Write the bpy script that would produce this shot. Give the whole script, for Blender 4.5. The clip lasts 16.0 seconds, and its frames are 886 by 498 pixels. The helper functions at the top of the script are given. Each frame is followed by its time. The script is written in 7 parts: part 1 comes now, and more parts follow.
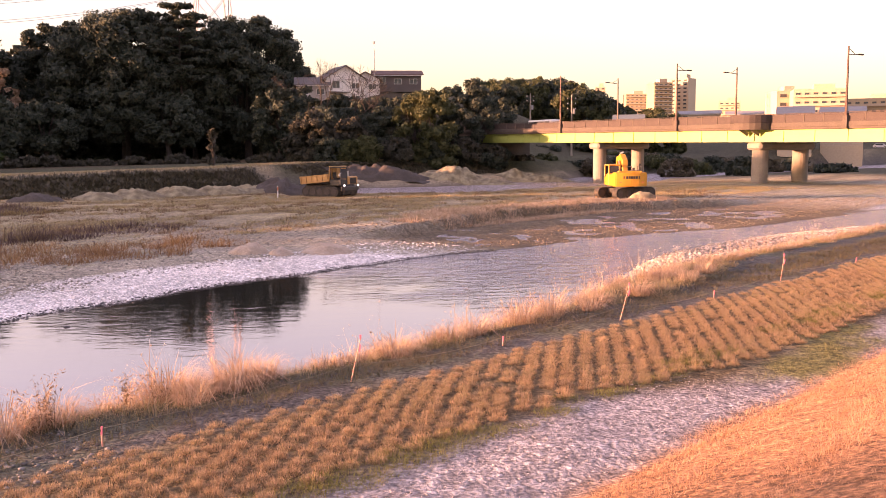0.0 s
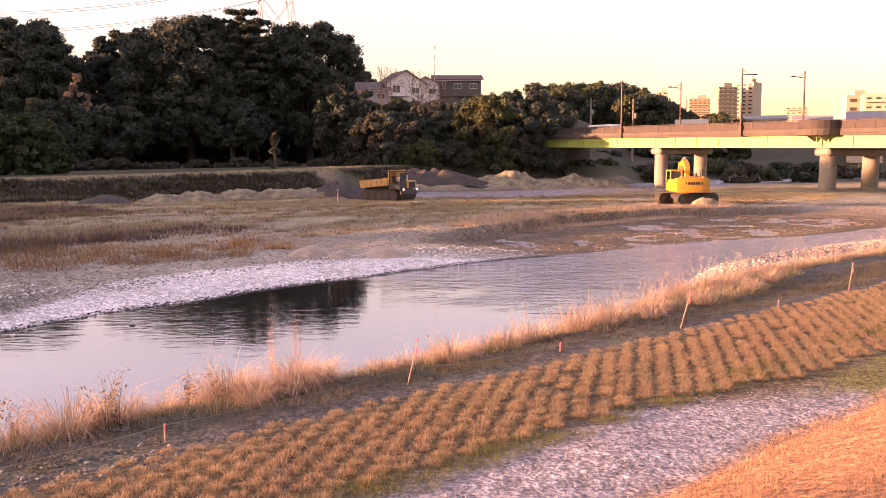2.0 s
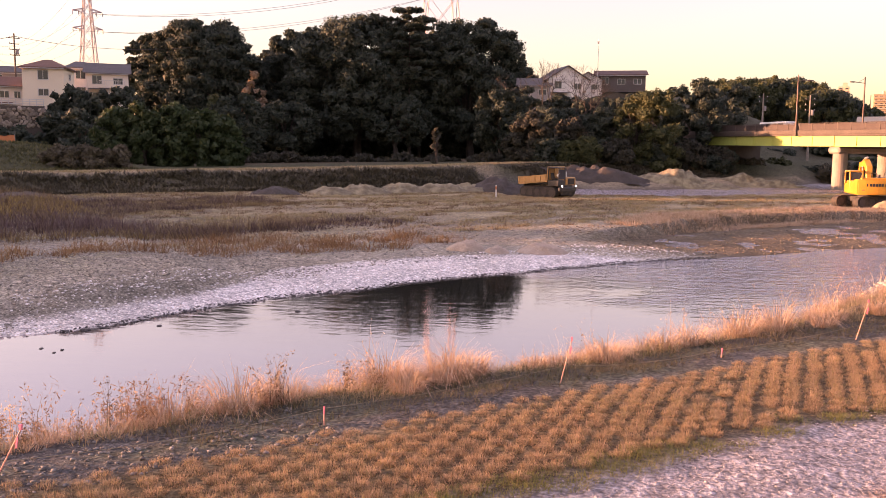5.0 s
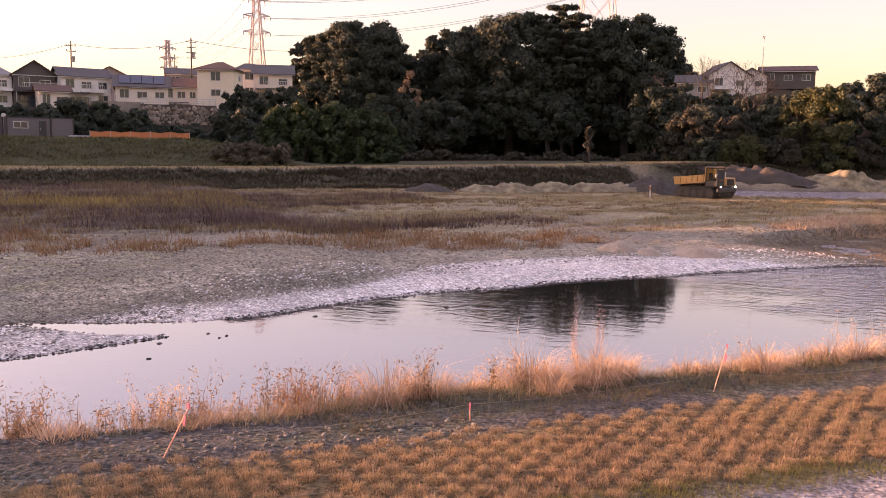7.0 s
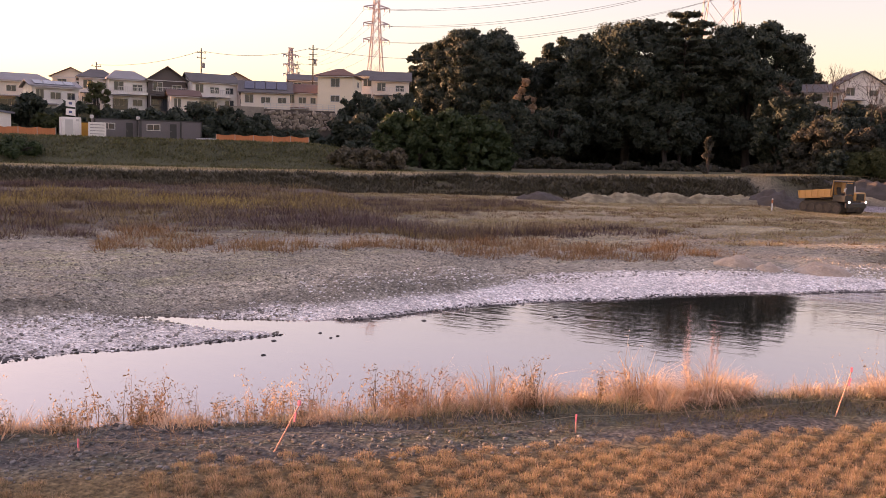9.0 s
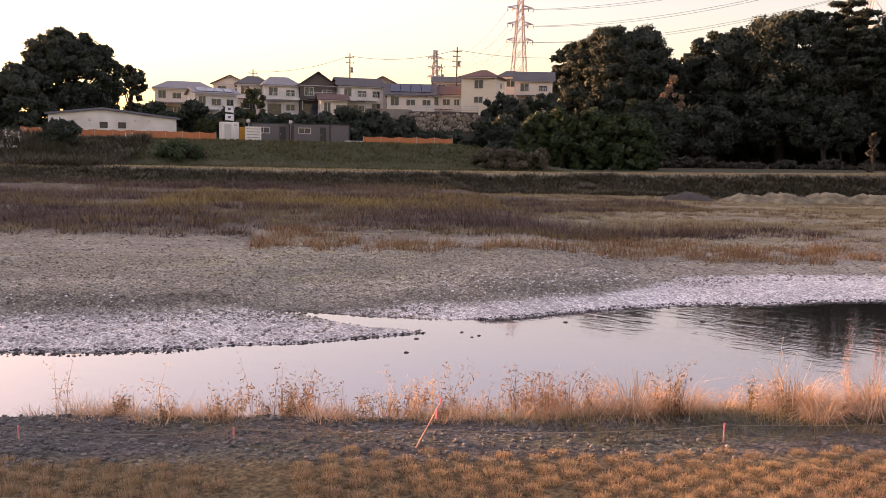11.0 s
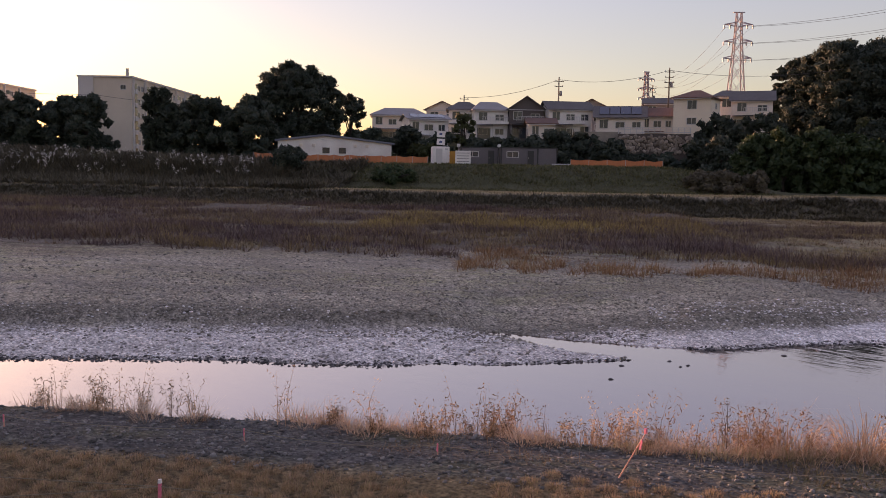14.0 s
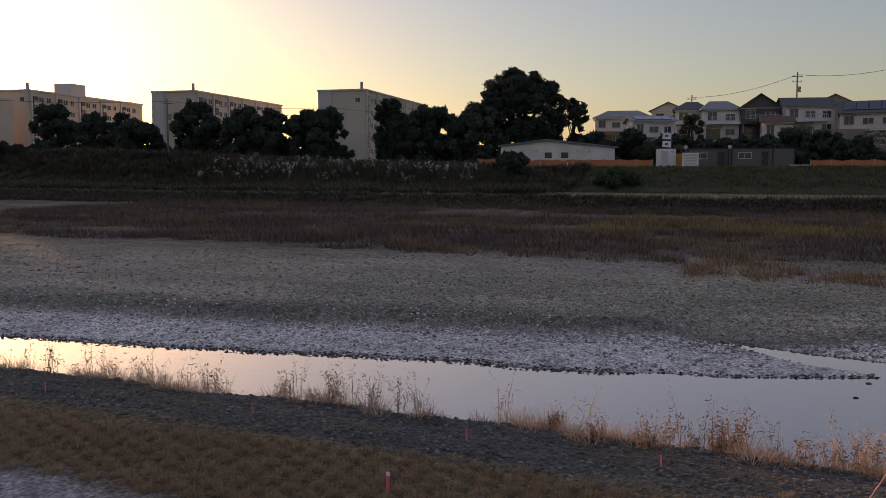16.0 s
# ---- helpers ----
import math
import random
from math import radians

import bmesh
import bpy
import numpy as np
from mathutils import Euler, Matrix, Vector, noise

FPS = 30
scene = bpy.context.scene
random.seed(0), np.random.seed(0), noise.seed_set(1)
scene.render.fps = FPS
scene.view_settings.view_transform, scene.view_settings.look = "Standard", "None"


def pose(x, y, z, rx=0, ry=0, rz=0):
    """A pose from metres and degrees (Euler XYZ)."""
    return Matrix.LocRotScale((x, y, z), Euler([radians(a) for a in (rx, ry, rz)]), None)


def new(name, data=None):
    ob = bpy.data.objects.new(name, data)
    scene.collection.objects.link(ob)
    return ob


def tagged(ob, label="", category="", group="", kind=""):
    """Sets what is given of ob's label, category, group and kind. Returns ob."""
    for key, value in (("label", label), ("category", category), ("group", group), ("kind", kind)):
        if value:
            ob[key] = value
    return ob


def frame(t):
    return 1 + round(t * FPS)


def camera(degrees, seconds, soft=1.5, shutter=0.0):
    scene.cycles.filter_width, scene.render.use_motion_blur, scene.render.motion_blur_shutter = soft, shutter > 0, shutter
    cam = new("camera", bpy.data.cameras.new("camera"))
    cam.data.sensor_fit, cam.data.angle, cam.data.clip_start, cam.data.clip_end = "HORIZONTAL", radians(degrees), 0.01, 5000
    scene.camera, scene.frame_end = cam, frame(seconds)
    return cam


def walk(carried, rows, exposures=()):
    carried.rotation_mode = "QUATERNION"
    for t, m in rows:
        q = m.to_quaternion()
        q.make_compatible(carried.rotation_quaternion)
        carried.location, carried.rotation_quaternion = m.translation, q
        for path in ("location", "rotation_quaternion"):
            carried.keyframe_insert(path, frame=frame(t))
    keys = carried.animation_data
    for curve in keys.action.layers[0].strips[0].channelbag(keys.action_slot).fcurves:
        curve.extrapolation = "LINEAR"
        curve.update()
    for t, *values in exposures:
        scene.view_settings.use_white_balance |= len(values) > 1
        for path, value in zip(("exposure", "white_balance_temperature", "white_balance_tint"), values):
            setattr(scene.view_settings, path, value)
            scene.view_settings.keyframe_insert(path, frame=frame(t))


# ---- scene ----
cam = camera(53.93, 16.0, 0.8)
EYE = 4.6
ROWS = [
    (0.0, 0.00, -6.33, -0.56),
    (0.5, 0.72, -6.17, -0.44),
    (1.0, 1.59, -6.09, -0.37),
    (1.5, 2.54, -6.07, -0.31),
    (2.0, 3.83, -6.01, -0.31),
    (2.5, 5.45, -5.97, -0.32),
    (3.0, 7.36, -6.01, -0.23),
    (5.5, 16.35, -6.26, 0.54),
    (6.0, 18.94, -6.24, 0.75),
    (6.5, 21.52, -6.34, 0.78),
    (7.0, 24.02, -6.45, 0.64),
    (7.5, 26.24, -6.52, 0.57),
    (8.0, 27.89, -6.36, 0.72),
    (8.5, 29.32, -6.13, 1.15),
    (9.0, 31.31, -6.12, 1.62),
    (9.5, 33.62, -6.29, 1.85),
    (12.0, 44.77, -5.93, 0.63),
    (12.5, 46.60, -5.70, 0.72),
    (13.0, 48.72, -5.46, 0.90),
    (13.5, 51.01, -5.24, 0.94),
    (14.0, 54.21, -5.04, 0.95),
    (14.5, 58.01, -4.99, 0.77),
    (15.0, 62.00, -5.05, 0.59),
    (15.5, 65.47, -5.04, 0.33),
    (16.0, 68.77, -4.86, 0.09),
]
# seconds, turn to the left, tilt, lean: the camera stands on the levee slope and turns
EXPO = [(0.0, 2.1, 7650, 46), (7.0, 1.87, 7500, 43), (12.5, 1.7, 7550, 32), (13.5, 1.22, 6900, 33), (14.5, 0.84, 6350, 33), (15.2, 0.52, 6150, 30), (16.0, 0.27, 6200, 22)]
walk(cam, [(t, pose(0, 0, EYE, 0, 0, yaw) @ pose(0, 0, 0, 90 + pitch) @ pose(0, 0, 0, 0, 0, roll)) for t, yaw, pitch, roll in ROWS], EXPO)

# ---- light: low evening sun, clear sky ----
SUN_AZ, SUN_EL = -101.5, 5.9   # bearing from +y, clockwise positive; height
world = bpy.data.worlds.new("sky")
scene.world = world
world.use_nodes = True
wn, wl = world.node_tree.nodes, world.node_tree.links
sky = wn.new("ShaderNodeTexSky")
sky.sky_type, sky.sun_disc = "NISHITA", False
sky.sun_elevation, sky.sun_rotation = radians(SUN_EL), radians(SUN_AZ)
sky.altitude, sky.air_density, sky.dust_density, sky.ozone_density = 50, 1.0, 1.4, 1.1
# thin evening haze: pink and cream low down, violet-blue overhead
place = wn.new("ShaderNodeTexCoord")
axes = wn.new("ShaderNodeSeparateXYZ")
haze = wn.new("ShaderNodeValToRGB")
wl.new(place.outputs["Generated"], axes.inputs[0])
wl.new(axes.outputs["Z"], haze.inputs["Fac"])
haze_steps = ((0.0, (1.60, 1.15, 1.25)), (0.05, (1.58, 1.27, 0.82)), (0.10, (1.48, 1.36, 0.98)), (0.19, (1.45, 1.40, 1.45)), (0.40, (1.75, 1.72, 2.2)), (1.0, (1.80, 1.75, 2.35)))
while len(haze.color_ramp.elements) < len(haze_steps):
    haze.color_ramp.elements.new(0.5)
for e, (h, c) in zip(haze.color_ramp.elements, haze_steps):
    e.position, e.color = h, (*c, 1)
veil = wn.new("ShaderNodeMix")
veil.data_type, veil.blend_type = "RGBA", "MIX"
veil.inputs["Factor"].default_value = 0.42
wl.new(sky.outputs[0], veil.inputs[6])
wl.new(haze.outputs["Color"], veil.inputs[7])
wl.new(veil.outputs[2], wn["Background"].inputs[0])
wn["Background"].inputs[1].default_value = 0.15
sun_data = bpy.data.lights.new("sun", "SUN")
sun_data.energy, sun_data.angle, sun_data.color = 5.0, radians(0.6), (1.0, 0.60, 0.34)
sun = new("sun", sun_data)
sd = Vector((math.sin(radians(SUN_AZ)) * math.cos(radians(SUN_EL)), math.cos(radians(SUN_AZ)) * math.cos(radians(SUN_EL)), math.sin(radians(SUN_EL))))
sun.matrix_world = Matrix.Translation((0, 0, 60)) @ sd.to_track_quat("Z", "Y").to_matrix().to_4x4()


# ---- small helpers ----
def bearing(az, d, z=0.0):
    """A place by its bearing (degrees from +y, clockwise) and distance from the levee stand."""
    return Vector((math.sin(radians(az)) * d, math.cos(radians(az)) * d, z))


RT = 2 ** -0.5


def river(s, n, z=0.0):
    """A place by its metres along the river (s) and across it (n)."""
    return Vector(((s - n) * RT, (s + n) * RT, z))


def elz(d, el):
    return EYE + d * math.tan(radians(el))


def mesh(name, verts, faces, mats=(), smooth=False):
    me = bpy.data.meshes.new(name)
    me.from_pydata([tuple(v) for v in verts] if not isinstance(verts, np.ndarray) else verts.tolist(), [], faces if not isinstance(faces, np.ndarray) else faces.tolist())
    for m in mats:
        me.materials.append(m)
    if smooth:
        me.polygons.foreach_set("use_smooth", [True] * len(me.polygons))
    me.update()
    return me


def part(name, bm, material, parent, label="", smooth=False):
    """Link a bmesh as one mesh object under a thing or a part."""
    me = bpy.data.meshes.new(name)
    bm.to_mesh(me)
    bm.free()
    me.materials.append(material)
    if smooth:
        me.polygons.foreach_set("use_smooth", [True] * len(me.polygons))
    ob = new(name, me)
    ob.parent = parent
    return tagged(ob, label)


def piece(name, me, parent, m):
    """One more object on a shared mesh."""
    ob = new(name, me)
    ob.parent = parent
    ob.matrix_basis = m
    return ob


def thing(name, m, label, category, group="", kind=""):
    ob = new(name)
    ob.matrix_basis = m
    return tagged(ob, label, category, group, kind)


def add_box(bm, sx, sy, sz, at=(0, 0, 0), rot=(0, 0, 0), bevel=0.0):
    """A box of that size, its base's middle at the place given."""
    r = bmesh.ops.create_cube(bm, size=1.0, matrix=pose(*at, *rot) @ Matrix.Translation((0, 0, sz / 2)) @ Matrix.Diagonal((sx, sy, sz, 1)))
    if bevel:
        es = list({e for v in r["verts"] for e in v.link_edges})
        bmesh.ops.bevel(bm, geom=es, offset=bevel, segments=1, affect="EDGES")
    return bm


def add_bar(bm, a, b, r0, r1=None, seg=6):
    """A round bar from a to b."""
    a, b = Vector(a), Vector(b)
    d = b - a
    m = Matrix.Translation((a + b) / 2) @ d.to_track_quat("Z", "Y").to_matrix().to_4x4()
    bmesh.ops.create_cone(bm, cap_ends=True, segments=seg, radius1=r0, radius2=r0 if r1 is None else r1, depth=d.length, matrix=m)
    return bm


def add_tube(bm, pts, r, seg=4):
    """One unbroken upright tube through the places given."""
    rings = []
    for q in pts:
        rings.append([bm.verts.new((q[0] + r * math.cos(2 * math.pi * i / seg), q[1] + r * math.sin(2 * math.pi * i / seg), q[2])) for i in range(seg)])
    for u, v in zip(rings[:-1], rings[1:]):
        for i in range(seg):
            bm.faces.new((u[i], u[(i + 1) % seg], v[(i + 1) % seg], v[i]))
    return bm


def box_mesh(name, sx, sy, sz, material, bevel=0.0):
    bm = add_box(bmesh.new(), sx, sy, sz, bevel=bevel)
    me = bpy.data.meshes.new(name)
    bm.to_mesh(me)
    bm.free()
    me.materials.append(material)
    return me


def prism(bm, profile, y0, y1):
    """A closed profile of (x, z), drawn out along y."""
    a = [bm.verts.new((x, y0, z)) for x, z in profile]
    b = [bm.verts.new((x, y1, z)) for x, z in profile]
    k = len(profile)
    bm.faces.new(a)
    bm.faces.new(b[::-1])
    for i in range(k):
        bm.faces.new((a[i], b[i], b[(i + 1) % k], a[(i + 1) % k]))
    bmesh.ops.recalc_face_normals(bm, faces=bm.faces)
    return bm


def clean():
    return bmesh.new()


# ---- materials ----
def material(name, colour, rough=0.8, metal=0.0, spread=0.25, scale=3.0, fine=40.0, bump=0.2, bump_dist=0.02, tints=(), island=0.0, spec=0.5):
    """A surface with grain at two scales; tints: further colours mixed in by broad noise; island: lightness spread from piece to piece."""
    m = bpy.data.materials.new(name)
    m.use_nodes = True
    nt = m.node_tree
    N, L = nt.nodes, nt.links
    bsdf = N["Principled BSDF"]
    bsdf.inputs["Roughness"].default_value = rough
    bsdf.inputs["Metallic"].default_value = metal
    bsdf.inputs["Specular IOR Level"].default_value = spec
    tc = N.new("ShaderNodeTexCoord")
    n1 = N.new("ShaderNodeTexNoise")
    n1.inputs["Scale"].default_value, n1.inputs["Detail"].default_value = scale, 5
    n2 = N.new("ShaderNodeTexNoise")
    n2.inputs["Scale"].default_value, n2.inputs["Detail"].default_value = fine, 4
    L.new(tc.outputs["Object"], n1.inputs["Vector"])
    L.new(tc.outputs["Object"], n2.inputs["Vector"])
    ramp = N.new("ShaderNodeValToRGB")
    cols = [colour, *tints]
    e = ramp.color_ramp.elements
    while len(e) < len(cols):
        e.new(0.5)
    k = len(cols)
    for i, c in enumerate(cols):
        e[i].position = 0.35 + 0.3 * i / max(1, k - 1)
        e[i].color = (*c, 1)
    if k == 1:
        e[1].color = (*[v * (1 - spread) for v in colour], 1)
        e[1].position = 0.65
    L.new(n1.outputs["Fac"], ramp.inputs["Fac"])
    hsv = N.new("ShaderNodeHueSaturation")
    L.new(ramp.outputs["Color"], hsv.inputs["Color"])
    mr = N.new("ShaderNodeMapRange")
    mr.inputs["From Min"].default_value, mr.inputs["From Max"].default_value = 0.3, 0.7
    mr.inputs["To Min"].default_value, mr.inputs["To Max"].default_value = 1 - spread, 1 + spread
    L.new(n2.outputs["Fac"], mr.inputs["Value"])
    if island:
        g = N.new("ShaderNodeNewGeometry")
        oi = N.new("ShaderNodeObjectInfo")
        ad = N.new("ShaderNodeMath")
        ad.operation = "ADD"
        L.new(g.outputs["Random Per Island"], ad.inputs[0])
        L.new(oi.outputs["Random"], ad.inputs[1])
        fr = N.new("ShaderNodeMath")
        fr.operation = "FRACT"
        L.new(ad.outputs[0], fr.inputs[0])
        mi = N.new("ShaderNodeMapRange")
        mi.inputs["To Min"].default_value, mi.inputs["To Max"].default_value = 1 - island, 1 + island
        L.new(fr.outputs[0], mi.inputs["Value"])
        mu = N.new("ShaderNodeMath")
        mu.operation = "MULTIPLY"
        L.new(mr.outputs[0], mu.inputs[0])
        L.new(mi.outputs[0], mu.inputs[1])
        L.new(mu.outputs[0], hsv.inputs["Value"])
    else:
        L.new(mr.outputs[0], hsv.inputs["Value"])
    L.new(hsv.outputs["Color"], bsdf.inputs["Base Color"])
    if bump:
        b = N.new("ShaderNodeBump")
        b.inputs["Strength"].default_value, b.inputs["Distance"].default_value = bump, bump_dist
        L.new(n2.outputs["Fac"], b.inputs["Height"])
        L.new(b.outputs["Normal"], bsdf.inputs["Normal"])
    return m


def blade_material(name, cols, translucent=0.35, rough=0.7, streak=None, patch=None):
    """Leaves and blades: the colour varies from one to the next; light comes through."""
    m = bpy.data.materials.new(name)
    m.use_nodes = True
    N, L = m.node_tree.nodes, m.node_tree.links
    bsdf, out = N["Principled BSDF"], N["Material Output"]
    bsdf.inputs["Roughness"].default_value = rough
    bsdf.inputs["Specular IOR Level"].default_value = 0.25
    g = N.new("ShaderNodeNewGeometry")
    nz = N.new("ShaderNodeTexNoise")
    nz.inputs["Scale"].default_value, nz.inputs["Detail"].default_value = (patch or 0.5), (5 if patch else 3)
    if streak:
        # patches drawn out along the river: metres along, metres across
        mp = N.new("ShaderNodeMapping")
        mp.vector_type = "TEXTURE"
        mp.inputs["Rotation"].default_value = (0, 0, radians(45))
        mp.inputs["Scale"].default_value = (streak[0], streak[1], 1)
        nz.inputs["Scale"].default_value = 1.0
        L.new(g.outputs["Position"], mp.inputs["Vector"])
        L.new(mp.outputs[0], nz.inputs["Vector"])
    else:
        L.new(g.outputs["Position"], nz.inputs["Vector"])
    mix = N.new("ShaderNodeMath")
    mix.operation = "MULTIPLY_ADD"
    mix.inputs[1].default_value, mix.inputs[2].default_value = (0.25 if streak or patch else 0.55), (-0.42 if patch else 0.0)
    ad = N.new("ShaderNodeMath")
    ad.operation = "MULTIPLY_ADD"
    ad.inputs[1].default_value = 1.6 if patch else 0.8 if streak else 0.5
    L.new(g.outputs["Random Per Island"], mix.inputs[0])
    L.new(nz.outputs["Fac"], ad.inputs[0])
    L.new(mix.outputs[0], ad.inputs[2])
    ramp = N.new("ShaderNodeValToRGB")
    e = ramp.color_ramp.elements
    while len(e) < len(cols):
        e.new(0.5)
    for i, c in enumerate(cols):
        e[i].position = 0.15 + 0.6 * i / (len(cols) - 1)
        e[i].color = (*c, 1)
    L.new(ad.outputs[0], ramp.inputs["Fac"])
    L.new(ramp.outputs["Color"], bsdf.inputs["Base Color"])
    tr = N.new("ShaderNodeBsdfTranslucent")
    L.new(ramp.outputs["Color"], tr.inputs["Color"])
    ms = N.new("ShaderNodeMixShader")
    ms.inputs["Fac"].default_value = translucent
    L.new(bsdf.outputs[0], ms.inputs[1])
    L.new(tr.outputs[0], ms.inputs[2])
    L.new(ms.outputs[0], out.inputs["Surface"])
    return m


def ground_material():
    m = bpy.data.materials.new("ground")
    m.use_nodes = True
    N, L = m.node_tree.nodes, m.node_tree.links
    bsdf = N["Principled BSDF"]
    bsdf.inputs["Roughness"].default_value, bsdf.inputs["Specular IOR Level"].default_value = 0.92, 0.2
    at = N.new("ShaderNodeAttribute")
    at.attribute_name = "cover"
    g = N.new("ShaderNodeNewGeometry")
    vals = []
    for scale, detail, lo, hi in ((0.35, 6, 0.8, 1.2), (4.0, 6, 0.62, 1.38), (16.0, 5, 0.45, 1.55)):
        n = N.new("ShaderNodeTexNoise")
        n.inputs["Scale"].default_value, n.inputs["Detail"].default_value = scale, detail
        L.new(g.outputs["Position"], n.inputs["Vector"])
        r = N.new("ShaderNodeMapRange")
        r.inputs["From Min"].default_value, r.inputs["From Max"].default_value = 0.3, 0.7
        r.inputs["To Min"].default_value, r.inputs["To Max"].default_value = lo, hi
        L.new(n.outputs["Fac"], r.inputs["Value"])
        vals.append(r)
    v = N.new("ShaderNodeTexVoronoi")
    v.inputs["Scale"].default_value = 9.0
    L.new(g.outputs["Position"], v.inputs["Vector"])
    vr = N.new("ShaderNodeMapRange")
    vr.inputs["To Min"].default_value, vr.inputs["To Max"].default_value = 1.25, 0.7
    vr.inputs["From Max"].default_value = 0.8
    L.new(v.outputs["Distance"], vr.inputs["Value"])
    vals.append(vr)
    prev = vals[0].outputs[0]
    for r in vals[1:]:
        mu = N.new("ShaderNodeMath")
        mu.operation = "MULTIPLY"
        L.new(prev, mu.inputs[0])
        L.new(r.outputs[0], mu.inputs[1])
        prev = mu.outputs[0]
    hsv = N.new("ShaderNodeHueSaturation")
    L.new(at.outputs["Color"], hsv.inputs["Color"])
    L.new(prev, hsv.inputs["Value"])
    L.new(hsv.outputs["Color"], bsdf.inputs["Base Color"])
    b = N.new("ShaderNodeBump")
    b.inputs["Strength"].default_value, b.inputs["Distance"].default_value = 0.55, 0.04
    L.new(prev, b.inputs["Height"])
    L.new(b.outputs["Normal"], bsdf.inputs["Normal"])
    return m


def water_material():
    m = bpy.data.materials.new("river_water")
    m.use_nodes = True
    N, L = m.node_tree.nodes, m.node_tree.links
    bsdf = N["Principled BSDF"]
    bsdf.inputs["Base Color"].default_value = (0.05, 0.048, 0.042, 1)
    bsdf.inputs["Roughness"].default_value, bsdf.inputs["IOR"].default_value = 0.05, 1.33
    at = N.new("ShaderNodeAttribute")
    at.attribute_name = "ripple"
    g = N.new("ShaderNodeNewGeometry")
    mp = N.new("ShaderNodeMapping")
    mp.inputs["Rotation"].default_value = (0, 0, radians(-45))
    mp.inputs["Scale"].default_value = (0.8, 2.0, 1)
    L.new(g.outputs["Position"], mp.inputs["Vector"])
    n1 = N.new("ShaderNodeTexNoise")
    n1.inputs["Scale"].default_value, n1.inputs["Detail"].default_value, n1.inputs["Distortion"].default_value = 1.0, 5, 0.6
    n2 = N.new("ShaderNodeTexNoise")
    n2.inputs["Scale"].default_value, n2.inputs["Detail"].default_value = 3.6, 3
    L.new(mp.outputs[0], n1.inputs["Vector"])
    L.new(mp.outputs[0], n2.inputs["Vector"])
    mu = N.new("ShaderNodeMath")
    mu.operation = "MULTIPLY_ADD"
    mu.inputs[1].default_value = 0.3
    L.new(n2.outputs["Fac"], mu.inputs[0])
    L.new(n1.outputs["Fac"], mu.inputs[2])
    b = N.new("ShaderNodeBump")
    b.inputs["Distance"].default_value = 0.32
    L.new(at.outputs["Fac"], b.inputs["Strength"])
    L.new(mu.outputs[0], b.inputs["Height"])
    L.new(b.outputs["Normal"], bsdf.inputs["Normal"])
    # the water's skin mirrors more the flatter it is seen
    gl = N.new("ShaderNodeBsdfGlossy")
    gl.inputs["Color"].default_value, gl.inputs["Roughness"].default_value = (0.82, 0.725, 0.745, 1), 0.03
    lw = N.new("ShaderNodeLayerWeight")
    lw.inputs["Blend"].default_value = 0.30
    mx = N.new("ShaderNodeMixShader")
    ro = N.new("ShaderNodeMapRange")
    ro.inputs["From Min"].default_value, ro.inputs["From Max"].default_value = 0.1, 2.2
    ro.inputs["To Min"].default_value, ro.inputs["To Max"].default_value = 0.03, 0.42
    L.new(at.outputs["Fac"], ro.inputs["Value"])
    L.new(ro.outputs[0], gl.inputs["Roughness"])
    for nd in (gl, lw):
        L.new(b.outputs["Normal"], nd.inputs["Normal"])
    L.new(lw.outputs["Facing"], mx.inputs["Fac"])
    L.new(bsdf.outputs[0], mx.inputs[1])
    L.new(gl.outputs[0], mx.inputs[2])
    L.new(mx.outputs[0], N["Material Output"].inputs["Surface"])
    return m


GROUND = ground_material()
WATER = water_material()
STONE = material("river_stone", (0.155, 0.15, 0.135), 0.95, spread=0.3, scale=4, fine=30, tints=((0.20, 0.19, 0.175), (0.11, 0.106, 0.095)), island=0.45, spec=0.2)
TURF = blade_material("turf_blades", [(0.20, 0.13, 0.065), (0.36, 0.24, 0.145), (0.52, 0.365, 0.245), (0.33, 0.27, 0.13)])
DRY = blade_material("dry_grass", [(0.28, 0.18, 0.105), (0.50, 0.35, 0.23), (0.72, 0.55, 0.40), (0.55, 0.37, 0.24)])
PALE_LAWN = blade_material("lawn_blades", [(0.25, 0.13, 0.06), (0.46, 0.25, 0.13), (0.60, 0.35, 0.20), (0.68, 0.43, 0.27)], streak=(1.6, 0.16))
GAP_GRASS = blade_material("gap_grass", [(0.12, 0.085, 0.045), (0.20, 0.14, 0.065), (0.20, 0.17, 0.065)])
REED = blade_material("red_reed", [(0.065, 0.042, 0.047), (0.105, 0.068, 0.07), (0.145, 0.10, 0.078), (0.32, 0.235, 0.095)], 0.15, streak=(12.0, 2.5))
STRAW = blade_material("olive_straw", [(0.18, 0.14, 0.075), (0.34, 0.265, 0.15), (0.52, 0.40, 0.26), (0.30, 0.27, 0.12)])
BROWN_WEED = blade_material("brown_weed", [(0.08, 0.055, 0.035), (0.17, 0.11, 0.06), (0.30, 0.20, 0.11)], 0.2)
RUST = blade_material("rust_weed", [(0.17, 0.09, 0.05), (0.27, 0.145, 0.07), (0.36, 0.23, 0.11)], 0.2)
GREENWEED = blade_material("green_weed", [(0.06, 0.07, 0.03), (0.10, 0.105, 0.045), (0.17, 0.15, 0.07)])
BANKWEED = blade_material("bank_weed", [(0.06, 0.058, 0.042), (0.095, 0.085, 0.06), (0.14, 0.12, 0.075)], 0.15)
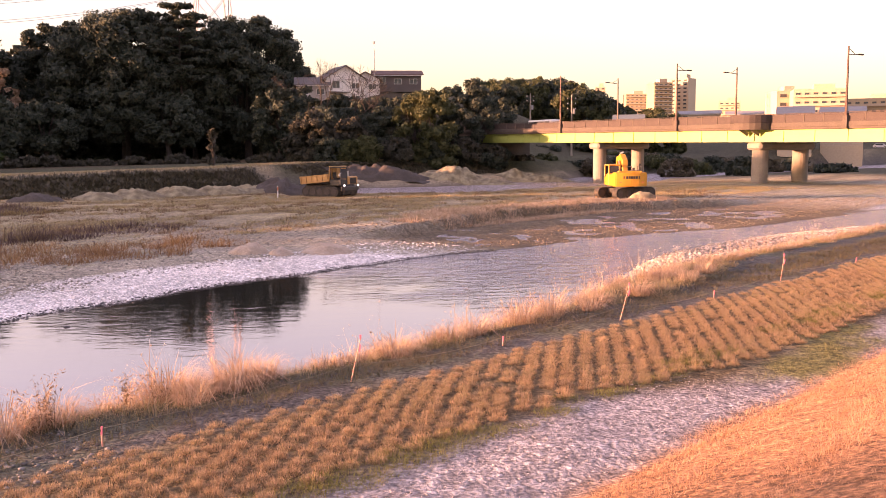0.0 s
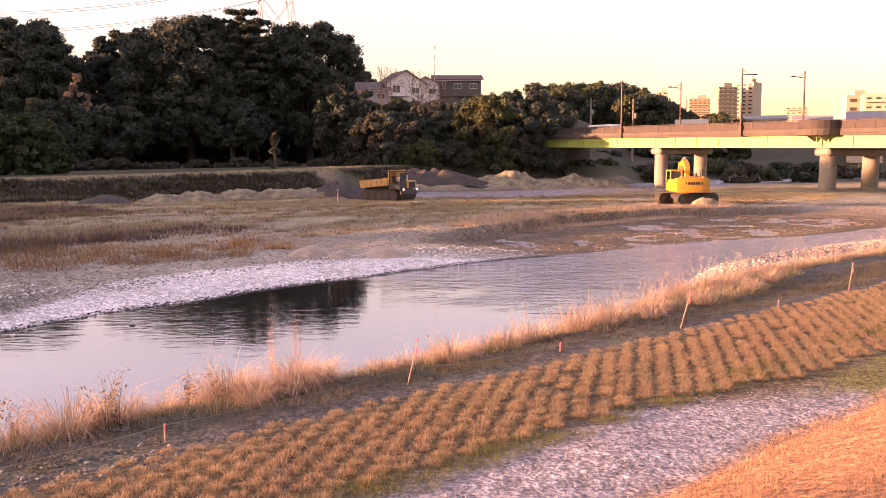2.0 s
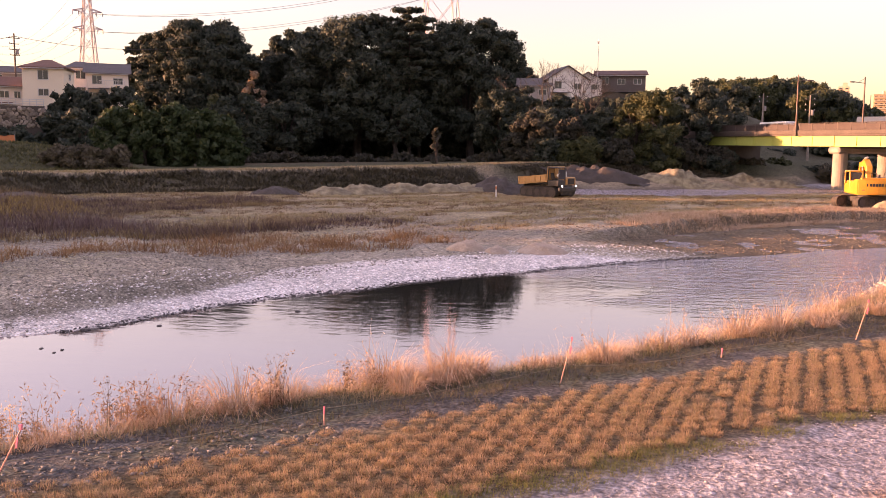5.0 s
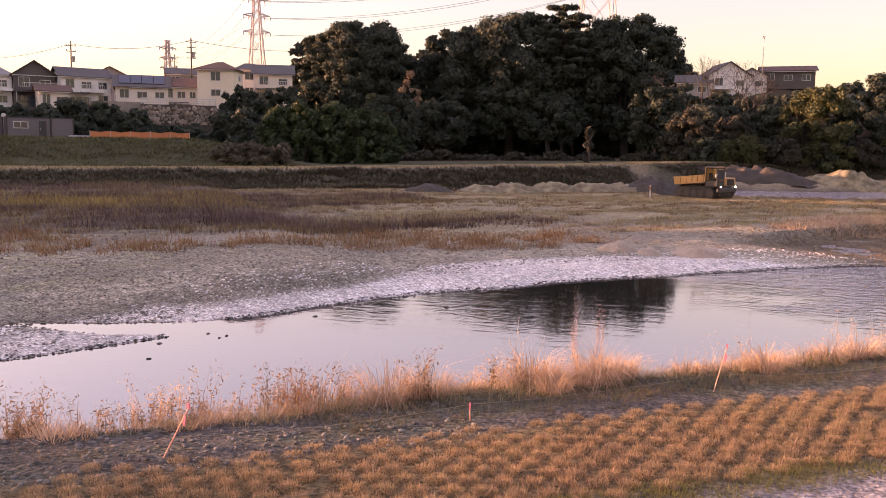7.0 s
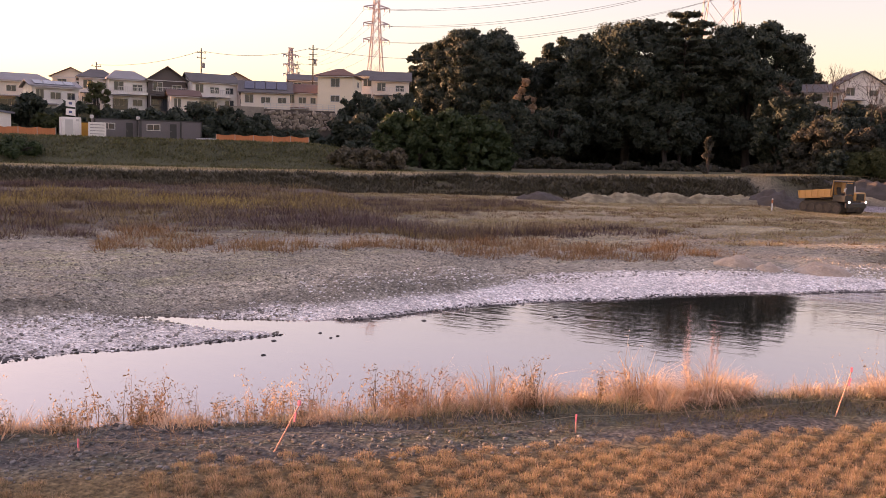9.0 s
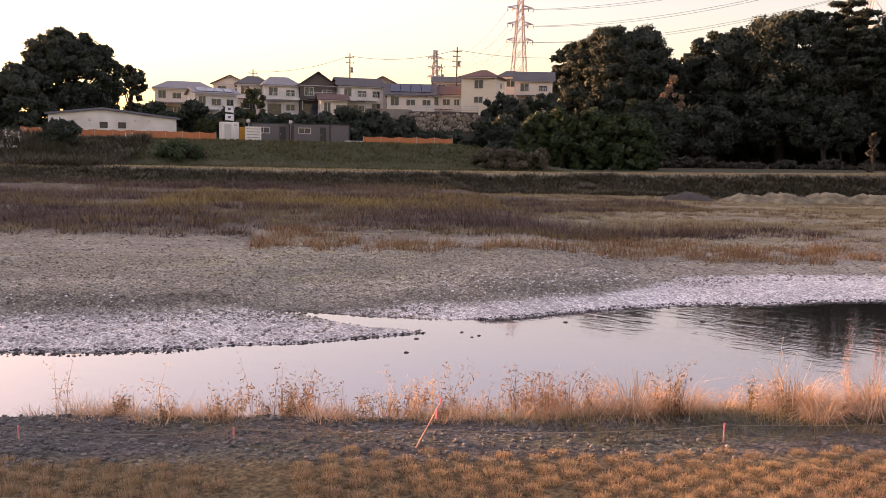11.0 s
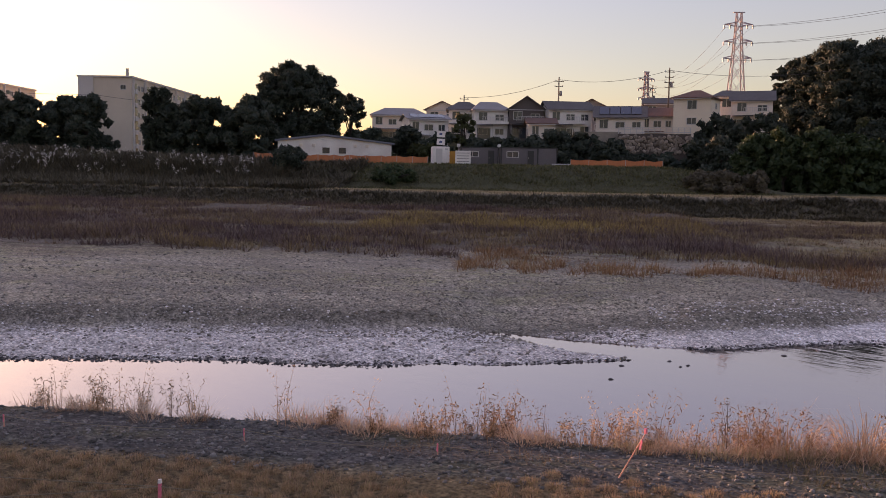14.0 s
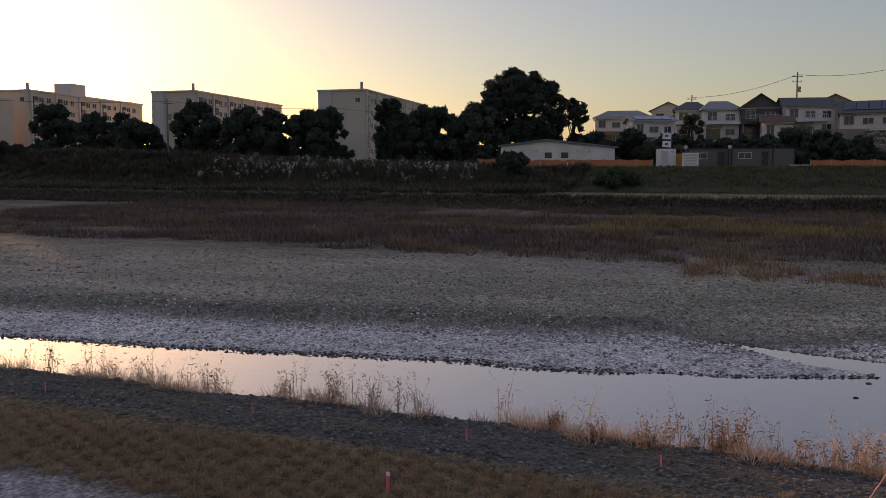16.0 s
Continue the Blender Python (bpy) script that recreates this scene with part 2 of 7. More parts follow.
LEAF = blade_material("dark_leaf", [(0.016, 0.026, 0.021), (0.031, 0.045, 0.034), (0.050, 0.064, 0.047), (0.074, 0.086, 0.060)], 0.15, 0.7)
LEAF_Y = blade_material("olive_leaf", [(0.035, 0.044, 0.020), (0.062, 0.075, 0.032), (0.10, 0.105, 0.045)], 0.25, 0.6)
DEAD_LEAF = blade_material("dead_leaf", [(0.16, 0.11, 0.07), (0.26, 0.18, 0.12), (0.34, 0.25, 0.17)], 0.2, 0.7)
PLUME = blade_material("white_plume", [(0.55, 0.50, 0.43), (0.72, 0.67, 0.60), (0.82, 0.78, 0.72)], 0.3)
# bank weed at about half lightness: shade beside the wood put into the colour
SHADED_BRUSH = blade_material("shaded_brush", [(0.028, 0.030, 0.024), (0.045, 0.046, 0.034), (0.070, 0.066, 0.046)], 0.15, 0.7)
GOLD = blade_material("gold_grass", [(0.17, 0.115, 0.05), (0.31, 0.225, 0.075), (0.44, 0.33, 0.12)], 0.3)
LEAF_B = blade_material("bamboo_leaf", [(0.022, 0.040, 0.018), (0.038, 0.062, 0.026), (0.062, 0.085, 0.036)], 0.25, 0.55)
SHOULDER = blade_material("shoulder_straw", [(0.07, 0.06, 0.04), (0.12, 0.10, 0.06), (0.20, 0.155, 0.09), (0.13, 0.125, 0.055)], 0.2)
BAR_STRAW = blade_material("bar_straw", [(0.13, 0.105, 0.05), (0.30, 0.24, 0.12), (0.46, 0.36, 0.20), (0.22, 0.20, 0.085)], 0.3, streak=(6.0, 1.6))
VERGE = blade_material("verge_blades", [(0.12, 0.13, 0.04), (0.21, 0.21, 0.065), (0.30, 0.26, 0.10)])
BARK = material("bark", (0.06, 0.048, 0.04), 0.95, spread=0.35, scale=2, fine=20, bump=0.6, bump_dist=0.05)
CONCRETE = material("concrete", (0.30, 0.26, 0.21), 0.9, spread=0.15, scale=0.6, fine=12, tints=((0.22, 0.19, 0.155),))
DARK_CONCRETE = material("dark_concrete", (0.10, 0.08, 0.065), 0.9, spread=0.2, scale=0.5, fine=10)
YELLOW_GREEN = material("yellow_green_paint", (0.42, 0.49, 0.12), 0.55, spread=0.1, scale=0.4, fine=9, bump=0.05)
STEEL = material("galvanised_steel", (0.42, 0.40, 0.38), 0.5, 0.6, spread=0.1, scale=3)


# ---- the ground ----
def lattice(ix, iy, seed):
    h = (ix.astype(np.int64) * 374761393 + iy.astype(np.int64) * 668265263 + seed * 974634777) & 0x7FFFFFFF
    h = ((h ^ (h >> 13)) * 1274126177) & 0x7FFFFFFF
    return ((h ^ (h >> 16)) & 0xFFFF) / 65535.0


def vnoise(x, y, seed=0):
    """Smooth value noise, 0 to 1, for arrays."""
    ix, iy = np.floor(x), np.floor(y)
    fx, fy = x - ix, y - iy
    fx, fy = fx * fx * (3 - 2 * fx), fy * fy * (3 - 2 * fy)
    a, b = lattice(ix, iy, seed), lattice(ix + 1, iy, seed)
    c, d = lattice(ix, iy + 1, seed), lattice(ix + 1, iy + 1, seed)
    return (a * (1 - fx) + b * fx) * (1 - fy) + (c * (1 - fx) + d * fx) * fy


def fbm(x, y, seed=0, octaves=4):
    t, amp, tot = 0, 1.0, 0
    for o in range(octaves):
        t = t + amp * vnoise(x * 2 ** o, y * 2 ** o, seed + o)
        tot += amp
        amp *= 0.5
    return t / tot


def step(a, b, x):
    t = np.clip((x - a) / (b - a), 0, 1)
    return t * t * (3 - 2 * t)


FAR_S = [-400, -40, -21, -14, -8.4, -4, -1.7, 0, 1.0, 1.8, 2.2, 3.1, 4.6, 7, 9, 12, 15.5, 19.6, 26.7, 30.4, 37, 42.6, 46, 51, 59, 70, 100, 600]
FAR_N = [10, 15, 17.3, 18.4, 19.4, 20.0, 20.4, 21.2, 21.6, 21.9, 23.5, 23.5, 24.2, 25.3, 26.0, 26.3, 27.0, 27.2, 27.7, 27.2, 26.6, 26.2, 24.8, 23.8, 23.3, 22.9, 22, 22]
# width of the pale cobble strip along the bar
PALE_S = [-40, -9, -4, -2, 1.6, 2.4, 7, 9, 11.5, 19, 23.4, 26]
PALE_W = [2.4, 2.8, 3.5, 4.0, 3.4, 1.4, 1.0, 2.0, 4.0, 4.0, 2.6, 0.6]


NEAR_S = [-500, 15, 21, 25.4, 31, 36, 40, 45, 50, 56, 70, 100]
NEAR_N = [13.7, 13.7, 15.0, 16.9, 19.5, 20.5, 20.8, 20.4, 19.2, 18.3, 17.6, 17]


def near_edge(s):
    return np.interp(s, NEAR_S, NEAR_N) + 0.5 * (vnoise(s * 0.5, s * 0 + 3.3, 7) - 0.5) - 2.0 * step(-8, -40, s)


def far_edge(s):
    return np.interp(s, FAR_S, FAR_N) + 0.35 * (vnoise(s * 0.9, s * 0 + 1.7, 11) - 0.5)


def inlet_shore(s):
    return np.interp(s, [-2.8, -1.2, -0.4, 0.4, 1.2, 2.0, 2.8], [24.65, 24.3, 24.0, 23.83, 23.66, 23.55, 23.5])


def spit_back(s):
    return np.interp(s, [-2.8, -2, -1.2, -0.4, 0.4, 1.1, 1.8, 2.3], [24.6, 24.25, 23.5, 22.8, 22.5, 22.35, 22.1, 21.8])


CHANNEL = [(-14, 107), (0, 109), (9, 116), (20, 130), (34, 156), (49, 170), (66, 187), (200, 300), (500, 600)]


def channel_dist(x, y):
    d = np.full(x.shape, 1e9)
    for (ax, ay), (bx, by) in zip(CHANNEL[:-1], CHANNEL[1:]):
        vx, vy = bx - ax, by - ay
        t = np.clip(((x - ax) * vx + (y - ay) * vy) / (vx * vx + vy * vy), 0, 1)
        d = np.minimum(d, np.hypot(x - ax - t * vx, y - ay - t * vy))
    return d


def ground(s, n):
    """Height and surface colour of the ground at river metres s (along) and n (across)."""
    s, n = np.asarray(s, float), np.asarray(n, float)
    x, y = (s - n) * RT, (s + n) * RT
    ne, fe = near_edge(s), far_edge(s)
    f1, f2, f3 = fbm(x * 0.12, y * 0.12, 1), fbm(x * 0.7, y * 0.7, 2), fbm(x * 3.1, y * 3.1, 3, 3)
    # near side: levee, grass field, bank
    z = np.where(n < 5.2, 1.0 + np.clip(5.2 - n, 0, 5.6) * 0.385, 1.0)
    z = np.where(n < -9, 3.15 - np.clip(-9 - n, 0, 5.5) * 0.385, z)
    z = z + 0.05 * (f2 - 0.5) * (n > 5)
    z = z + (0.05 * (f2 - 0.45) + 0.03 * (f3 - 0.5)) * step(5.3, 5.9, n) * (1 - step(6.6, 7.2, n)) * (1 - step(10.5, 12, s)) * step(2, 5, s)
    top = 1.0 - 0.15 * step(10.2, 12.0, n)
    b0, b1 = np.minimum(ne - 1.75, 13.6), np.minimum(ne + 0.2, 16.6)
    bank = top * (1 - step(b0, b1, n)) + 0.2 * step(19, 25, s) * step(b0, b1, n) * (1 - step(ne - 1.5, ne + 0.2, n)) - 0.5 * step(ne - 0.6, ne + 1.5, n)
    z = np.where(n > 10.2, bank + 0.10 * (f2 - 0.5), z)
    # gravel bar
    u = n - fe
    pw = np.interp(s, PALE_S, PALE_W)
    wet = step(26, 33, s) * (1 - step(62, 75, s))
    lift = 0.22 * step(0, 1.6, u) + 0.12 * step(2.0, 4.5, u) + 0.05 * step(4.5, 6.6, u) + 0.34 * step(pw + 0.1, pw + 0.9, u + 1.6 * (f1 - 0.5)) * (1 - step(7, 10, s)) + 0.35 * step(8, 40, u) + 0.25 * step(30, 60, u)
    inner = 34.5 + 4.0 * step(30, 46, s) - 7 * step(52, 72, s)
    flat = 0.02 + 0.10 * (f2 - 0.52) + 0.62 * step(inner - 0.2, inner + 0.6, n + 2.5 * (f1 - 0.5) + 0.8 * (f2 - 0.5))
    lift = lift * (1 - wet) + flat * wet
    bar = -0.5 + 0.5 * step(-2.2, 0.0, u) + lift + (0.10 * (f2 - 0.5) + 0.03 * (f3 - 0.5)) * step(0, 1, u)
    mid = (ne + fe) / 2
    z = np.where(n > mid, bar, z)
    # low spit with a narrow inlet behind it
    back, shore_in = spit_back(s), inlet_shore(s)
    low = -0.14 + 0.23 * step(-0.2, 0.5, u) * (1 - step(back - 0.5, back + 0.1, n)) + 0.20 * step(shore_in - 0.15, shore_in + 0.5, n) + 0.30 * step(shore_in + 0.5, shore_in + 3.2, n)
    k = step(-4.5, -2.4, s) * (1 - step(2.6, 3.4, s)) * (1 - step(shore_in + 2, shore_in + 5, n)) * (n > fe - 0.6)
    z = z + (np.minimum(z, low) - z) * k
    # far bank, terrace, levee and hill
    terr = 2.6 + 0.8 * step(0, 90, s)
    z = np.where(n > 60, z + (terr - z) * step(80, 88, n + 2 * (f1 - 0.5) - 13 * step(45, 80, s)), z)
    lev = (3.0 + 2.7 * np.clip((-40 - s) / 75, 0, 1)) * step(97, 110, n) * (1 - step(8, 26, s))
    z = z + lev
    slope = step(-9.6, -3.5, np.degrees(np.arctan2(x, np.maximum(y, 0.1))))
    hill = 6.0 * step(146, 174, n) * step(-48, -34, s) * (1 - step(10, 30, s)) + 11.0 * step(100, 150, n) * step(12, 34, s) * slope * (1 - step(150, 200, s)) + 4.0 * step(60, 110, s) * step(110, 150, n) * slope * (1 - step(150, 200, s))
    z = z + hill
    z = z + 3.5 * step(205, 235, s) * (1 - step(0.0, 1.0, hill)) * step(40, 60, n)
    # second channel towards the bridge
    cd = channel_dist(x, y)
    cut = 1 - step(7.0, 9.5, cd + 3 * (f1 - 0.5))
    nearside = (y < np.interp(x, [c[0] for c in CHANNEL], [c[1] for c in CHANNEL])) & (x > -16) & (n > 44)
    shelf = 0.06 + 1.2 * step(9, 43 + 12 * step(90, 130, s), cd) + 0.25 * (f2 - 0.5)
    z = np.where(nearside, np.minimum(z, shelf), z)
    z = z * (1 - cut) - 0.5 * cut
    # surface
    grey, pale, darkst = np.array([0.42, 0.37, 0.29]), np.array([0.80, 0.765, 0.755]), np.array([0.085, 0.08, 0.08])
    lawn, soil, tan = np.array([0.40, 0.20, 0.10]), np.array([0.15, 0.11, 0.058]), np.array([0.38, 0.30, 0.19])
    litter, green, path, wetg = np.array([0.15, 0.12, 0.095]), np.array([0.07, 0.072, 0.035]), np.array([0.35, 0.325, 0.33]), np.array([0.17, 0.13, 0.085])
    c = np.zeros((*s.shape, 3)) + tan

    def lay(col, w):
        nonlocal c
        w = np.clip(w, 0, 1)[..., None]
        c = c * (1 - w) + col * w

    lay(lawn, 1.0 * (n < 5.6))
    lay(soil, step(5.0, 5.6, n) * (1 - step(9.7, 10.1, n)))
    lay(path, step(5.1, 5.5, n + 0.5 * (f2 - 0.5)) * (1 - step(7.0, 7.7, n + 0.8 * (f2 - 0.5) + 0.5 * step(9, 13, s) * (s - 9))) * (1 - step(11.3, 12.6, s + 1.5 * (f2 - 0.5))))
    lay(path * 0.85, step(11.3, 12.6, s + f2) * step(5.0, 5.4, n) * (1 - step(6.4, 7.2, n + f2)))
    lay(np.array([0.17, 0.155, 0.06]), step(9, 12.6, s + f2) * step(5.0, 5.4, n) * (1 - step(6.8, 7.6, n + f2)) * step(0.45, 0.58, fbm(s * 0.35, n * 0.9, 71)))
    lay(np.array([0.10, 0.097, 0.092]), step(9.85, 10.15, n + 0.25 * (f2 - 0.5) + 0.6 * step(-6, -9, s) * 0) * (1 - step(mid - 0.4, mid, n)))
    lay(np.array([0.12, 0.125, 0.06]), step(9.9, 10.3, n) * (1 - step(mid - 0.4, mid, n)) * step(0.5, 0.62, fbm(s * 0.8, n * 1.4, 75)) * 0.45)
    lay(np.array([0.36, 0.30, 0.25]), step(22, 28, s) * (1 - step(48, 54, s)) * step(14.6, 15.8, n) * (n < mid))
    onbar = (n > mid)
    lay(grey, onbar * (1 - step(15, 24, u + 10 * (f1 - 0.5))))
    lay(pale * np.array([1.0, 0.97, 0.93]), onbar * step(-0.2, 0.3, u) * (1 - step(pw - 0.2, pw + 0.5, u + 0.9 * (f2 - 0.5) + 1.0 * (f1 - 0.5))) * (1 - wet) * (0.72 + 0.28 * step(4, 9, s)))
    # shade of the berm's face, laid into the ground colour as a darker band
    lay(np.array([0.20, 0.18, 0.145]), onbar * step(pw, pw + 0.5, u + 1.2 * (f1 - 0.5)) * (1 - step(pw + 0.8, pw + 2.0, u + 4.0 * (f1 - 0.5))) * (1 - step(7, 10, s)) * 0.7)
    lay(litter, onbar * step(14, 22, u + 10 * (f1 - 0.5)) * (1 - step(10, 30, s)) * (n < 84))
    streak = fbm(s * 0.06, n * 1.3, 61, 3)
    lay(np.array([0.31, 0.28, 0.20]), onbar * step(4, 8, u) * (1 - step(20, 26, u)) * step(0.5, 0.62, streak) * 0.6)
    lay(np.array([0.24, 0.22, 0.19]), onbar * step(4, 8, u) * (1 - step(20, 26, u)) * step(0.52, 0.4, streak) * 0.5 * (streak < 0.52))
    lay(np.array([0.36, 0.34, 0.19]), onbar * step(4, 8, u) * step(0.52, 0.62, f3) * step(0.45, 0.6, f1 * 0.5 + f2 * 0.5) * 0.6 * (n < 80))
    lay(wetg, wet * onbar * (1 - step(inner, inner + 1.5, n)))
    lay(darkst, onbar * (1 - step(-0.1, 0.25, u)) * (1 - wet))
    dry = fbm(s * 0.10, n * 0.45, 81, 5)
    lay(np.array([0.20, 0.145, 0.085]), onbar * step(8, 16, s) * step(37, 41, n) * (1 - step(82, 86, n)) * step(0.50, 0.60, dry) * 0.7)
    lay(np.array([0.38, 0.31, 0.18]), onbar * step(8, 16, s) * step(37, 41, n) * (1 - step(82, 86, n)) * step(0.47, 0.40, dry) * (dry < 0.47) * 0.7)
    lay(np.array([0.30, 0.25, 0.19]), onbar * step(18, 24, s) * (1 - step(40, 60, s)) * step(6, 9, u) * (1 - step(24, 40, u)) * 0.5 * (1 - wet))
    lay(green, step(79, 82, n - 13 * step(45, 80, s)) * 0.8)
    lay(tan * 0.9, step(-95, -75, s) * step(86.5, 88, n - 13 * step(45, 80, s)) * (1 - step(93, 97, n - 13 * step(45, 80, s))))
    lay(green, step(95, 99, n))
    lay(soil * 0.5, step(110, 125, n) * step(12, 30, s))
    lay(np.array([0.075, 0.07, 0.042]), step(125, 150, s) * step(15, 40, n) * step(6, 12, cd))
    lay(darkst, cut)
    return z, np.clip(c, 0.01, 0.9)


def axis(lo, hi, cell, grow, far_lo, far_hi):
    """Grid lines: even between lo and hi, then wider and wider outwards."""
    mid = list(np.arange(lo, hi + 1e-6, cell))
    up, st = [], cell
    v = hi
    while v < far_hi:
        st *= grow
        v += st
        up.append(v)
    dn, st = [], cell
    v = lo
    while v > far_lo:
        st *= grow
        v -= st
        dn.append(v)
    return np.array(dn[::-1] + mid + up)


def sheet(name, ss, ns, mat, zfun):
    S, Nn = np.meshgrid(ss, ns, indexing="ij")
    z, extra = zfun(S, Nn)
    co = np.stack([(S - Nn) * RT, (S + Nn) * RT, z], -1).reshape(-1, 3)
    a, b = S.shape
    i = (np.arange(a - 1)[:, None] * b + np.arange(b - 1)[None, :]).ravel()
    faces = np.stack([i, i + b, i + b + 1, i + 1], -1)
    return fast_mesh(name, co, faces, mat, True), extra


def fast_mesh(name, co, faces, mat, smooth=False):
    """A mesh from arrays of places and of faces with one number of corners."""
    me = bpy.data.meshes.new(name)
    k = faces.shape[1]
    me.vertices.add(len(co))
    me.vertices.foreach_set("co", np.ascontiguousarray(co, dtype=np.float32).ravel())
    me.loops.add(faces.size)
    me.loops.foreach_set("vertex_index", np.ascontiguousarray(faces, dtype=np.int32).ravel())
    me.polygons.add(len(faces))
    me.polygons.foreach_set("loop_start", np.arange(0, faces.size, k, dtype=np.int32))
    if smooth:
        me.polygons.foreach_set("use_smooth", np.ones(len(faces), dtype=bool))
    me.materials.append(mat)
    me.update(calc_edges=True)
    return me


gs, gn = axis(-26, 46, 0.36, 1.055, -2500, 2500), axis(-1, 42, 0.30, 1.06, -2500, 2500)
gme, cover = sheet("ground", gs, gn, GROUND, ground)
att = gme.color_attributes.new("cover", "FLOAT_COLOR", "POINT")
att.data.foreach_set("color", np.concatenate([cover.reshape(-1, 3), np.ones((cover.size // 3, 1))], 1).astype(np.float32).ravel())
tagged(new("ground", gme), "riverside ground of dry grass, grey gravel bar and levees", "ground", kind="structure")


def water_z(s, n):
    mid = (near_edge(s) + far_edge(s)) / 2
    rip = 0.013 + 0.8 * step(17, 34, s + 9 * (fbm(s * 0.3, n * 0.6, 21) - 0.5)) * (0.5 + fbm(s * 0.15, n * 0.8, 23)) + 2.0 * step(46, 56, n) + 0.020 * np.exp(-((s - 11) / 5.0) ** 2) * step(mid - 1, mid + 5, n)
    return np.zeros_like(s), rip


wme, rip = sheet("water", axis(-30, 70, 0.5, 1.15, -500, 700), axis(10.5, 40, 0.5, 1.1, 10.4, 330), WATER, water_z)
wa = wme.attributes.new("ripple", "FLOAT", "POINT")
wa.data.foreach_set("value", rip.astype(np.float32).ravel())
tagged(new("water", wme), "calm river water that mirrors the evening sky", "river", kind="structure")


# ---- plants ----
rng = np.random.default_rng(5)


def zat(p):
    """Ground height under places of shape (k, 2)."""
    s, n = (p[:, 0] + p[:, 1]) * RT, (p[:, 1] - p[:, 0]) * RT
    return ground(s, n)[0]


def blades(base, height, lean, width, azim, bend=0.35, simple=False):
    """Bent, pointed blades: base (k, 3), height, lean, width and azimuth (k,)."""
    k = len(base)
    dx, dy = np.cos(azim), np.sin(azim)
    out = np.stack([dx, dy, np.zeros(k)], -1)
    side = np.stack([-dy, dx, np.zeros(k)], -1) * (width / 2)[:, None]
    up = np.array([0, 0, 1.0])
    m = base + out * (lean * height * 0.3)[:, None] + up * (height * 0.55)[:, None]
    t = base + out * (lean * height)[:, None] + up * (height * (1 - bend * lean ** 2))[:, None]
    if simple:
        t = t + out * (0.15 * lean * height)[:, None]
        return np.stack([base - side, base + side, t], 1).reshape(-1, 3), np.arange(k * 3).reshape(-1, 3)
    co = np.stack([base - side, base + side, m + side * 0.7, m - side * 0.7, t], 1).reshape(-1, 3)
    i = np.arange(k) * 5
    return co, np.concatenate([np.stack([i, i + 1, i + 2], -1), np.stack([i, i + 2, i + 3], -1), np.stack([i + 3, i + 2, i + 4], -1)])


def tufts(name, centres, per, radius, height, width, lean, mat, label, category, jitter=0.35, simple=True, fall=0.35, fan=0.6):
    """One mesh of many tufts: centres (k, 2); the rest are numbers or arrays of k."""
    k = len(centres)
    cnt = np.full(k, per) if np.isscalar(per) else per
    idx = np.repeat(np.arange(k), cnt)
    tot = len(idx)
    pick = lambda v: v if np.isscalar(v) else v[idx]
    r = pick(radius) * np.sqrt(rng.random(tot))
    a = rng.random(tot) * 2 * np.pi
    p = centres[idx] + np.stack([np.cos(a), np.sin(a)], -1) * r[:, None]
    base = np.concatenate([p, zat(p)[:, None] - 0.02], 1)
    h = pick(height) * (1 + jitter * (rng.random(tot) * 2 - 1)) * (1 - fall * (r / np.maximum(pick(radius), 1e-6)))
    ln = pick(lean) * (0.3 + rng.random(tot))
    az = a + rng.normal(0, fan, tot)
    co, f = blades(base, h, ln, pick(width) * (0.6 + 0.8 * rng.random(tot)) * (1.25 if simple else 1), az, 0.35, simple)
    ob = new(name, fast_mesh(name, co, f, mat))
    return tagged(ob, label, category, kind="stuff")


def scatter(s0, s1, n0, n1, count):
    """Random plan places (k, 2) in a stretch of river metres."""
    s, n = s0 + (s1 - s0) * rng.random(count), n0 + (n1 - n0) * rng.random(count)
    return s, n


def plan(s, n):
    return np.stack([(s - n) * RT, (s + n) * RT], -1)


# turf field: clumps planted in slanting rows
A1, A2 = np.array([0.35 * math.cos(radians(36)), 0.35 * math.sin(radians(36))]), np.array([0.35 * math.cos(radians(96)), 0.35 * math.sin(radians(96))])
ii, jj = np.meshgrid(np.arange(-140, 170), np.arange(-130, 130), indexing="ij")
rs = (ii * A1[0] + jj * A2[0]).ravel() + 6.9
rn = (ii * A1[1] + jj * A2[1]).ravel() + 8.62
lower = 7.45 - 0.9 * step(10, 14, rs)
keep = (rs > -24) & (rs < 42) & (rn > lower) & (rn < 10.0 + 0.2 * vnoise(rs, rn * 0, 9) - 0.2 * step(0, -2, rs) - 0.6 * step(-5, -9.5, rs)) & ~((rs > -1.85 + 0.3 * (9.8 - rn)) & (rs < -1.05 + 0.15 * (9.8 - rn)) & (rn > 8.7)) & (rng.random(rs.size) > 0.03)
rs, rn = rs[keep] + rng.normal(0, 0.02, keep.sum()), rn[keep] + rng.normal(0, 0.02, keep.sum())
rough_edge = step(9.2, 9.75, rn)
tufts("turf", plan(rs, rn), 380, 0.130, 0.165 - 0.05 * rough_edge, 0.0042, 0.62, TURF, "rows of browned turf clumps planted in the field", "grass", fall=0.6, fan=1.5)
s, n = scatter(-22, 40, 7.3, 10.1, 9000)
tufts("under_grass", plan(s, n), 12, 0.15, 0.045 + 0.03 * rng.random(s.size), 0.007, 1.0, GAP_GRASS, "thin olive-brown grass between the turf clumps", "grass")
s, n = scatter(1, 36, 7.0, 7.65, 2600)
k = fbm(s * 0.8, n * 1.2, 73) > 0.42
s, n = s[k], n[k]
tufts("path_grass", plan(s, n), 24, 0.14, 0.11, 0.007, 0.9, VERGE, "green grass beside the gravel path", "grass")
s, n = scatter(11, 40, 5.2, 7.0, 2600)
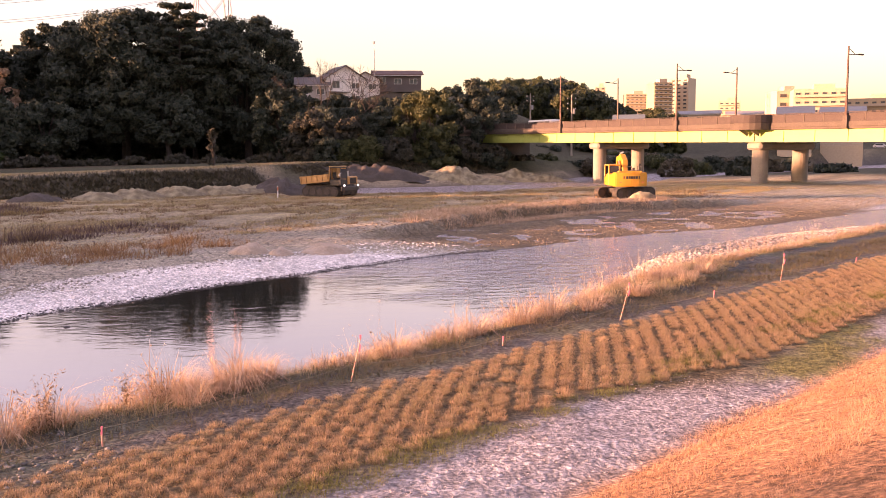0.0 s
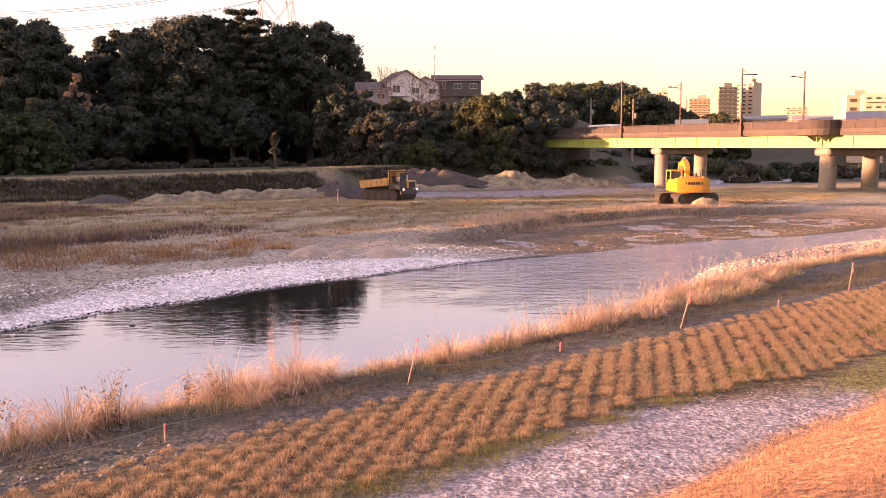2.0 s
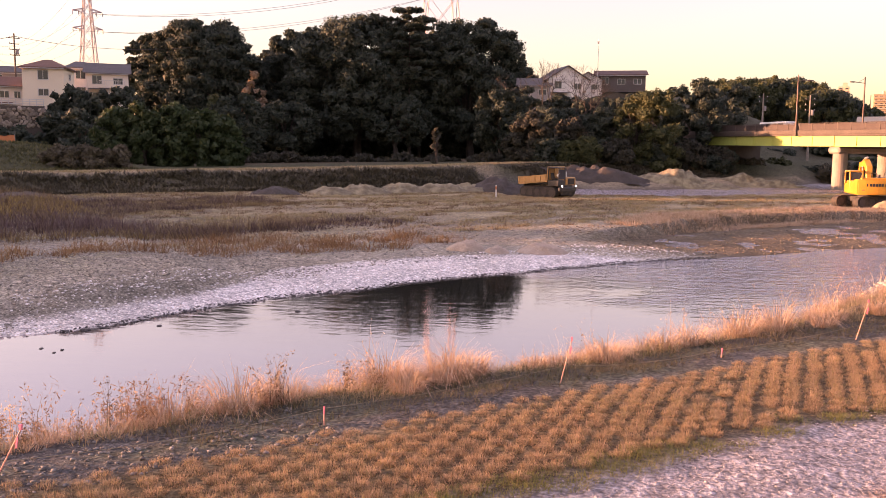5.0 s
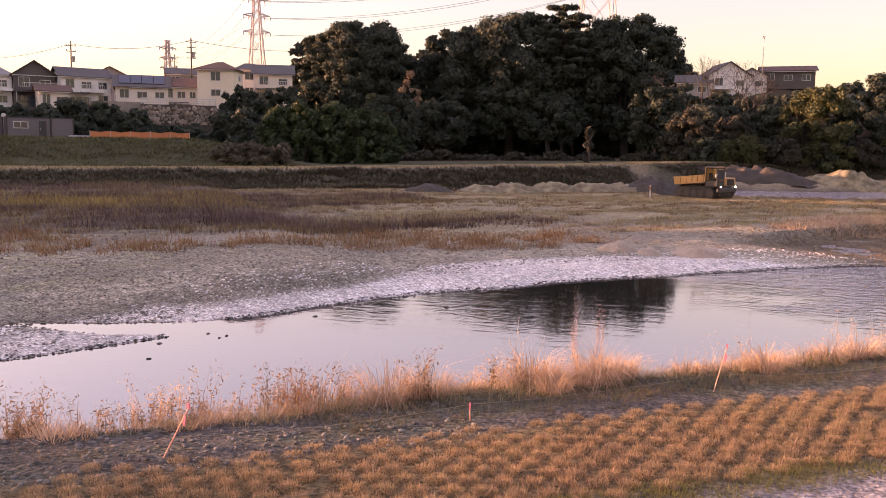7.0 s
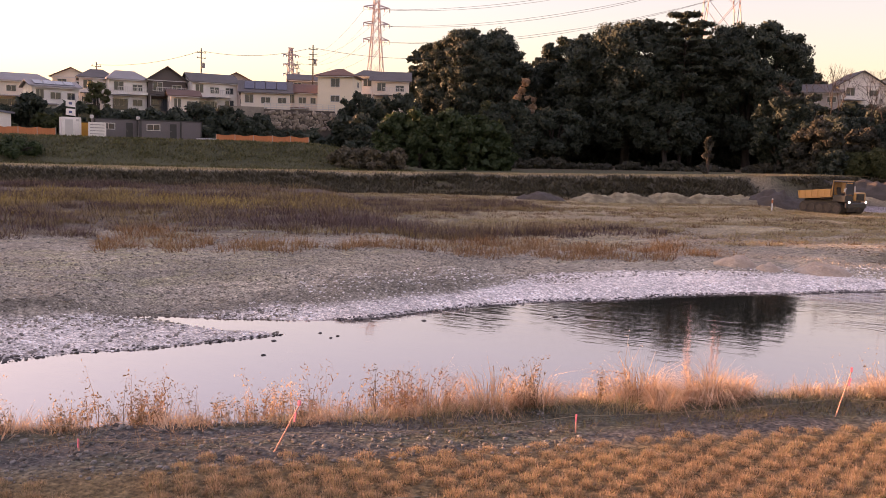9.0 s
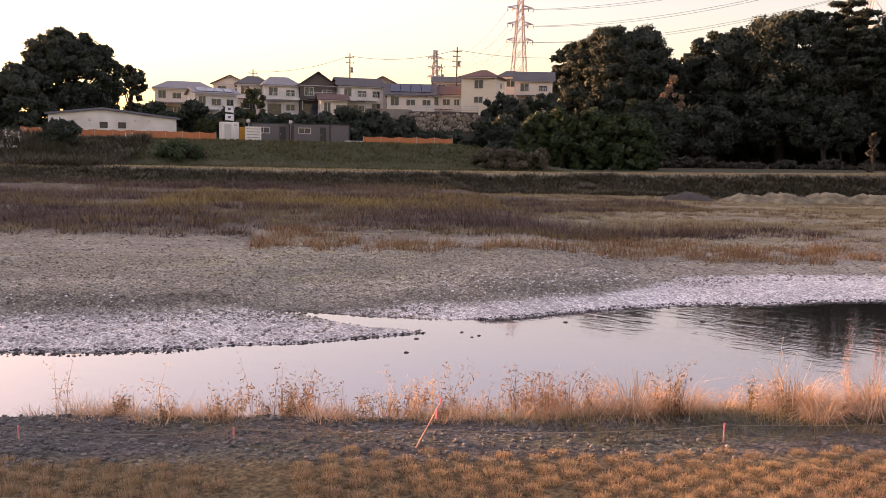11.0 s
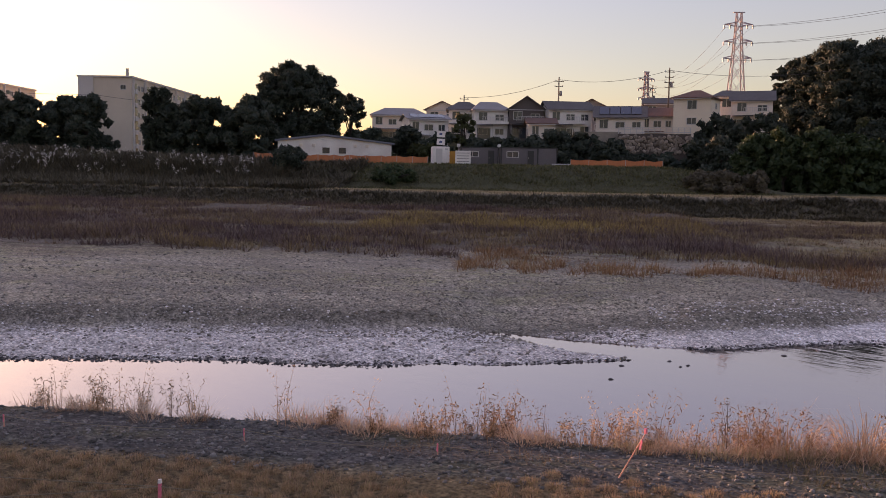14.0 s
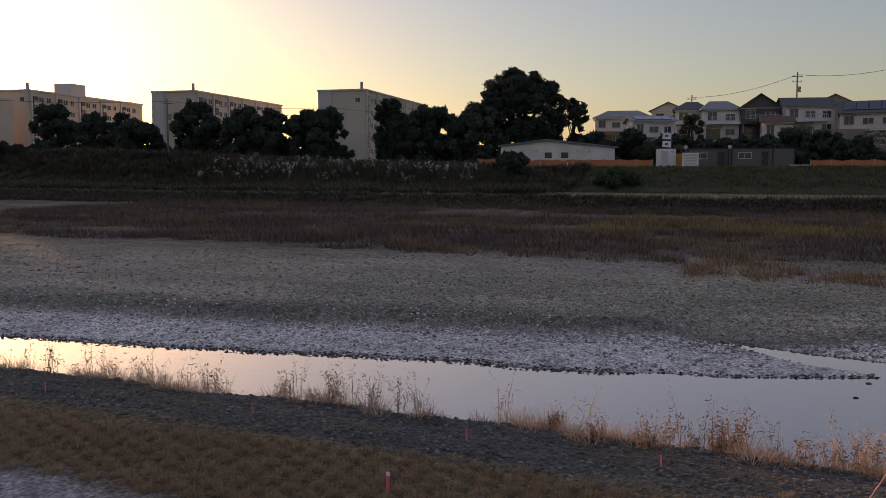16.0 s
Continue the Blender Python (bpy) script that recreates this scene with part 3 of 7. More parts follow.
k = fbm(s * 0.35, n * 0.9, 71) > 0.5
s, n = s[k], n[k]
tufts("verge_grass", plan(s, n), 22, 0.18, 0.06, 0.008, 0.9, VERGE, "thin browned grass on the verge", "grass")
# low grass of the levee slope, mown in streaks
s, n = scatter(3, 36, 0.8, 5.35, 26000)
tufts("lawn", plan(s, n), 11, 0.12, 0.035 + 0.11 * vnoise(s * 0.5, n * 4.2, 17) ** 1.8, 0.007, 1.1, PALE_LAWN, "short sunburnt grass on the levee slope", "grass")
# tall dry grass on the bank: leaning clumps over low straw
s, n = scatter(1.5, 46, 11.8, 13.8, 190)
n = n + 2.0 * step(18, 30, s)
big = 0.22 + 0.55 * rng.random(s.size) ** 1.5
for u_, v_, h_ in ((9.2, 13.4, 0.8), (9.6, 13.2, 0.75), (6.0, 13.3, 0.7), (11.5, 13.2, 0.75), (14.6, 13.4, 0.8), (15.4, 13.3, 0.8)):
    s, n, big = np.append(s, u_), np.append(n, v_), np.append(big, h_)
big = big * (1 - 0.4 * step(17, 24, s))
tufts("tall_grass", plan(s, n), 290, 0.12 + 0.26 * big, big, 0.011, 1.35, DRY, "tall pale dry grass clumps on the river bank", "grass", jitter=0.6, simple=False)
s, n = scatter(0.5, 46, 11.6, 13.9, 800)
n = n + 2.0 * step(18, 30, s)
tufts("low_straw", plan(s, n), 34, 0.26, 0.16 + 0.2 * rng.random(s.size), 0.009, 1.1, STRAW, "low tangled straw on the river bank", "grass", jitter=0.6, simple=False)
s, n = scatter(2.5, 46, 10.6, 12.7, 800)
tufts("fallen_grass", plan(s, n), 40, 0.35, 0.17, 0.009, 1.8, SHOULDER, "fallen straw on the bank shoulder", "grass", jitter=0.5, simple=False)
s, n = scatter(-24, 3, 11.8, 13.3, 420)
k = fbm(s * 0.8, n, 43) > 0.42
tufts("bank_grass", plan(s[k], n[k]), 55, 0.2, 0.14 + 0.30 * rng.random(k.sum()), 0.010, 1.0, DRY, "thin dry grass on the stony bank", "grass", jitter=0.5)
# shallow-rooted weeds: bare stems with curled leaves
def stalks(name, s, n, height, mat, label, per=6, leafy=22, leaf=1.0, stem=0.010, low=0.25, category="weeds"):
    k = len(s)
    idx = np.repeat(np.arange(k), per)
    c = plan(s, n)[idx] + rng.normal(0, 0.07, (k * per, 2))
    base = np.concatenate([c, zat(c)[:, None] - 0.02], 1)
    h = height[idx] * (0.6 + 0.6 * rng.random(k * per))
    ln, az = 0.15 + 0.4 * rng.random(k * per), rng.random(k * per) * 6.28
    co, f = blades(base, h, ln, np.full(k * per, stem), az, 0.1)
    li = np.repeat(np.arange(k * per), leafy)
    t = low + (1 - low) * rng.random(len(li))
    out = np.stack([np.cos(az), np.sin(az)], -1)[li] * (ln * h)[li][:, None] * (t ** 1.6)[:, None]
    p0 = base[li] + np.concatenate([out, (h[li] * t)[:, None]], 1) + rng.normal(0, 0.03 * leaf, (len(li), 3))
    d = rng.normal(size=(len(li), 3)) * 0.016 * leaf
    e = rng.normal(size=(len(li), 3)) * 0.01 * leaf
    lc = np.stack([p0 - d, p0 + e, p0 + d], 1).reshape(-1, 3)
    lf = np.arange(len(li) * 3).reshape(-1, 3) + len(co)
    return tagged(new(name, fast_mesh(name, np.concatenate([co, lc]), np.concatenate([f, lf]), mat)), label, category, kind="stuff")


s, n = scatter(-20, 8, 11.9, 13.0, 110)
k = fbm(s * 1.1, n * 0.3, 47) > 0.40
kb = np.arange(s.size) % 2 == 0
stalks("brown_weeds", s[kb], n[kb], 0.25 + 0.6 * rng.random(kb.sum()) ** 1.5, BROWN_WEED, "dark brown withered weed stems on the stony bank", 7, 26)
k = k & (rng.random(s.size) < 0.6)
stalks("dry_weeds", s[k], n[k], 0.35 + 0.5 * rng.random(k.sum()), DRY, "withered leafy weed stems on the bank")
s = np.concatenate([rng.normal(c, 0.35, 9) for c in (0.9, 2.0, 3.0, -1.2)])
stalks("red_weeds", s, 12.2 + 0.7 * rng.random(s.size), 0.4 + 0.4 * rng.random(s.size), RUST, "rust-red withered weed stems on the bank", 6, 26)
s, n = scatter(6, 40, 12.6, 14.0, 130)
n = n + 2.0 * step(18, 30, s)
stalks("bank_stalks", s, n, 0.7 + 0.4 * rng.random(s.size), DRY, "pale seed stalks above the dry grass", 4, 8)
s, n = scatter(-20, 4, 10.6, 12.6, 150)
k = fbm(s * 0.9, n * 0.9, 49) > 0.52
tufts("dark_straw", plan(s[k], n[k]), 40, 0.22, 0.16, 0.007, 1.5, BROWN_WEED, "dark fallen straw over the bank stones", "grass", jitter=0.5)
# bar
s, n = scatter(-70, 24, 38, 80, 7500)
k = fbm(s * 0.07, n * 0.16, 31, 5) + 0.10 * step(38, 48, n) - 0.12 * step(2, 20, s) > 0.50
hk = (0.22 + 0.6 * fbm(s * 0.2, n * 0.25, 39) ** 2 * 1.6 + 0.25 * rng.random(s.size) ** 3)[k]
tufts("reed_bed", plan(s[k], n[k]), 30, 0.7, hk, 0.03, 0.9, REED, "dark reddish withered reed bed on the bar", "reeds")
k = ~k & (rng.random(k.size) < 0.35) & (s > -30)
kg = (fbm(s * 0.05, n * 0.12, 57, 4) > 0.47) & (n > 48) & (n < 68) & (s > -14) & (s < 9)
tufts("gold_grass", plan(s[kg], n[kg]), 26, 0.75, 0.35 + 0.4 * rng.random(kg.sum()), 0.03, 0.8, GOLD, "golden withered grass among the reeds", "grass")
tufts("reed_gaps", plan(s[k], n[k]), 14, 0.6, 0.22, 0.03, 1.0, BROWN_WEED, "brown withered grass between the reeds", "grass")
s, n = scatter(-5, 22, 33.5, 41.5, 620)
k = fbm(s * 0.25, n * 0.3, 33) + 0.15 * step(4, 16, s) > 0.52
tufts("rust_weeds", plan(s[k], n[k]), 26, 0.45, 0.22 + 0.38 * rng.random(k.sum()), 0.025, 0.9, RUST, "rust-coloured withered weeds on the bar", "weeds", jitter=0.6)
s, n = scatter(9, 92, 38.5, 80, 11000)
k = fbm(s * 0.10, n * 0.45, 81, 5) > 0.47
tufts("bar_grass", plan(s[k], n[k]), 26, 0.6, 0.10 + 0.14 * rng.random(k.sum()), 0.04, 1.0, BAR_STRAW, "trodden dry grass on the bar", "grass")
s, n = scatter(9, 80, 37, 79, 2200)
k = fbm(s * 0.22, n * 0.5, 83, 4) > 0.50
s, n = s[k], n[k]
tufts("bar_clumps", plan(s, n), 30, 0.45, 0.16 + 0.22 * rng.random(s.size), 0.03, 0.9, BROWN_WEED, "dark withered clumps on the bar", "weeds")
s, n = scatter(34, 64, 36.5, 42, 900)
k = fbm(s * 0.2, n * 0.4, 77) > 0.42
s, n = s[k], n[k]
tufts("step_grass", plan(s, n), 34, 0.45, 0.18 + 0.25 * rng.random(s.size), 0.03, 0.9, DRY, "tan grass on the edge of the bar", "grass")
# far bank weeds
s, n = scatter(-170, 110, 80, 86.3, 7000)
n = n + 13 * step(45, 80, s)
k = fbm(s * 0.1, n * 0.3, 37) > 0.25
tufts("bank_weeds", plan(s[k], n[k]), 22, 0.7, 0.5, 0.16, 1.2, BANKWEED, "dark grey-green weeds on the far bank", "weeds")
s, n = scatter(-170, 110, 87.5, 93, 4200)
n = n + 13 * step(45, 80, s)
s2, n2 = scatter(-110, 20, 96, 111, 3800)
tufts("levee_grass", plan(s2, n2), 14, 0.9, 0.35, 0.10, 0.8, GREENWEED, "rough green grass on the far levee slope", "grass")
tufts("terrace_grass", plan(s, n), 16, 0.6, 0.25, 0.08, 1.0, STRAW, "pale dry grass on the terrace edge", "grass")


def leaf_cloud(centres, radii, count, size, squash=0.8):
    """Leaf quads (co, faces) round clump centres (k, 3), most of them on the clumps' skin."""
    k = len(centres)
    idx = rng.choice(k, count, p=radii ** 2 / (radii ** 2).sum())
    d = rng.normal(size=(count, 3))
    d /= np.linalg.norm(d, axis=1)[:, None]
    core = rng.random(count) < 0.14
    r = radii[idx] * np.where(core, 0.45, 0.70 + 0.38 * rng.random(count))
    p = centres[idx] + d * r[:, None] * np.array([1, 1, squash])
    a = d + 0.55 * rng.normal(size=(count, 3))
    a = np.cross(a, rng.normal(size=(count, 3)))
    a /= np.linalg.norm(a, axis=1)[:, None]
    b = np.cross(a, d + 0.3 * rng.normal(size=(count, 3)))
    b /= np.linalg.norm(b, axis=1)[:, None] + 1e-9
    h = (size * (0.6 + 0.8 * rng.random(count)) * np.where(core, 3.2, 1.15))[:, None]
    co = np.stack([p - a * h, p - b * h * 0.8, p + a * h * 0.9 + b * h * 0.3], 1).reshape(-1, 3)
    return co, np.arange(count * 3).reshape(-1, 3)


def tree(at, height, width, mat, label, leaves=5200, size=0.42, clumps=46, low=0.18, name="tree", depth=None, category="tree"):
    """A tapered trunk with limbs, and a crown of leaf clumps with an uneven outline."""
    root = thing(name, Matrix.Translation(at), label, category)
    bm = clean()
    fork = height * (low + 0.2)
    lean = Vector((rng.normal(0, 0.03), rng.normal(0, 0.03), 1)) * fork
    add_bar(bm, (0, 0, -0.4), lean, width * 0.035 + 0.12, width * 0.022 + 0.06, 8)
    cs, rr = [], []
    dp = width if depth is None else depth
    for i in range(clumps):
        a, t = rng.random() * 2 * np.pi, rng.random()
        t = low + (1 - low) * t
        prof = np.sqrt(max(0.0, 1 - ((t - (low + 0.42 * (1 - low))) / (0.62 * (1 - low))) ** 2))
        q = np.sqrt(rng.random()) * prof * 0.93
        cs.append((np.cos(a) * q * width / 2, np.sin(a) * q * dp / 2, t * height * 0.955))
        rr.append(width * (0.065 + 0.09 * rng.random()))
    cs, rr = np.array(cs), np.array(rr)
    for i in range(0, clumps, max(1, clumps // 9)):
        c = Vector(cs[i])
        midp = lean.lerp(c, 0.5) + Vector((0, 0, 0.05 * height))
        add_bar(bm, lean * (0.6 + 0.4 * rng.random()), midp, width * 0.014 + 0.05, width * 0.009 + 0.03, 5)
        add_bar(bm, midp, c, width * 0.009 + 0.03, 0.02, 5)
    if name == "bamboo_clump":
        tagged(part("culms", bm, BARK, root), kind="stuff")
    else:
        part("trunk", bm, BARK, root)
    co, f = leaf_cloud(cs, rr, leaves, size)
    crown = new("crown", fast_mesh("crown", co, f, mat))
    crown.parent = root
    return root


def ground_at(v):
    return float(zat(np.array([[v[0], v[1]]]))[0])


def plant(az, d, top_el, width, mat, label, **kw):
    """A tree at a bearing and distance whose top stands at a given angle above level."""
    p = bearing(az, d)
    z = ground_at(p)
    return tree(Vector((p.x, p.y, z)), EYE + d * math.tan(radians(top_el)) - z, width, mat, label, **kw)


BIG = "large dark evergreen tree in the dense riverside wood"


def great_tree(az, d, el_low, el_top, width, mat, label, lobes=20, leaves=46000, size=0.20, depth=None):
    """A broad tree whose crown is built of big boughs, each one a bunch of leaf clumps with dark gaps between."""
    p = bearing(az, d)
    g = ground_at(p)
    root = thing("tree", pose(p.x, p.y, g, 0, 0, -az), label, "tree")
    top, low = elz(d, el_top) - g, max(0.3, elz(d, el_low) - g)
    mid, hh, dp = (top + low) / 2, (top - low) / 2, depth or width * 0.8
    bm = clean()
    fork = Vector((rng.normal(0, 0.4), 0, low + hh * 0.35))
    add_bar(bm, (0, 0, -0.5), fork, width * 0.03 + 0.2, width * 0.02 + 0.1, 9)
    cs, rr = [], []
    for i in range(lobes):
        up = -0.85 + 1.8 * (i + 0.5) / lobes
        flat = math.sqrt(max(0.05, 1 - min(1, up * up)))
        a = i * 2.39996 + rng.normal(0, 0.25)
        out = Vector((math.cos(a) * flat, math.sin(a) * flat, min(0.95, up)))
        big = width * (0.13 + 0.07 * rng.random())
        k = 0.98 - big / width * 1.9 * (0.9 + 0.2 * rng.random())
        c = Vector((out.x * width / 2 * k, out.y * dp / 2 * k, mid + out.z * (hh - big * 0.75)))
        m_ = fork.lerp(c, 0.55) + Vector((0, 0, 0.04 * top))
        add_bar(bm, fork * (0.7 + 0.3 * rng.random()), m_, width * 0.012 + 0.06, width * 0.008 + 0.04, 5)
        add_bar(bm, m_, c, width * 0.008 + 0.04, 0.03, 5)
        for j in range(15):
            v = Vector(rng.normal(0, 1, 3)).normalized() + out * 0.55 + Vector((0, 0, 0.25))
            v.normalize()
            cs.append(c + Vector((v.x, v.y, v.z * 0.8)) * big * (0.62 + 0.3 * rng.random()))
            rr.append(big * (0.22 + 0.20 * rng.random()))
        cs.append(c)
        rr.append(big * 0.6)
    part("trunk", bm, BARK, root)
    co, f = leaf_cloud(np.array([c[:] for c in cs]), np.array(rr), leaves, size, 0.75)
    crown = new("crown", fast_mesh("crown", co, f, mat))
    crown.parent = root
    return root


def layered_pine(az, d, el_low, el_top, width, label):
    """A dark conifer with flat tiers of needles."""
    p = bearing(az, d)
    g = ground_at(p)
    root = thing("pine_tree", pose(p.x, p.y, g, 0, 0, -az), label, "tree")
    top, low = elz(d, el_top) - g, elz(d, el_low) - g
    bm = add_bar(clean(), (0, 0, -0.5), (0, 0, top - 0.4), 0.38, 0.06, 8)
    cs, rr = [], []
    for i in range(9):
        t = i / 8
        z, reach = low + (top - low) * t, width / 2 * (1.0 - 0.25 * t) * (0.7 + 0.5 * rng.random())
        for j in range(6):
            a = j * 1.05 + i * 0.6 + rng.normal(0, 0.2)
            r = reach * (0.75 + 0.35 * rng.random())
            tip = Vector((math.cos(a) * r, math.sin(a) * r, z + 0.25 + rng.normal(0, 0.2)))
            add_bar(bm, (0, 0, z - 0.4), tip, 0.07, 0.02, 4)
            for q in (0.45, 0.7, 0.95):
                cs.append((tip.x * q, tip.y * q, tip.z))
                rr.append(0.55 + 0.35 * rng.random())
    part("trunk", bm, BARK, root)
    co, f = leaf_cloud(np.array(cs), np.array(rr) * width / 8.5, 15000, 0.22, 0.30)
    crown = new("crown", fast_mesh("crown", co, f, LEAF))
    crown.parent = root
    return root


for az, d, lo, hi, w, lobes in ((-32.4, 205, 0.5, 7.35, 14.5, 20), (-29.5, 200, 0.2, 8.35, 27.5, 36), (-26.0, 210, -0.3, 6.7, 16.0, 22), (-23.4, 211, -0.2, 7.9, 20.0, 28), (-19.8, 196, 0.0, 9.0, 32.5, 46), (-12.4, 198, 0.0, 8.7, 27.5, 40), (-15.7, 206, -0.2, 8.1, 20.0, 28), (-9.6, 202, 0.0, 5.9, 13.0, 20)):
    great_tree(az, d, lo, hi, w, LEAF, BIG, lobes, leaves=int(1700 * lobes + 6000), size=0.28)
for az, d, lo, hi, w in ((-27.4, 150, -0.6, 3.7, 10), (-24.2, 184, -0.1, 3.4, 14), (-17.2, 186, 0.2, 3.8, 15), (-10.4, 146, -0.7, 4.3, 10)):
    great_tree(az, d, lo, hi, w, LEAF, "dark evergreen tree at the edge of the wood", 22, leaves=28000, size=0.23)
# added trees hidden behind the houses; they block low sun under the crowns
for az, d in ((-36.6, 196), (-35.8, 186), (-35.2, 204), (-34.6, 190), (-34.2, 178)):
    plant(az, d, 4.1, 9, LEAF, "hidden evergreen tree added to keep the low sun out of the wood", leaves=9000, clumps=70, low=0.0, size=0.3)
layered_pine(-16.4, 190, 4.6, 8.95, 14.0, "tall dark pine with flat tiers of needles in the wood")
for az, el, w in ((-31.0, 5.2, 18), (-27.5, 5.6, 20), (-22.0, 6.0, 24), (-17.5, 6.6, 25), (-13.5, 6.4, 22)):
    plant(az, 228, el, w, LEAF, BIG, leaves=15000, clumps=110, low=0.0, size=0.5)
for i in range(22):
    plant(-32.5 + 1.08 * i + rng.normal(0, 0.2), 206 + 10 * rng.random(), 1.2 + 0.9 * rng.random(), 10, LEAF, "dark undergrowth shrub deep in the wood", leaves=3200, clumps=36, low=0.0, size=0.34, name="shrub", category="shrub")
for i in range(20):
    plant(-30.5 + 1.05 * i + rng.normal(0, 0.25), 134 + 6 * rng.random(), -0.45 + 0.5 * rng.random() ** 2, 3.5, SHADED_BRUSH, "low dark shrub on the terrace before the wood", leaves=1500, clumps=22, low=0.0, size=0.17, name="shrub", category="shrub")
# dark leaf colours here carry the wood's shade over the slope
for az, d, el, w, mt in ((-9.9, 150, 3.4, 6, LEAF), (-8.9, 165, 4.5, 7, LEAF), (-9.0, 142, 2.6, 6, LEAF), (-8.1, 146, 3.0, 6, LEAF), (-7.0, 144, 2.2, 6, LEAF), (-9.4, 132, 1.3, 5, SHADED_BRUSH), (-7.6, 130, 0.9, 5, LEAF), (-6.0, 150, 3.0, 6, LEAF), (-4.9, 146, 2.4, 6, LEAF), (-3.4, 150, 2.9, 6, SHADED_BRUSH), (-2.0, 152, 3.2, 6, LEAF)):
    plant(az, d, el, w, mt, "brushy grey-green tree on the slope beside the wood", leaves=6000, clumps=60, low=0.0, size=0.18)

# ---- more trees and bushes ----
for az, d, el, w in ((-34.6, 118, 2.5, 6), (-33.0, 116, 2.9, 6), (-31.2, 115, 2.9, 6), (-29.5, 114, 2.5, 6), (-28.0, 115, 2.1, 5)):
    plant(az, d, el, w, LEAF_B, "dense green bamboo clump at the foot of the wood", leaves=7980, clumps=78, low=0.02, size=0.23, name="bamboo_clump", category="bamboo")
plant(-26.3, 186, 5.3, 5.5, DEAD_LEAF, "withered tan vine over a slim tree against the dark wood", leaves=4200, clumps=36, low=0.35, size=0.26)
plant(-28.9, 176, 3.6, 6.2, LEAF_Y, "slim olive-leaved tree against the dark wood", leaves=3000, clumps=33, low=0.3, size=0.2)
plant(-14.6, 113, 1.7, 1.5, SHADED_BRUSH, "pale vine-grown trunk before the dark wood", leaves=1200, clumps=16, low=0.05, size=0.14)
for az, d, el, w, mt in ((-8.4, 132, 2.7, 7, SHADED_BRUSH), (-7.4, 140, 2.9, 8, LEAF), (-5.8, 136, 2.3, 6, SHADED_BRUSH), (-5.0, 132, 1.0, 5, LEAF_Y), (-4.0, 142, 2.9, 7, LEAF), (-2.6, 142, 2.6, 7, SHADED_BRUSH), (-1.6, 140, 3.8, 9, LEAF_Y), (-0.4, 138, 4.1, 8, LEAF_Y), (0.7, 150, 4.3, 7, LEAF), (2.2, 150, 4.2, 9, LEAF), (3.3, 165, 3.9, 9, LEAF), (-6.4, 131, 0.7, 4, LEAF_Y), (-3.0, 134, 0.9, 5, SHADED_BRUSH), (-0.6, 138, 1.3, 5, LEAF), (1.6, 142, 0.8, 5, SHADED_BRUSH), (3.4, 146, 0.4, 5, SHADED_BRUSH)):
    plant(az, d, el, w, mt, "dark shrubby tree on the far river bank", leaves=9500, clumps=70, low=0.0, size=0.20)
for i in range(34):
    az = 1.8 + 9.6 * i / 33 + rng.normal(0, 0.15)
    el = 4.9 - max(0.0, az - 8.2) * 0.55 - rng.random() * 0.4
    d = 250 + 40 * rng.random()
    plant(az, d, el * (0.86 + 0.14 * rng.random()), 15, LEAF if i % 2 else LEAF_Y, "tree on the wooded hill beyond the bridge", leaves=6500, clumps=70, low=0.0, size=0.36)
for az, el, w in ((6.3, 4.9, 14), (4.6, 4.7, 14), (8.6, 4.5, 14)):
    plant(az, 275, el, w, LEAF_Y, "tree on the wooded hill beyond the bridge", leaves=8000, clumps=80, low=0.0, size=0.36)
for az, d, el, w in ((9.5, 190, 1.4, 9), (10.8, 210, 1.6, 12), (12.2, 220, 1.7, 10), (13.4, 240, 2.6, 14), (14.6, 235, 2.3, 10)):
    plant(az, d, el, w, LEAF_Y if az > 13 else LEAF, "round shrubby tree beyond the bridge", leaves=4200, clumps=50, low=0.0, size=0.32)
for i in range(26):
    az, d = 3.0 + 22.0 * (i + rng.random()) / 26, 152 + 55 * rng.random()
    plant(az, d, -0.75 + 0.6 * rng.random() - 0.02 * az, 7, (LEAF_Y, LEAF, BANKWEED)[i % 3], "low olive bush on the bank behind the bridge", leaves=2600, clumps=34, low=0.0, size=0.24, name="bush", category="bush")
for i in range(9):
    az, d = -8.2 + 6.2 * i / 8, 168 + 8 * rng.random()
    plant(az, d, 3.3 + 0.5 * rng.random(), 6, LEAF, "dark garden shrub below the white houses", leaves=3000, clumps=36, low=0.0, size=0.22, name="shrub", category="shrub")
for i in range(7):
    az = 0.4 + 3.4 * i / 6
    plant(az, 140 + 8 * rng.random(), -0.2 + 0.5 * rng.random(), 4, LEAF, "dark shrub at the end of the bridge", leaves=3000, clumps=36, low=0.0, size=0.18, name="shrub", category="shrub")
# trees on the levee before the flats
# the last three stand out of view, added to shade the left field
for az, el, w in ((-92.7, 4.11, 7.2), (-90.4, 3.65, 5.7), (-88.9, 3.68, 3.2), (-88.0, 3.16, 9.0), (-84.5, 4.55, 8.1), (-81.5, 4.12, 8.1), (-79.8, 4.12, 7.2), (-77.6, 4.04, 6.8), (-76.3, 4.27, 6.3), (-72.5, 4.88, 3.8), (-71.8, 4.92, 3.8), (-69.6, 4.39, 8.6), (-66.7, 4.46, 10.4), (-98.4, 4.2, 7.0), (-100.8, 5.7, 10.0), (-103.0, 5.9, 11.0), (-105.2, 5.8, 11.0)):
    d = 118 / (RT * (math.cos(radians(az)) - math.sin(radians(az)))) + 3 * rng.random()
    plant(az, d, el, w * 1.15 * d / 166, LEAF, "dark leafy tree along the levee before the flats", leaves=int(4500 + 900 * w), clumps=int(40 + 4 * w), low=0.06, size=0.24)
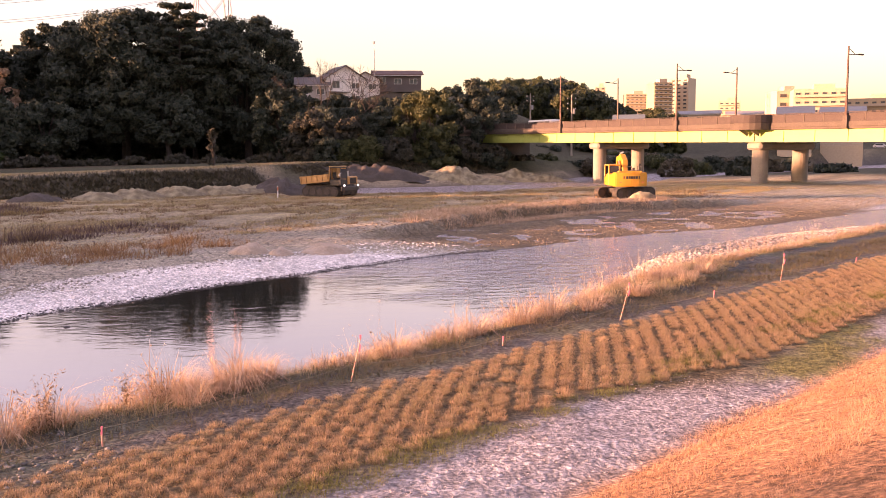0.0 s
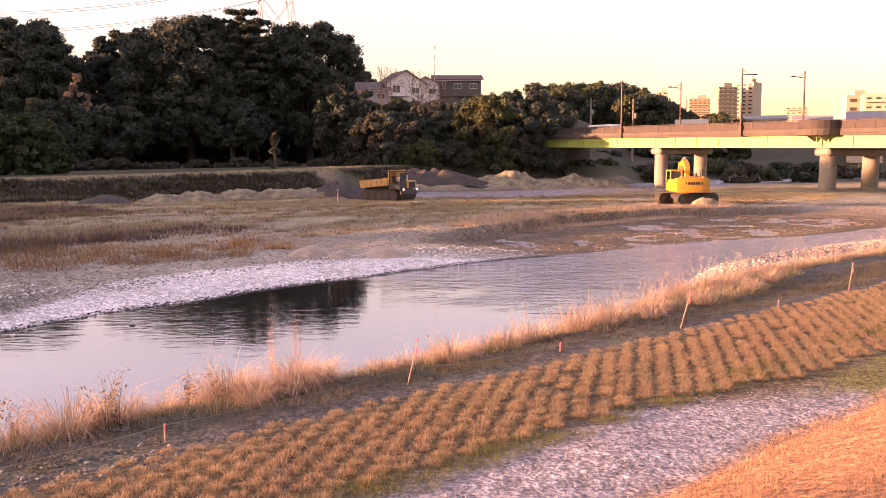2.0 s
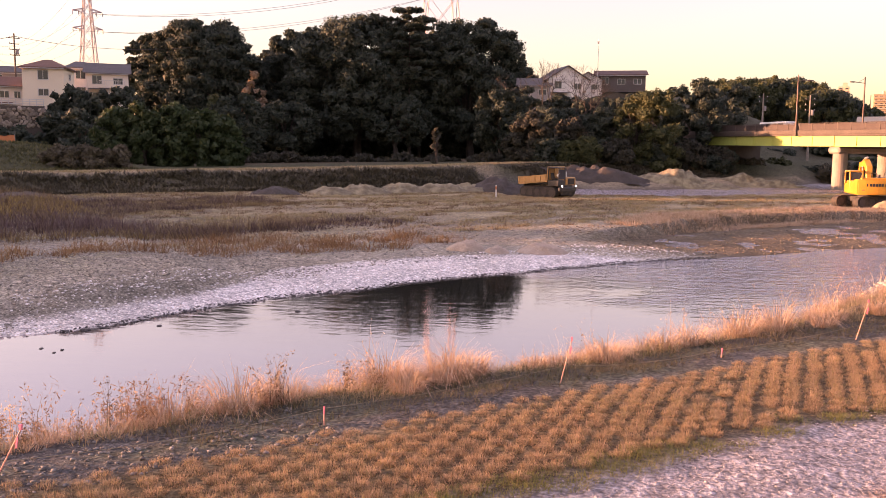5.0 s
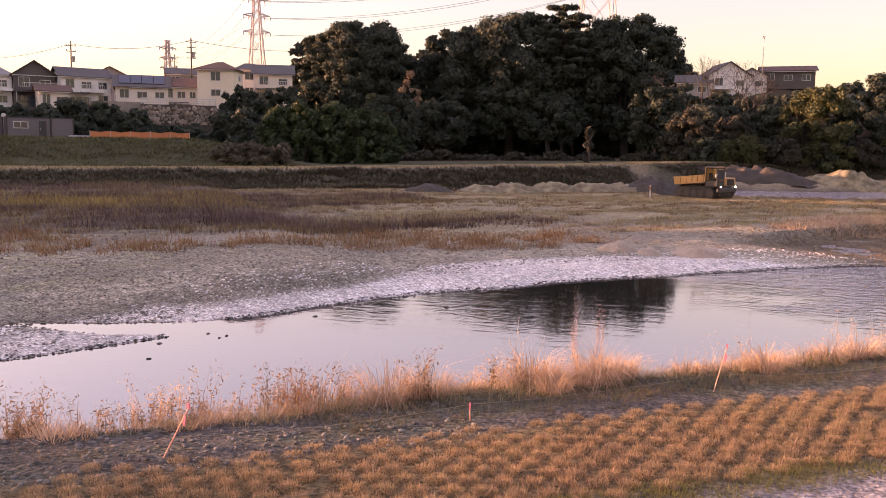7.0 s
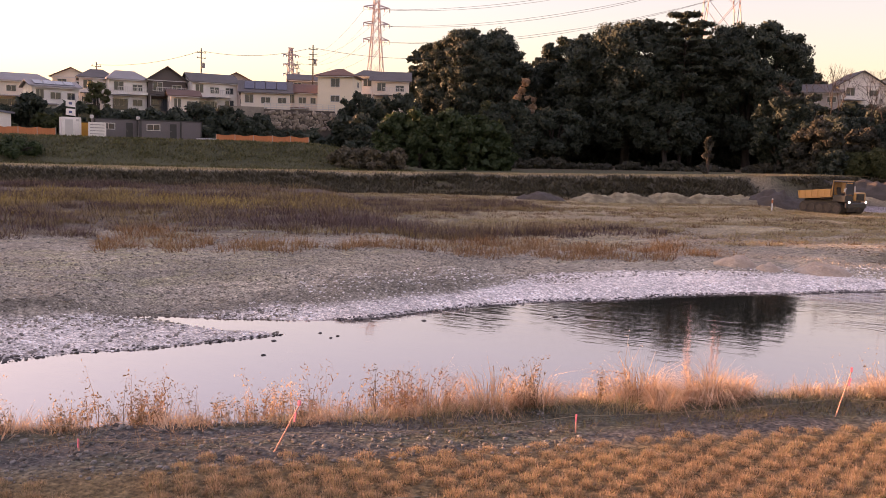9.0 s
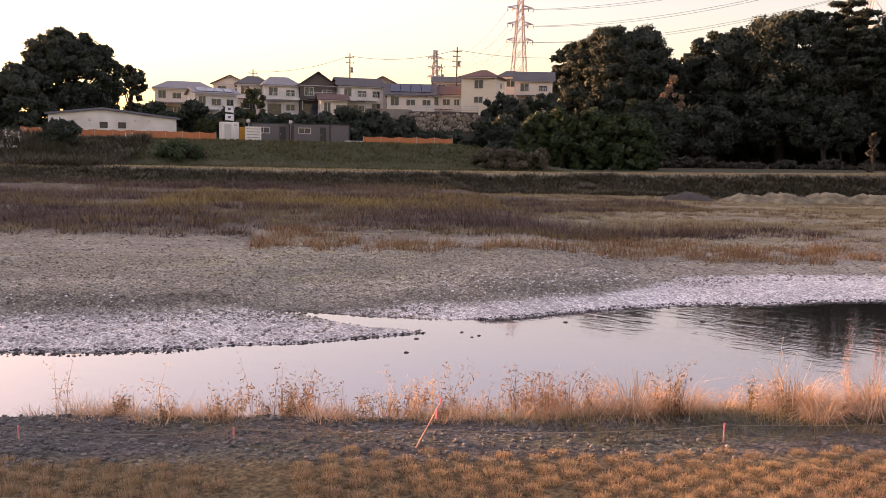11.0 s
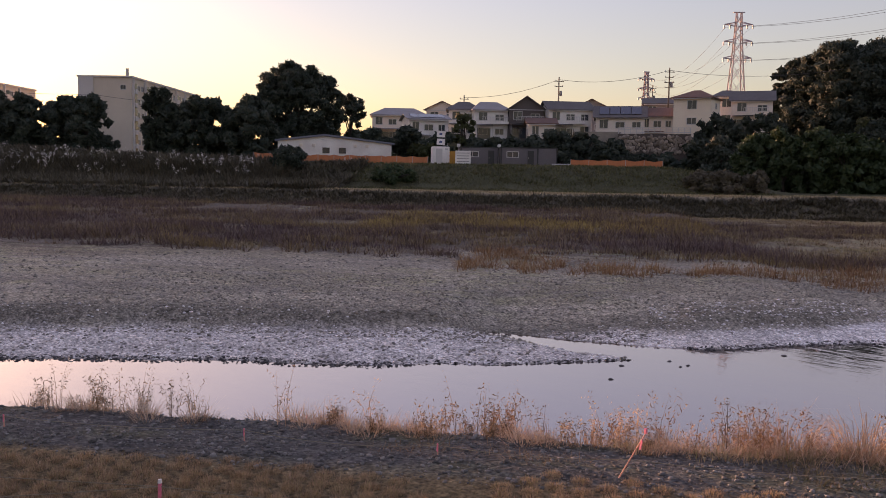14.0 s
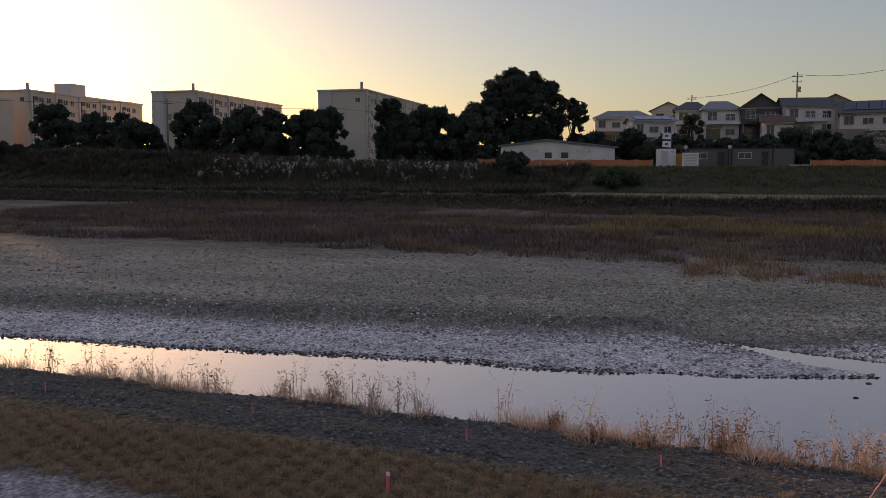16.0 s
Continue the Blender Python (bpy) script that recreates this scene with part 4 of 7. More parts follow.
for az in (-95.8, -94.6, -93.2, -91.4, -90.0, -88.2, -86.6, -85.2, -83.6, -82.4, -80.8, -79.3, -78.0, -76.6, -75.4, -71.0, -69.6, -68.2, -66.8, -65.4):
    plant(az, 168, 1.6 + 0.35 * rng.random(), 4.6, LEAF if rng.random() < 0.5 else SHADED_BRUSH, "dark hedge bush under the levee trees", leaves=2600, clumps=30, low=0.0, size=0.2, name="bush", category="bush")
great_tree(-63.7, 154, 0.9, 6.9, 16.0, LEAF, "huge round evergreen tree behind the white shed", 34, leaves=46000, size=0.2)
plant(-60.4, 158, 5.0, 6, LEAF, "thin dark tree beside the huge round tree", leaves=3230, clumps=44, low=0.3, size=0.22)
for az, d, el, w in ((-56.5, 148, 2.9, 7), (-54.3, 140, 2.6, 5), (-52.0, 142, 2.2, 6), (-50.2, 146, 2.5, 7), (-48.6, 144, 2.4, 7), (-47.0, 146, 2.8, 7), (-45.2, 146, 2.6, 7), (-43.6, 142, 2.2, 6), (-41.6, 138, 1.2, 6), (-39.8, 138, 1.25, 6), (-37.9, 140, 2.3, 6), (-36.8, 136, 2.6, 7), (-37.0, 152, 3.9, 4.5), (-37.7, 150, 3.5, 4.5), (-36.4, 148, 3.7, 5.5), (-35.2, 146, 3.7, 5.5), (-34.2, 144, 4.0, 5.5), (-59.0, 146, 2.6, 7)):
    plant(az, d, el, w, LEAF, "dark shrubs on the slope below the houses", leaves=4940, clumps=52, low=0.0, size=0.24, name="shrub", category="shrub")
plant(-52.9, 152, 3.9, 4.5, LEAF_Y, "bare-looking brownish tree before a white house", leaves=1710, clumps=31, low=0.15, size=0.19)
plant(-64.3, 112, 1.35, 4.6, LEAF, "round dark bush on the levee shoulder", leaves=5700, clumps=46, low=0.0, size=0.17, name="bush", category="bush")
plant(-57.4, 104, 0.25, 6.0, LEAF_B, "loose green bush on the levee slope", leaves=2090, clumps=31, low=0.0, size=0.16, name="bush", category="bush")
for az, d, w in ((-37.6, 101, 5), (-36.2, 100, 5), (-34.6, 101, 4)):
    plant(az, d, 0.25, w, BANKWEED, "leafless grey-brown brush on the levee end", leaves=3420, clumps=39, low=0.0, size=0.16, name="brush", category="bush")


for i in range(46):
    az = -58.5 + 25 * rng.random()
    d = 134 + 20 * rng.random()
    p = bearing(az, d)
    rise = (0.8 + 0.7 * rng.random()) if -44.0 < az < -37.5 else 2.2 + 2.2 * rng.random()
    plant(az, d, math.degrees(math.atan2(ground_at(p) + rise - EYE, d)), 4.5, LEAF if i % 4 else LEAF_Y, "dark shrub on the slope below the houses", leaves=1500, clumps=24, low=0.0, size=0.24, name="shrub", category="shrub")


def bare_tree(at, height, spread, label):
    root = thing("bare_tree", Matrix.Translation(at), label, "tree")
    bm = clean()

    def grow(p, d, length, r, level):
        q = p + d * length
        add_bar(bm, p, q, r, r * 0.65, 5)
        if level:
            for _ in range(3):
                nd = (d + Vector(rng.normal(0, 0.55, 3)) * spread + Vector((0, 0, 0.15))).normalized()
                grow(q, nd, length * 0.70, r * 0.58, level - 1)

    grow(Vector((0, 0, -0.3)), Vector((0.1, 0, 1)).normalized(), height * 0.36, height * 0.014, 5)
    part("trunk", bm, BARK, root)


for az, d, el, lab in ((-8.2, 150, 5.9, "bare winter tree beside the wood"), (-5.9, 150, 5.6, "bare dark-branched tree before the white house"), (-4.9, 152, 5.0, "bare twiggy tree before the white house")):
    p = bearing(az, d)
    z = ground_at(p)
    bare_tree(Vector((p.x, p.y, z)), EYE + d * math.tan(radians(el)) - z, 1.0, lab)

# pampas grass and rank weeds on the far levee foot
s, n = scatter(-150, -28, 88, 110, 5200)
tufts("pampas", plan(s, n), 26, 0.8, 0.5 + 1.7 * fbm(s * 0.12, n * 0.2, 53) ** 1.5, 0.14, 1.1, BANKWEED, "rank tall weeds below the far levee", "weeds")
s, n = scatter(-90, -36, 97, 106, 1300)
tufts("tall_pampas", plan(s, n), 30, 0.9, 0.6 + 1.2 * fbm(s * 0.15, n * 0.3, 55), 0.14, 1.0, BANKWEED, "tall grey weeds on the far levee slope", "weeds")
s, n = scatter(-84, -40, 100, 106, 110)
stalks("white_plumes", s, n, 1.1 + 0.8 * rng.random(s.size), PLUME, "white pampas plumes on the far levee slope", 2, 12, 4.0, 0.03, 0.84, "pampas grass")

# ---- paints ----
WHITE = material("white_render", (0.82, 0.79, 0.74), 0.85, spread=0.06, scale=0.4, fine=8, bump=0.08, tints=((0.66, 0.62, 0.57),))
CREAM = material("cream_render", (0.80, 0.69, 0.53), 0.85, spread=0.06, scale=0.4, fine=8, bump=0.08)
BEIGE = material("beige_render", (0.74, 0.655, 0.55), 0.85, spread=0.08, scale=0.4, fine=8, bump=0.08)
GREY_WALL = material("grey_siding", (0.30, 0.28, 0.27), 0.8, spread=0.1, scale=0.4, fine=8, bump=0.08)
DARK_WALL = material("dark_siding", (0.12, 0.10, 0.09), 0.8, spread=0.15, scale=0.4, fine=8, bump=0.08)
ROOF_GREY = material("grey_roof_tiles", (0.12, 0.11, 0.105), 0.8, spread=0.2, scale=0.5, fine=6, bump=0.4)
ROOF_BROWN = material("brown_roof_tiles", (0.15, 0.085, 0.065), 0.8, spread=0.2, scale=0.5, fine=6, bump=0.4)
ROOF_LIGHT = material("pale_roof_sheets", (0.28, 0.265, 0.26), 0.7, spread=0.1, scale=0.5, fine=6, bump=0.2)
SOLAR = material("solar_glass", (0.03, 0.04, 0.07), 0.15, spread=0.1, bump=0)
FRAME = material("window_frame_paint", (0.55, 0.53, 0.50), 0.5, spread=0.05, bump=0)
GLASS = material("window_glass", (0.05, 0.06, 0.07), 0.08, spread=0.2, scale=0.8, bump=0)
FLAT_WALL = material("flats_render", (0.62, 0.53, 0.42), 0.85, spread=0.07, scale=0.2, fine=5, bump=0.1, tints=((0.54, 0.46, 0.36),))
TOWER_TAN = material("tower_tan_render", (0.43, 0.33, 0.21), 0.85, spread=0.07, scale=0.1, fine=2, bump=0.1)
TOWER_PALE = material("tower_cream_render", (0.50, 0.40, 0.285), 0.85, spread=0.07, scale=0.1, fine=2, bump=0.1)
FLAT_PALE = material("flats_pale_render", (0.58, 0.54, 0.50), 0.85, spread=0.07, scale=0.2, fine=5, bump=0.1)
RUSTY = material("rust_brown_panel", (0.058, 0.042, 0.036), 0.8, spread=0.25, scale=0.7, fine=9, bump=0.2)
ORANGE = material("orange_mesh", (0.55, 0.19, 0.075), 0.8, spread=0.12, scale=0.8, fine=14, bump=0.3)
CAB = material("site_cabin_paint", (0.13, 0.115, 0.12), 0.6, spread=0.1, scale=0.6, fine=8, bump=0.1)
YELLOW = material("machine_yellow", (0.58, 0.27, 0.025), 0.45, spread=0.1, scale=0.8, fine=10, bump=0.05)
TAN_PAINT = material("truck_ochre_paint", (0.50, 0.28, 0.10), 0.5, spread=0.12, scale=0.8, fine=10, bump=0.05)
RUBBER = material("black_rubber", (0.025, 0.023, 0.022), 0.85, spread=0.3, scale=3, fine=20, tints=((0.07, 0.055, 0.04),))
BLACK = material("black_paint", (0.03, 0.03, 0.03), 0.5, spread=0.15, bump=0.05)
SAND = material("heaped_sand", (0.34, 0.29, 0.18), 0.95, spread=0.2, scale=1.2, fine=14, bump=0.6, bump_dist=0.08, tints=((0.15, 0.12, 0.075),))
PALE_SAND = material("pale_sand", (0.50, 0.40, 0.31), 0.95, spread=0.2, scale=1.2, fine=14, bump=0.6, bump_dist=0.06, tints=((0.36, 0.28, 0.21),))
DARK_EARTH = material("heaped_earth", (0.085, 0.07, 0.06), 0.95, spread=0.25, scale=1.2, fine=14, bump=0.6, bump_dist=0.08)
RUBBLE = material("rubble_wall_stone", (0.33, 0.27, 0.21), 0.9, spread=0.25, scale=1.5, fine=10, island=0.35)
PYLON = material("pylon_steel", (0.46, 0.37, 0.36), 0.6, 0.1, spread=0.08, bump=0)
WIRE = material("cable_sheath", (0.05, 0.05, 0.05), 0.6, bump=0)
LAMP_BROWN = material("lamp_post_brown", (0.10, 0.06, 0.045), 0.5, 0.3, spread=0.1, bump=0)
HEADLIGHT = bpy.data.materials.new("lit_headlight")
HEADLIGHT.use_nodes = True
HEADLIGHT.node_tree.nodes["Principled BSDF"].inputs["Emission Color"].default_value = (1, 0.9, 0.75, 1)
HEADLIGHT.node_tree.nodes["Principled BSDF"].inputs["Emission Strength"].default_value = 4.0

# ---- houses ----
WINDOWS = {}


def window(parent, x, y, z, w, h, turn=0.0, frame_mat=None):
    """A window with a frame and a recessed pane, its outer face turned to local -y (turn: degrees)."""
    key = (round(w, 2), round(h, 2), frame_mat)
    if key not in WINDOWS:
        bm = clean()
        t = 0.09
        for sx, sz, px, pz in ((w, t, 0, 0), (w, t, 0, h - t), (t, h, -w / 2 + t / 2, 0), (t, h, w / 2 - t / 2, 0), (0.07, h, 0, 0)):
            add_box(bm, sx, 0.14, sz, (px, 0, pz))
        me = bpy.data.meshes.new("window")
        bm.to_mesh(me)
        bm.free()
        me.materials.append(frame_mat or FRAME)
        WINDOWS[key] = (me, box_mesh("pane", w - 0.1, 0.06, h - 0.1, GLASS))
    a, b = WINDOWS[key]
    o = piece("window", a, parent, pose(x, y, z, 0, 0, turn))
    piece("pane", b, o, pose(0, 0.02, 0.05))
    return o


def roof_prism(bm, w, d, rise, over, thick, hip=0.0):
    """A gable roof slab with its ridge along x (hip: how far the ridge is drawn in)."""
    hw, hd = w / 2 + over, d / 2 + over
    lo = -over * rise / (d / 2)
    vs = [bm.verts.new(v) for v in ((-hw, -hd, lo), (hw, -hd, lo), (hw, hd, lo), (-hw, hd, lo), (-hw + hip, 0, rise), (hw - hip, 0, rise))]
    ws = [bm.verts.new((v.co.x, v.co.y, v.co.z + thick)) for v in vs]
    for f in ((0, 1, 5, 4), (2, 3, 4, 5)):
        bm.faces.new([ws[i] for i in f])
        bm.faces.new([vs[i] for i in f[::-1]])
    for f in ((1, 2, 5), (3, 0, 4)):
        if hip:
            bm.faces.new([ws[i] for i in f])
            bm.faces.new([vs[i] for i in f[::-1]])
    for i, j in ((0, 1), (2, 3)) + (((1, 2), (3, 0)) if hip else ((1, 5), (5, 2), (3, 4), (4, 0))):
        bm.faces.new((vs[i], vs[j], ws[j], ws[i]))
    bmesh.ops.recalc_face_normals(bm, faces=bm.faces)
    return bm


def house(az, d, w, dep, zbase, ztop, wall, roof, label, turn=0.0, ridge_x=True, hip=0.0, rise=1.5, balcony=0, wins=3, panels=False, ground_floor=True):
    p = bearing(az, d)
    g = ground_at(p)
    z0 = min(g, zbase) - 0.3
    root = thing("house", pose(p.x, p.y, z0, 0, 0, -az + turn), label, "house", "hillside houses")
    eave = ztop - rise - z0
    bm = clean()
    if ridge_x:
        add_box(bm, w, dep, eave)
        if not hip:
            for sx in (-1, 1):
                prism_pts = [bm.verts.new(v) for v in ((sx * w / 2, -dep / 2, eave), (sx * w / 2, dep / 2, eave), (sx * w / 2, 0, eave + rise))]
                bm.faces.new(prism_pts)
    else:
        prism(bm, [(-w / 2, 0), (w / 2, 0), (w / 2, eave), (0, eave + rise), (-w / 2, eave)], -dep / 2, dep / 2)
    part("wall", bm, wall, root)
    bm = clean()
    if ridge_x:
        roof_prism(bm, w, dep, rise, 0.55, 0.16, hip)
    else:
        roof_prism(bm, dep, w, rise, 0.55, 0.16, hip)
        bmesh.ops.transform(bm, matrix=Matrix.Rotation(radians(90), 4, "Z"), verts=bm.verts)
    bmesh.ops.transform(bm, matrix=Matrix.Translation((0, 0, eave)), verts=bm.verts)
    rf = part("roof", bm, roof, root)
    if panels:
        sl = math.degrees(math.atan2(rise, dep / 2))
        for i in range(4):
            bm = clean()
            add_box(bm, w * 0.2, dep * 0.42, 0.06, (-w * 0.33 + i * w * 0.22, -dep * 0.26, eave + rise * 0.5 + 0.2), (sl, 0, 0))
            part("solar_panel", bm, SOLAR, rf, "dark solar panel")
    bm = clean()
    add_box(bm, w + 0.3, 0.08, 0.12, (0, -dep / 2 - 0.5, eave - 0.32))
    part("gutter", bm, FRAME, root)
    floors = [eave - 2.1] + ([eave - 4.7] if ground_floor and eave > 4.9 else [])
    for zi, z in enumerate(floors):
        for i in range(wins):
            x = -w / 2 + w * (i + 0.5) / wins
            ww = min(1.7, w / wins * (0.75 if (i + zi) % 2 else 0.55))
            window(root, x, -dep / 2, z, ww, 1.2 if (i + zi) % 3 else 1.6)
        for sx in (-1, 1):
            window(root, sx * w / 2, 0.3, z + 0.2, 1.2, 1.0, 90 * sx)
    if eave > 5.2 and wins > 1:
        pw = w * 0.5
        pr = part("porch_roof", add_box(clean(), pw, 1.5, 0.14, (-w * 0.22, -dep / 2 - 0.7, eave - 2.95), (6, 0, 0)), roof, root)
        for x in (-w * 0.22 - pw / 2 + 0.1, -w * 0.22 + pw / 2 - 0.1):
            part("post", add_box(clean(), 0.1, 0.1, 2.7, (x, -dep / 2 - 1.3, eave - 5.7)), FRAME, pr)
        part("terrace_door", add_box(clean(), pw * 0.8, 0.08, 2.0, (-w * 0.22, -dep / 2 - 0.03, eave - 5.5)), GLASS, root, "dark glazed terrace door")
    if balcony:
        bw = w * balcony
        b = part("balcony", add_box(add_box(clean(), bw, 1.2, 0.18, (w * 0.1, -dep / 2 - 0.6, eave - 2.75)), bw, 0.08, 0.3, (w * 0.1, -dep / 2 - 1.16, eave - 2.6)), wall, root)
        bm = clean()
        k = int(bw / 0.3)
        for i in range(k + 1):
            add_box(bm, 0.05, 0.05, 0.8, (w * 0.1 - bw / 2 + bw * i / k, -dep / 2 - 1.16, eave - 2.3))
        add_box(bm, bw, 0.08, 0.08, (w * 0.1, -dep / 2 - 1.16, eave - 1.52))
        part("railing", bm, FRAME, b)
    return root


house(-55.54, 160, 7.1, 7, 9.7, 14.9, WHITE, ROOF_LIGHT, "white two-storey house with a pale sheet roof", 12, rise=0.9, wins=3, panels=True)
house(-57.2, 185, 11, 9, 13, 17.7, BEIGE, ROOF_LIGHT, "low beige house with a wide grey roof", 0, hip=3, wins=4)
house(-54.17, 182, 6.6, 8, 13, 18.8, BEIGE, ROOF_BROWN, "ochre house with a brown gable roof", -10, ridge_x=False, wins=2)
house(-51.4, 168, 6.2, 8, 11.2, 17.9, WHITE, ROOF_LIGHT, "white two-storey house with a railed balcony", 8, hip=2, wins=2, balcony=0.8)
house(-53.0, 172, 5.8, 8, 11.2, 18.2, WHITE, ROOF_GREY, "white house with a grey hipped roof", 0, hip=2.4, wins=2, balcony=0.7)
house(-49.07, 168, 6.5, 8, 12.7, 18.8, DARK_WALL, ROOF_GREY, "dark brown house with a steep grey gable", 6, ridge_x=False, rise=2.2, wins=2, balcony=0.8)
house(-46.4, 166, 8.0, 7, 12.3, 18.0, WHITE, ROOF_GREY, "white house with a wide grey roof and balcony", 14, wins=3, balcony=0.45)
house(-48.0, 158, 4.6, 5, 11.0, 14.4, BEIGE, ROOF_BROWN, "small beige annex with a brown lean roof", 6, rise=0.9, wins=2)
house(-44.77, 186, 6.0, 7, 14.0, 19.9, GREY_WALL, ROOF_BROWN, "grey house with a brown roof behind its neighbours", 0, ridge_x=False, wins=2)
house(-42.95, 164, 8.6, 8, 12.0, 17.0, BEIGE, ROOF_GREY, "low house with dark solar panels on its roof", 0, rise=2.0, wins=3, panels=True, ground_floor=False)
house(-40.45, 182, 6.4, 7, 14.5, 20.0, GREY_WALL, ROOF_GREY, "dark grey two-storey house with white windows", 0, rise=1.2, wins=2)
house(-40.3, 165, 7.6, 7, 12.3, 16.8, BEIGE, ROOF_BROWN, "low house with a brown roof and glazed veranda", 0, rise=1.5, wins=4, ground_floor=False)
house(-38.25, 161, 6.4, 7, 13.2, 19.5, CREAM, ROOF_BROWN, "cream two-storey house with a brown hipped roof", -14, hip=3.2, rise=1.3, wins=1)
house(-36.5, 178, 4.6, 7, 15.0, 21.0, WHITE, ROOF_GREY, "white house behind the cream house", 0, hip=2, rise=1.2, wins=1)
house(-35.0, 172, 7.0, 8, 13.9, 20.3, BEIGE, ROOF_GREY, "beige house with a grey roof beside the wood", 0, rise=1.8, wins=2, balcony=0.6)
house(-8.3, 188, 6.5, 8, 15.4, 20.4, GREY_WALL, ROOF_GREY, "grey house with a dark roof behind the wood", 0, rise=1.6, wins=2)
house(-6.6, 190, 8.6, 8, 16.6, 22.8, WHITE, ROOF_GREY, "white house with a steep dark gable behind bare trees", 20, ridge_x=False, rise=2.6, wins=2)
house(-4.9, 196, 6.0, 8, 16.6, 22.0, WHITE, ROOF_BROWN, "white house with a brown roof behind bare trees", 0, ridge_x=False, rise=1.6, wins=2)
house(-2.9, 200, 10.4, 8, 19.0, 22.9, DARK_WALL, ROOF_BROWN, "brown wooden house with a long low roof", 4, rise=1.1, wins=3)

# garden walls and the railed terrace below the houses
p = bearing(-40.8, 152)
g = ground_at(p)
wall_thing = thing("retaining_wall", pose(p.x, p.y, 0, 0, 0, 40.8), "rubble stone retaining wall under the veranda house", "wall")
part("core", add_box(clean(), 12.0, 1.2, 12.0 - g, (0, 0.5, g - 0.4)), DARK_CONCRETE, wall_thing)
stone_shapes = []
for i in range(6):
    bm = clean()
    bmesh.ops.create_icosphere(bm, subdivisions=1, radius=0.34)
    for v in bm.verts:
        v.co = Vector((v.co.x * 1.25, v.co.y * 0.6, v.co.z)) * (0.85 + 0.3 * rng.random())
    me = bpy.data.meshes.new("stone")
    bm.to_mesh(me)
    bm.free()
    me.materials.append(RUBBLE)
    stone_shapes.append(me)
for r in range(5):
    for i in range(18):
        piece("stone", stone_shapes[(i * 5 + r * 7 + int(3 * rng.random())) % 6], wall_thing, pose(-5.8 + i * 0.68 + 0.3 * (r % 2) + rng.normal(0, 0.1), -0.12 + rng.normal(0, 0.06), 8.6 + r * 0.6 + rng.normal(0, 0.1), rng.normal(0, 15), rng.random() * 360, rng.normal(0, 15)) @ Matrix.Scale(0.75 + 0.55 * rng.random(), 4))
fence_thing = thing("terrace_railing", pose(p.x, p.y, 11.55, 0, 0, 40.8), "white painted railing along the stone terrace", "railing")
for i in range(13):
    part("post", add_box(clean(), 0.1, 0.1, 1.1, (-5.9 + i * 0.98, 0.2, 0)), FRAME, fence_thing)
for z in (0.3, 0.7, 1.05):
    part("rail", add_box(clean(), 11.9, 0.07, 0.09, (0, 0.2, z)), FRAME, fence_thing)
p = bearing(-44.4, 154)
part("wall", add_box(clean(), 8.0, 0.4, 12.0 - ground_at(p) + 0.4, (0, 0, ground_at(p) - 0.4)), CONCRETE, thing("garden_wall", pose(p.x, p.y, 0, 0, 0, 44.4), "low pale concrete garden wall", "wall"))


# ---- flats ----
def flats(az, d, length, label, head=False, z0=6.0, top=22.2, storeys=5):
    p = bearing(az, d)
    g = ground_at(p)
    root = thing("apartment_block", pose(p.x, p.y, g - 0.2, 0, 0, 143), label, "apartment building", "flats along the levee")
    h = top - g + 0.2
    dep = 10.5
    part("wall", add_box(clean(), length, dep, h, (length / 2, dep / 2, 0)), FLAT_WALL, root)
    bm = add_box(clean(), length + 0.5, dep + 0.5, 0.35, (length / 2, dep / 2, h))
    rf = part("roof", bm, FLAT_PALE, root)
    part("tank", add_bar(clean(), (1.2, 1.2, h + 0.35), (1.2, 1.2, h + 1.9), 0.35, 0.3, 8), STEEL, rf)
    bays = int(length // 6.8)
    st = (h - 1.5) / storeys
    for b in range(bays):
        x0 = 1.6 + b * (length - 2) / bays
        bw = (length - 2) / bays
        part("pilaster", add_box(clean(), 0.5, 0.35, h - 0.05, (x0 - 0.9, -0.17, 0)), FLAT_PALE, root)
        # no recess is cut: a dark strip on the wall stands for its shade
        stair = part("stairwell", add_box(clean(), 1.3, 0.5, h - 1.2, (x0 + 0.35, 0.0, 0.2)), GLASS, root, "dark glass strip in place of a shaded stairwell recess")
        for k in range(storeys):
            z = 1.6 + k * st
            part("landing", add_box(clean(), 1.3, 0.22, 0.9, (x0 + 0.35, -0.32, z - 0.4)), FLAT_PALE, stair)
            window(root, x0 + 2.2, -0.02, z + 0.2, 1.5, 1.2)
            window(root, x0 + 4.4, -0.02, z + 0.2, 1.1 if (k + b) % 2 else 1.5, 1.2)
    part("pilaster", add_box(clean(), 0.3, 3.0, h - 0.05, (-0.13, dep - 1.5, 0)), FLAT_PALE, root)
    for k in (storeys - 1,):
        window(root, -0.02, 1.6, 1.8 + k * st, 1.2, 1.0, -90)
    if head:
        part("stair_head", add_box(clean(), 5.0, 4.5, 3.0, (length * 0.42, 3.0, h)), FLAT_PALE, root)
    return root


flats(-73.85, 185, 41, "five-storey beige apartment block at dusk")
flats(-84.5, 195, 41, "five-storey beige apartment block with an aerial on its roof")
flats(-94.0, 206, 40, "five-storey beige apartment block with a stair head on its roof", True)
p = bearing(-97.6, 192)
low = thing("low_annex", pose(p.x, p.y, ground_at(p) - 0.2, 0, 0, 143), "beige annex of two floors with dark shutter bands", "building")
part("wall", add_box(clean(), 14, 9, 12.0, (7, 4.5, 0)), FLAT_WALL, low)
for k in range(3):
    part("band", add_box(clean(), 0.2, 8.2, 1.8, (-0.06, 4.2, 1.5 + 3.4 * k)), GREY_WALL, low)

# ---- far towers ----


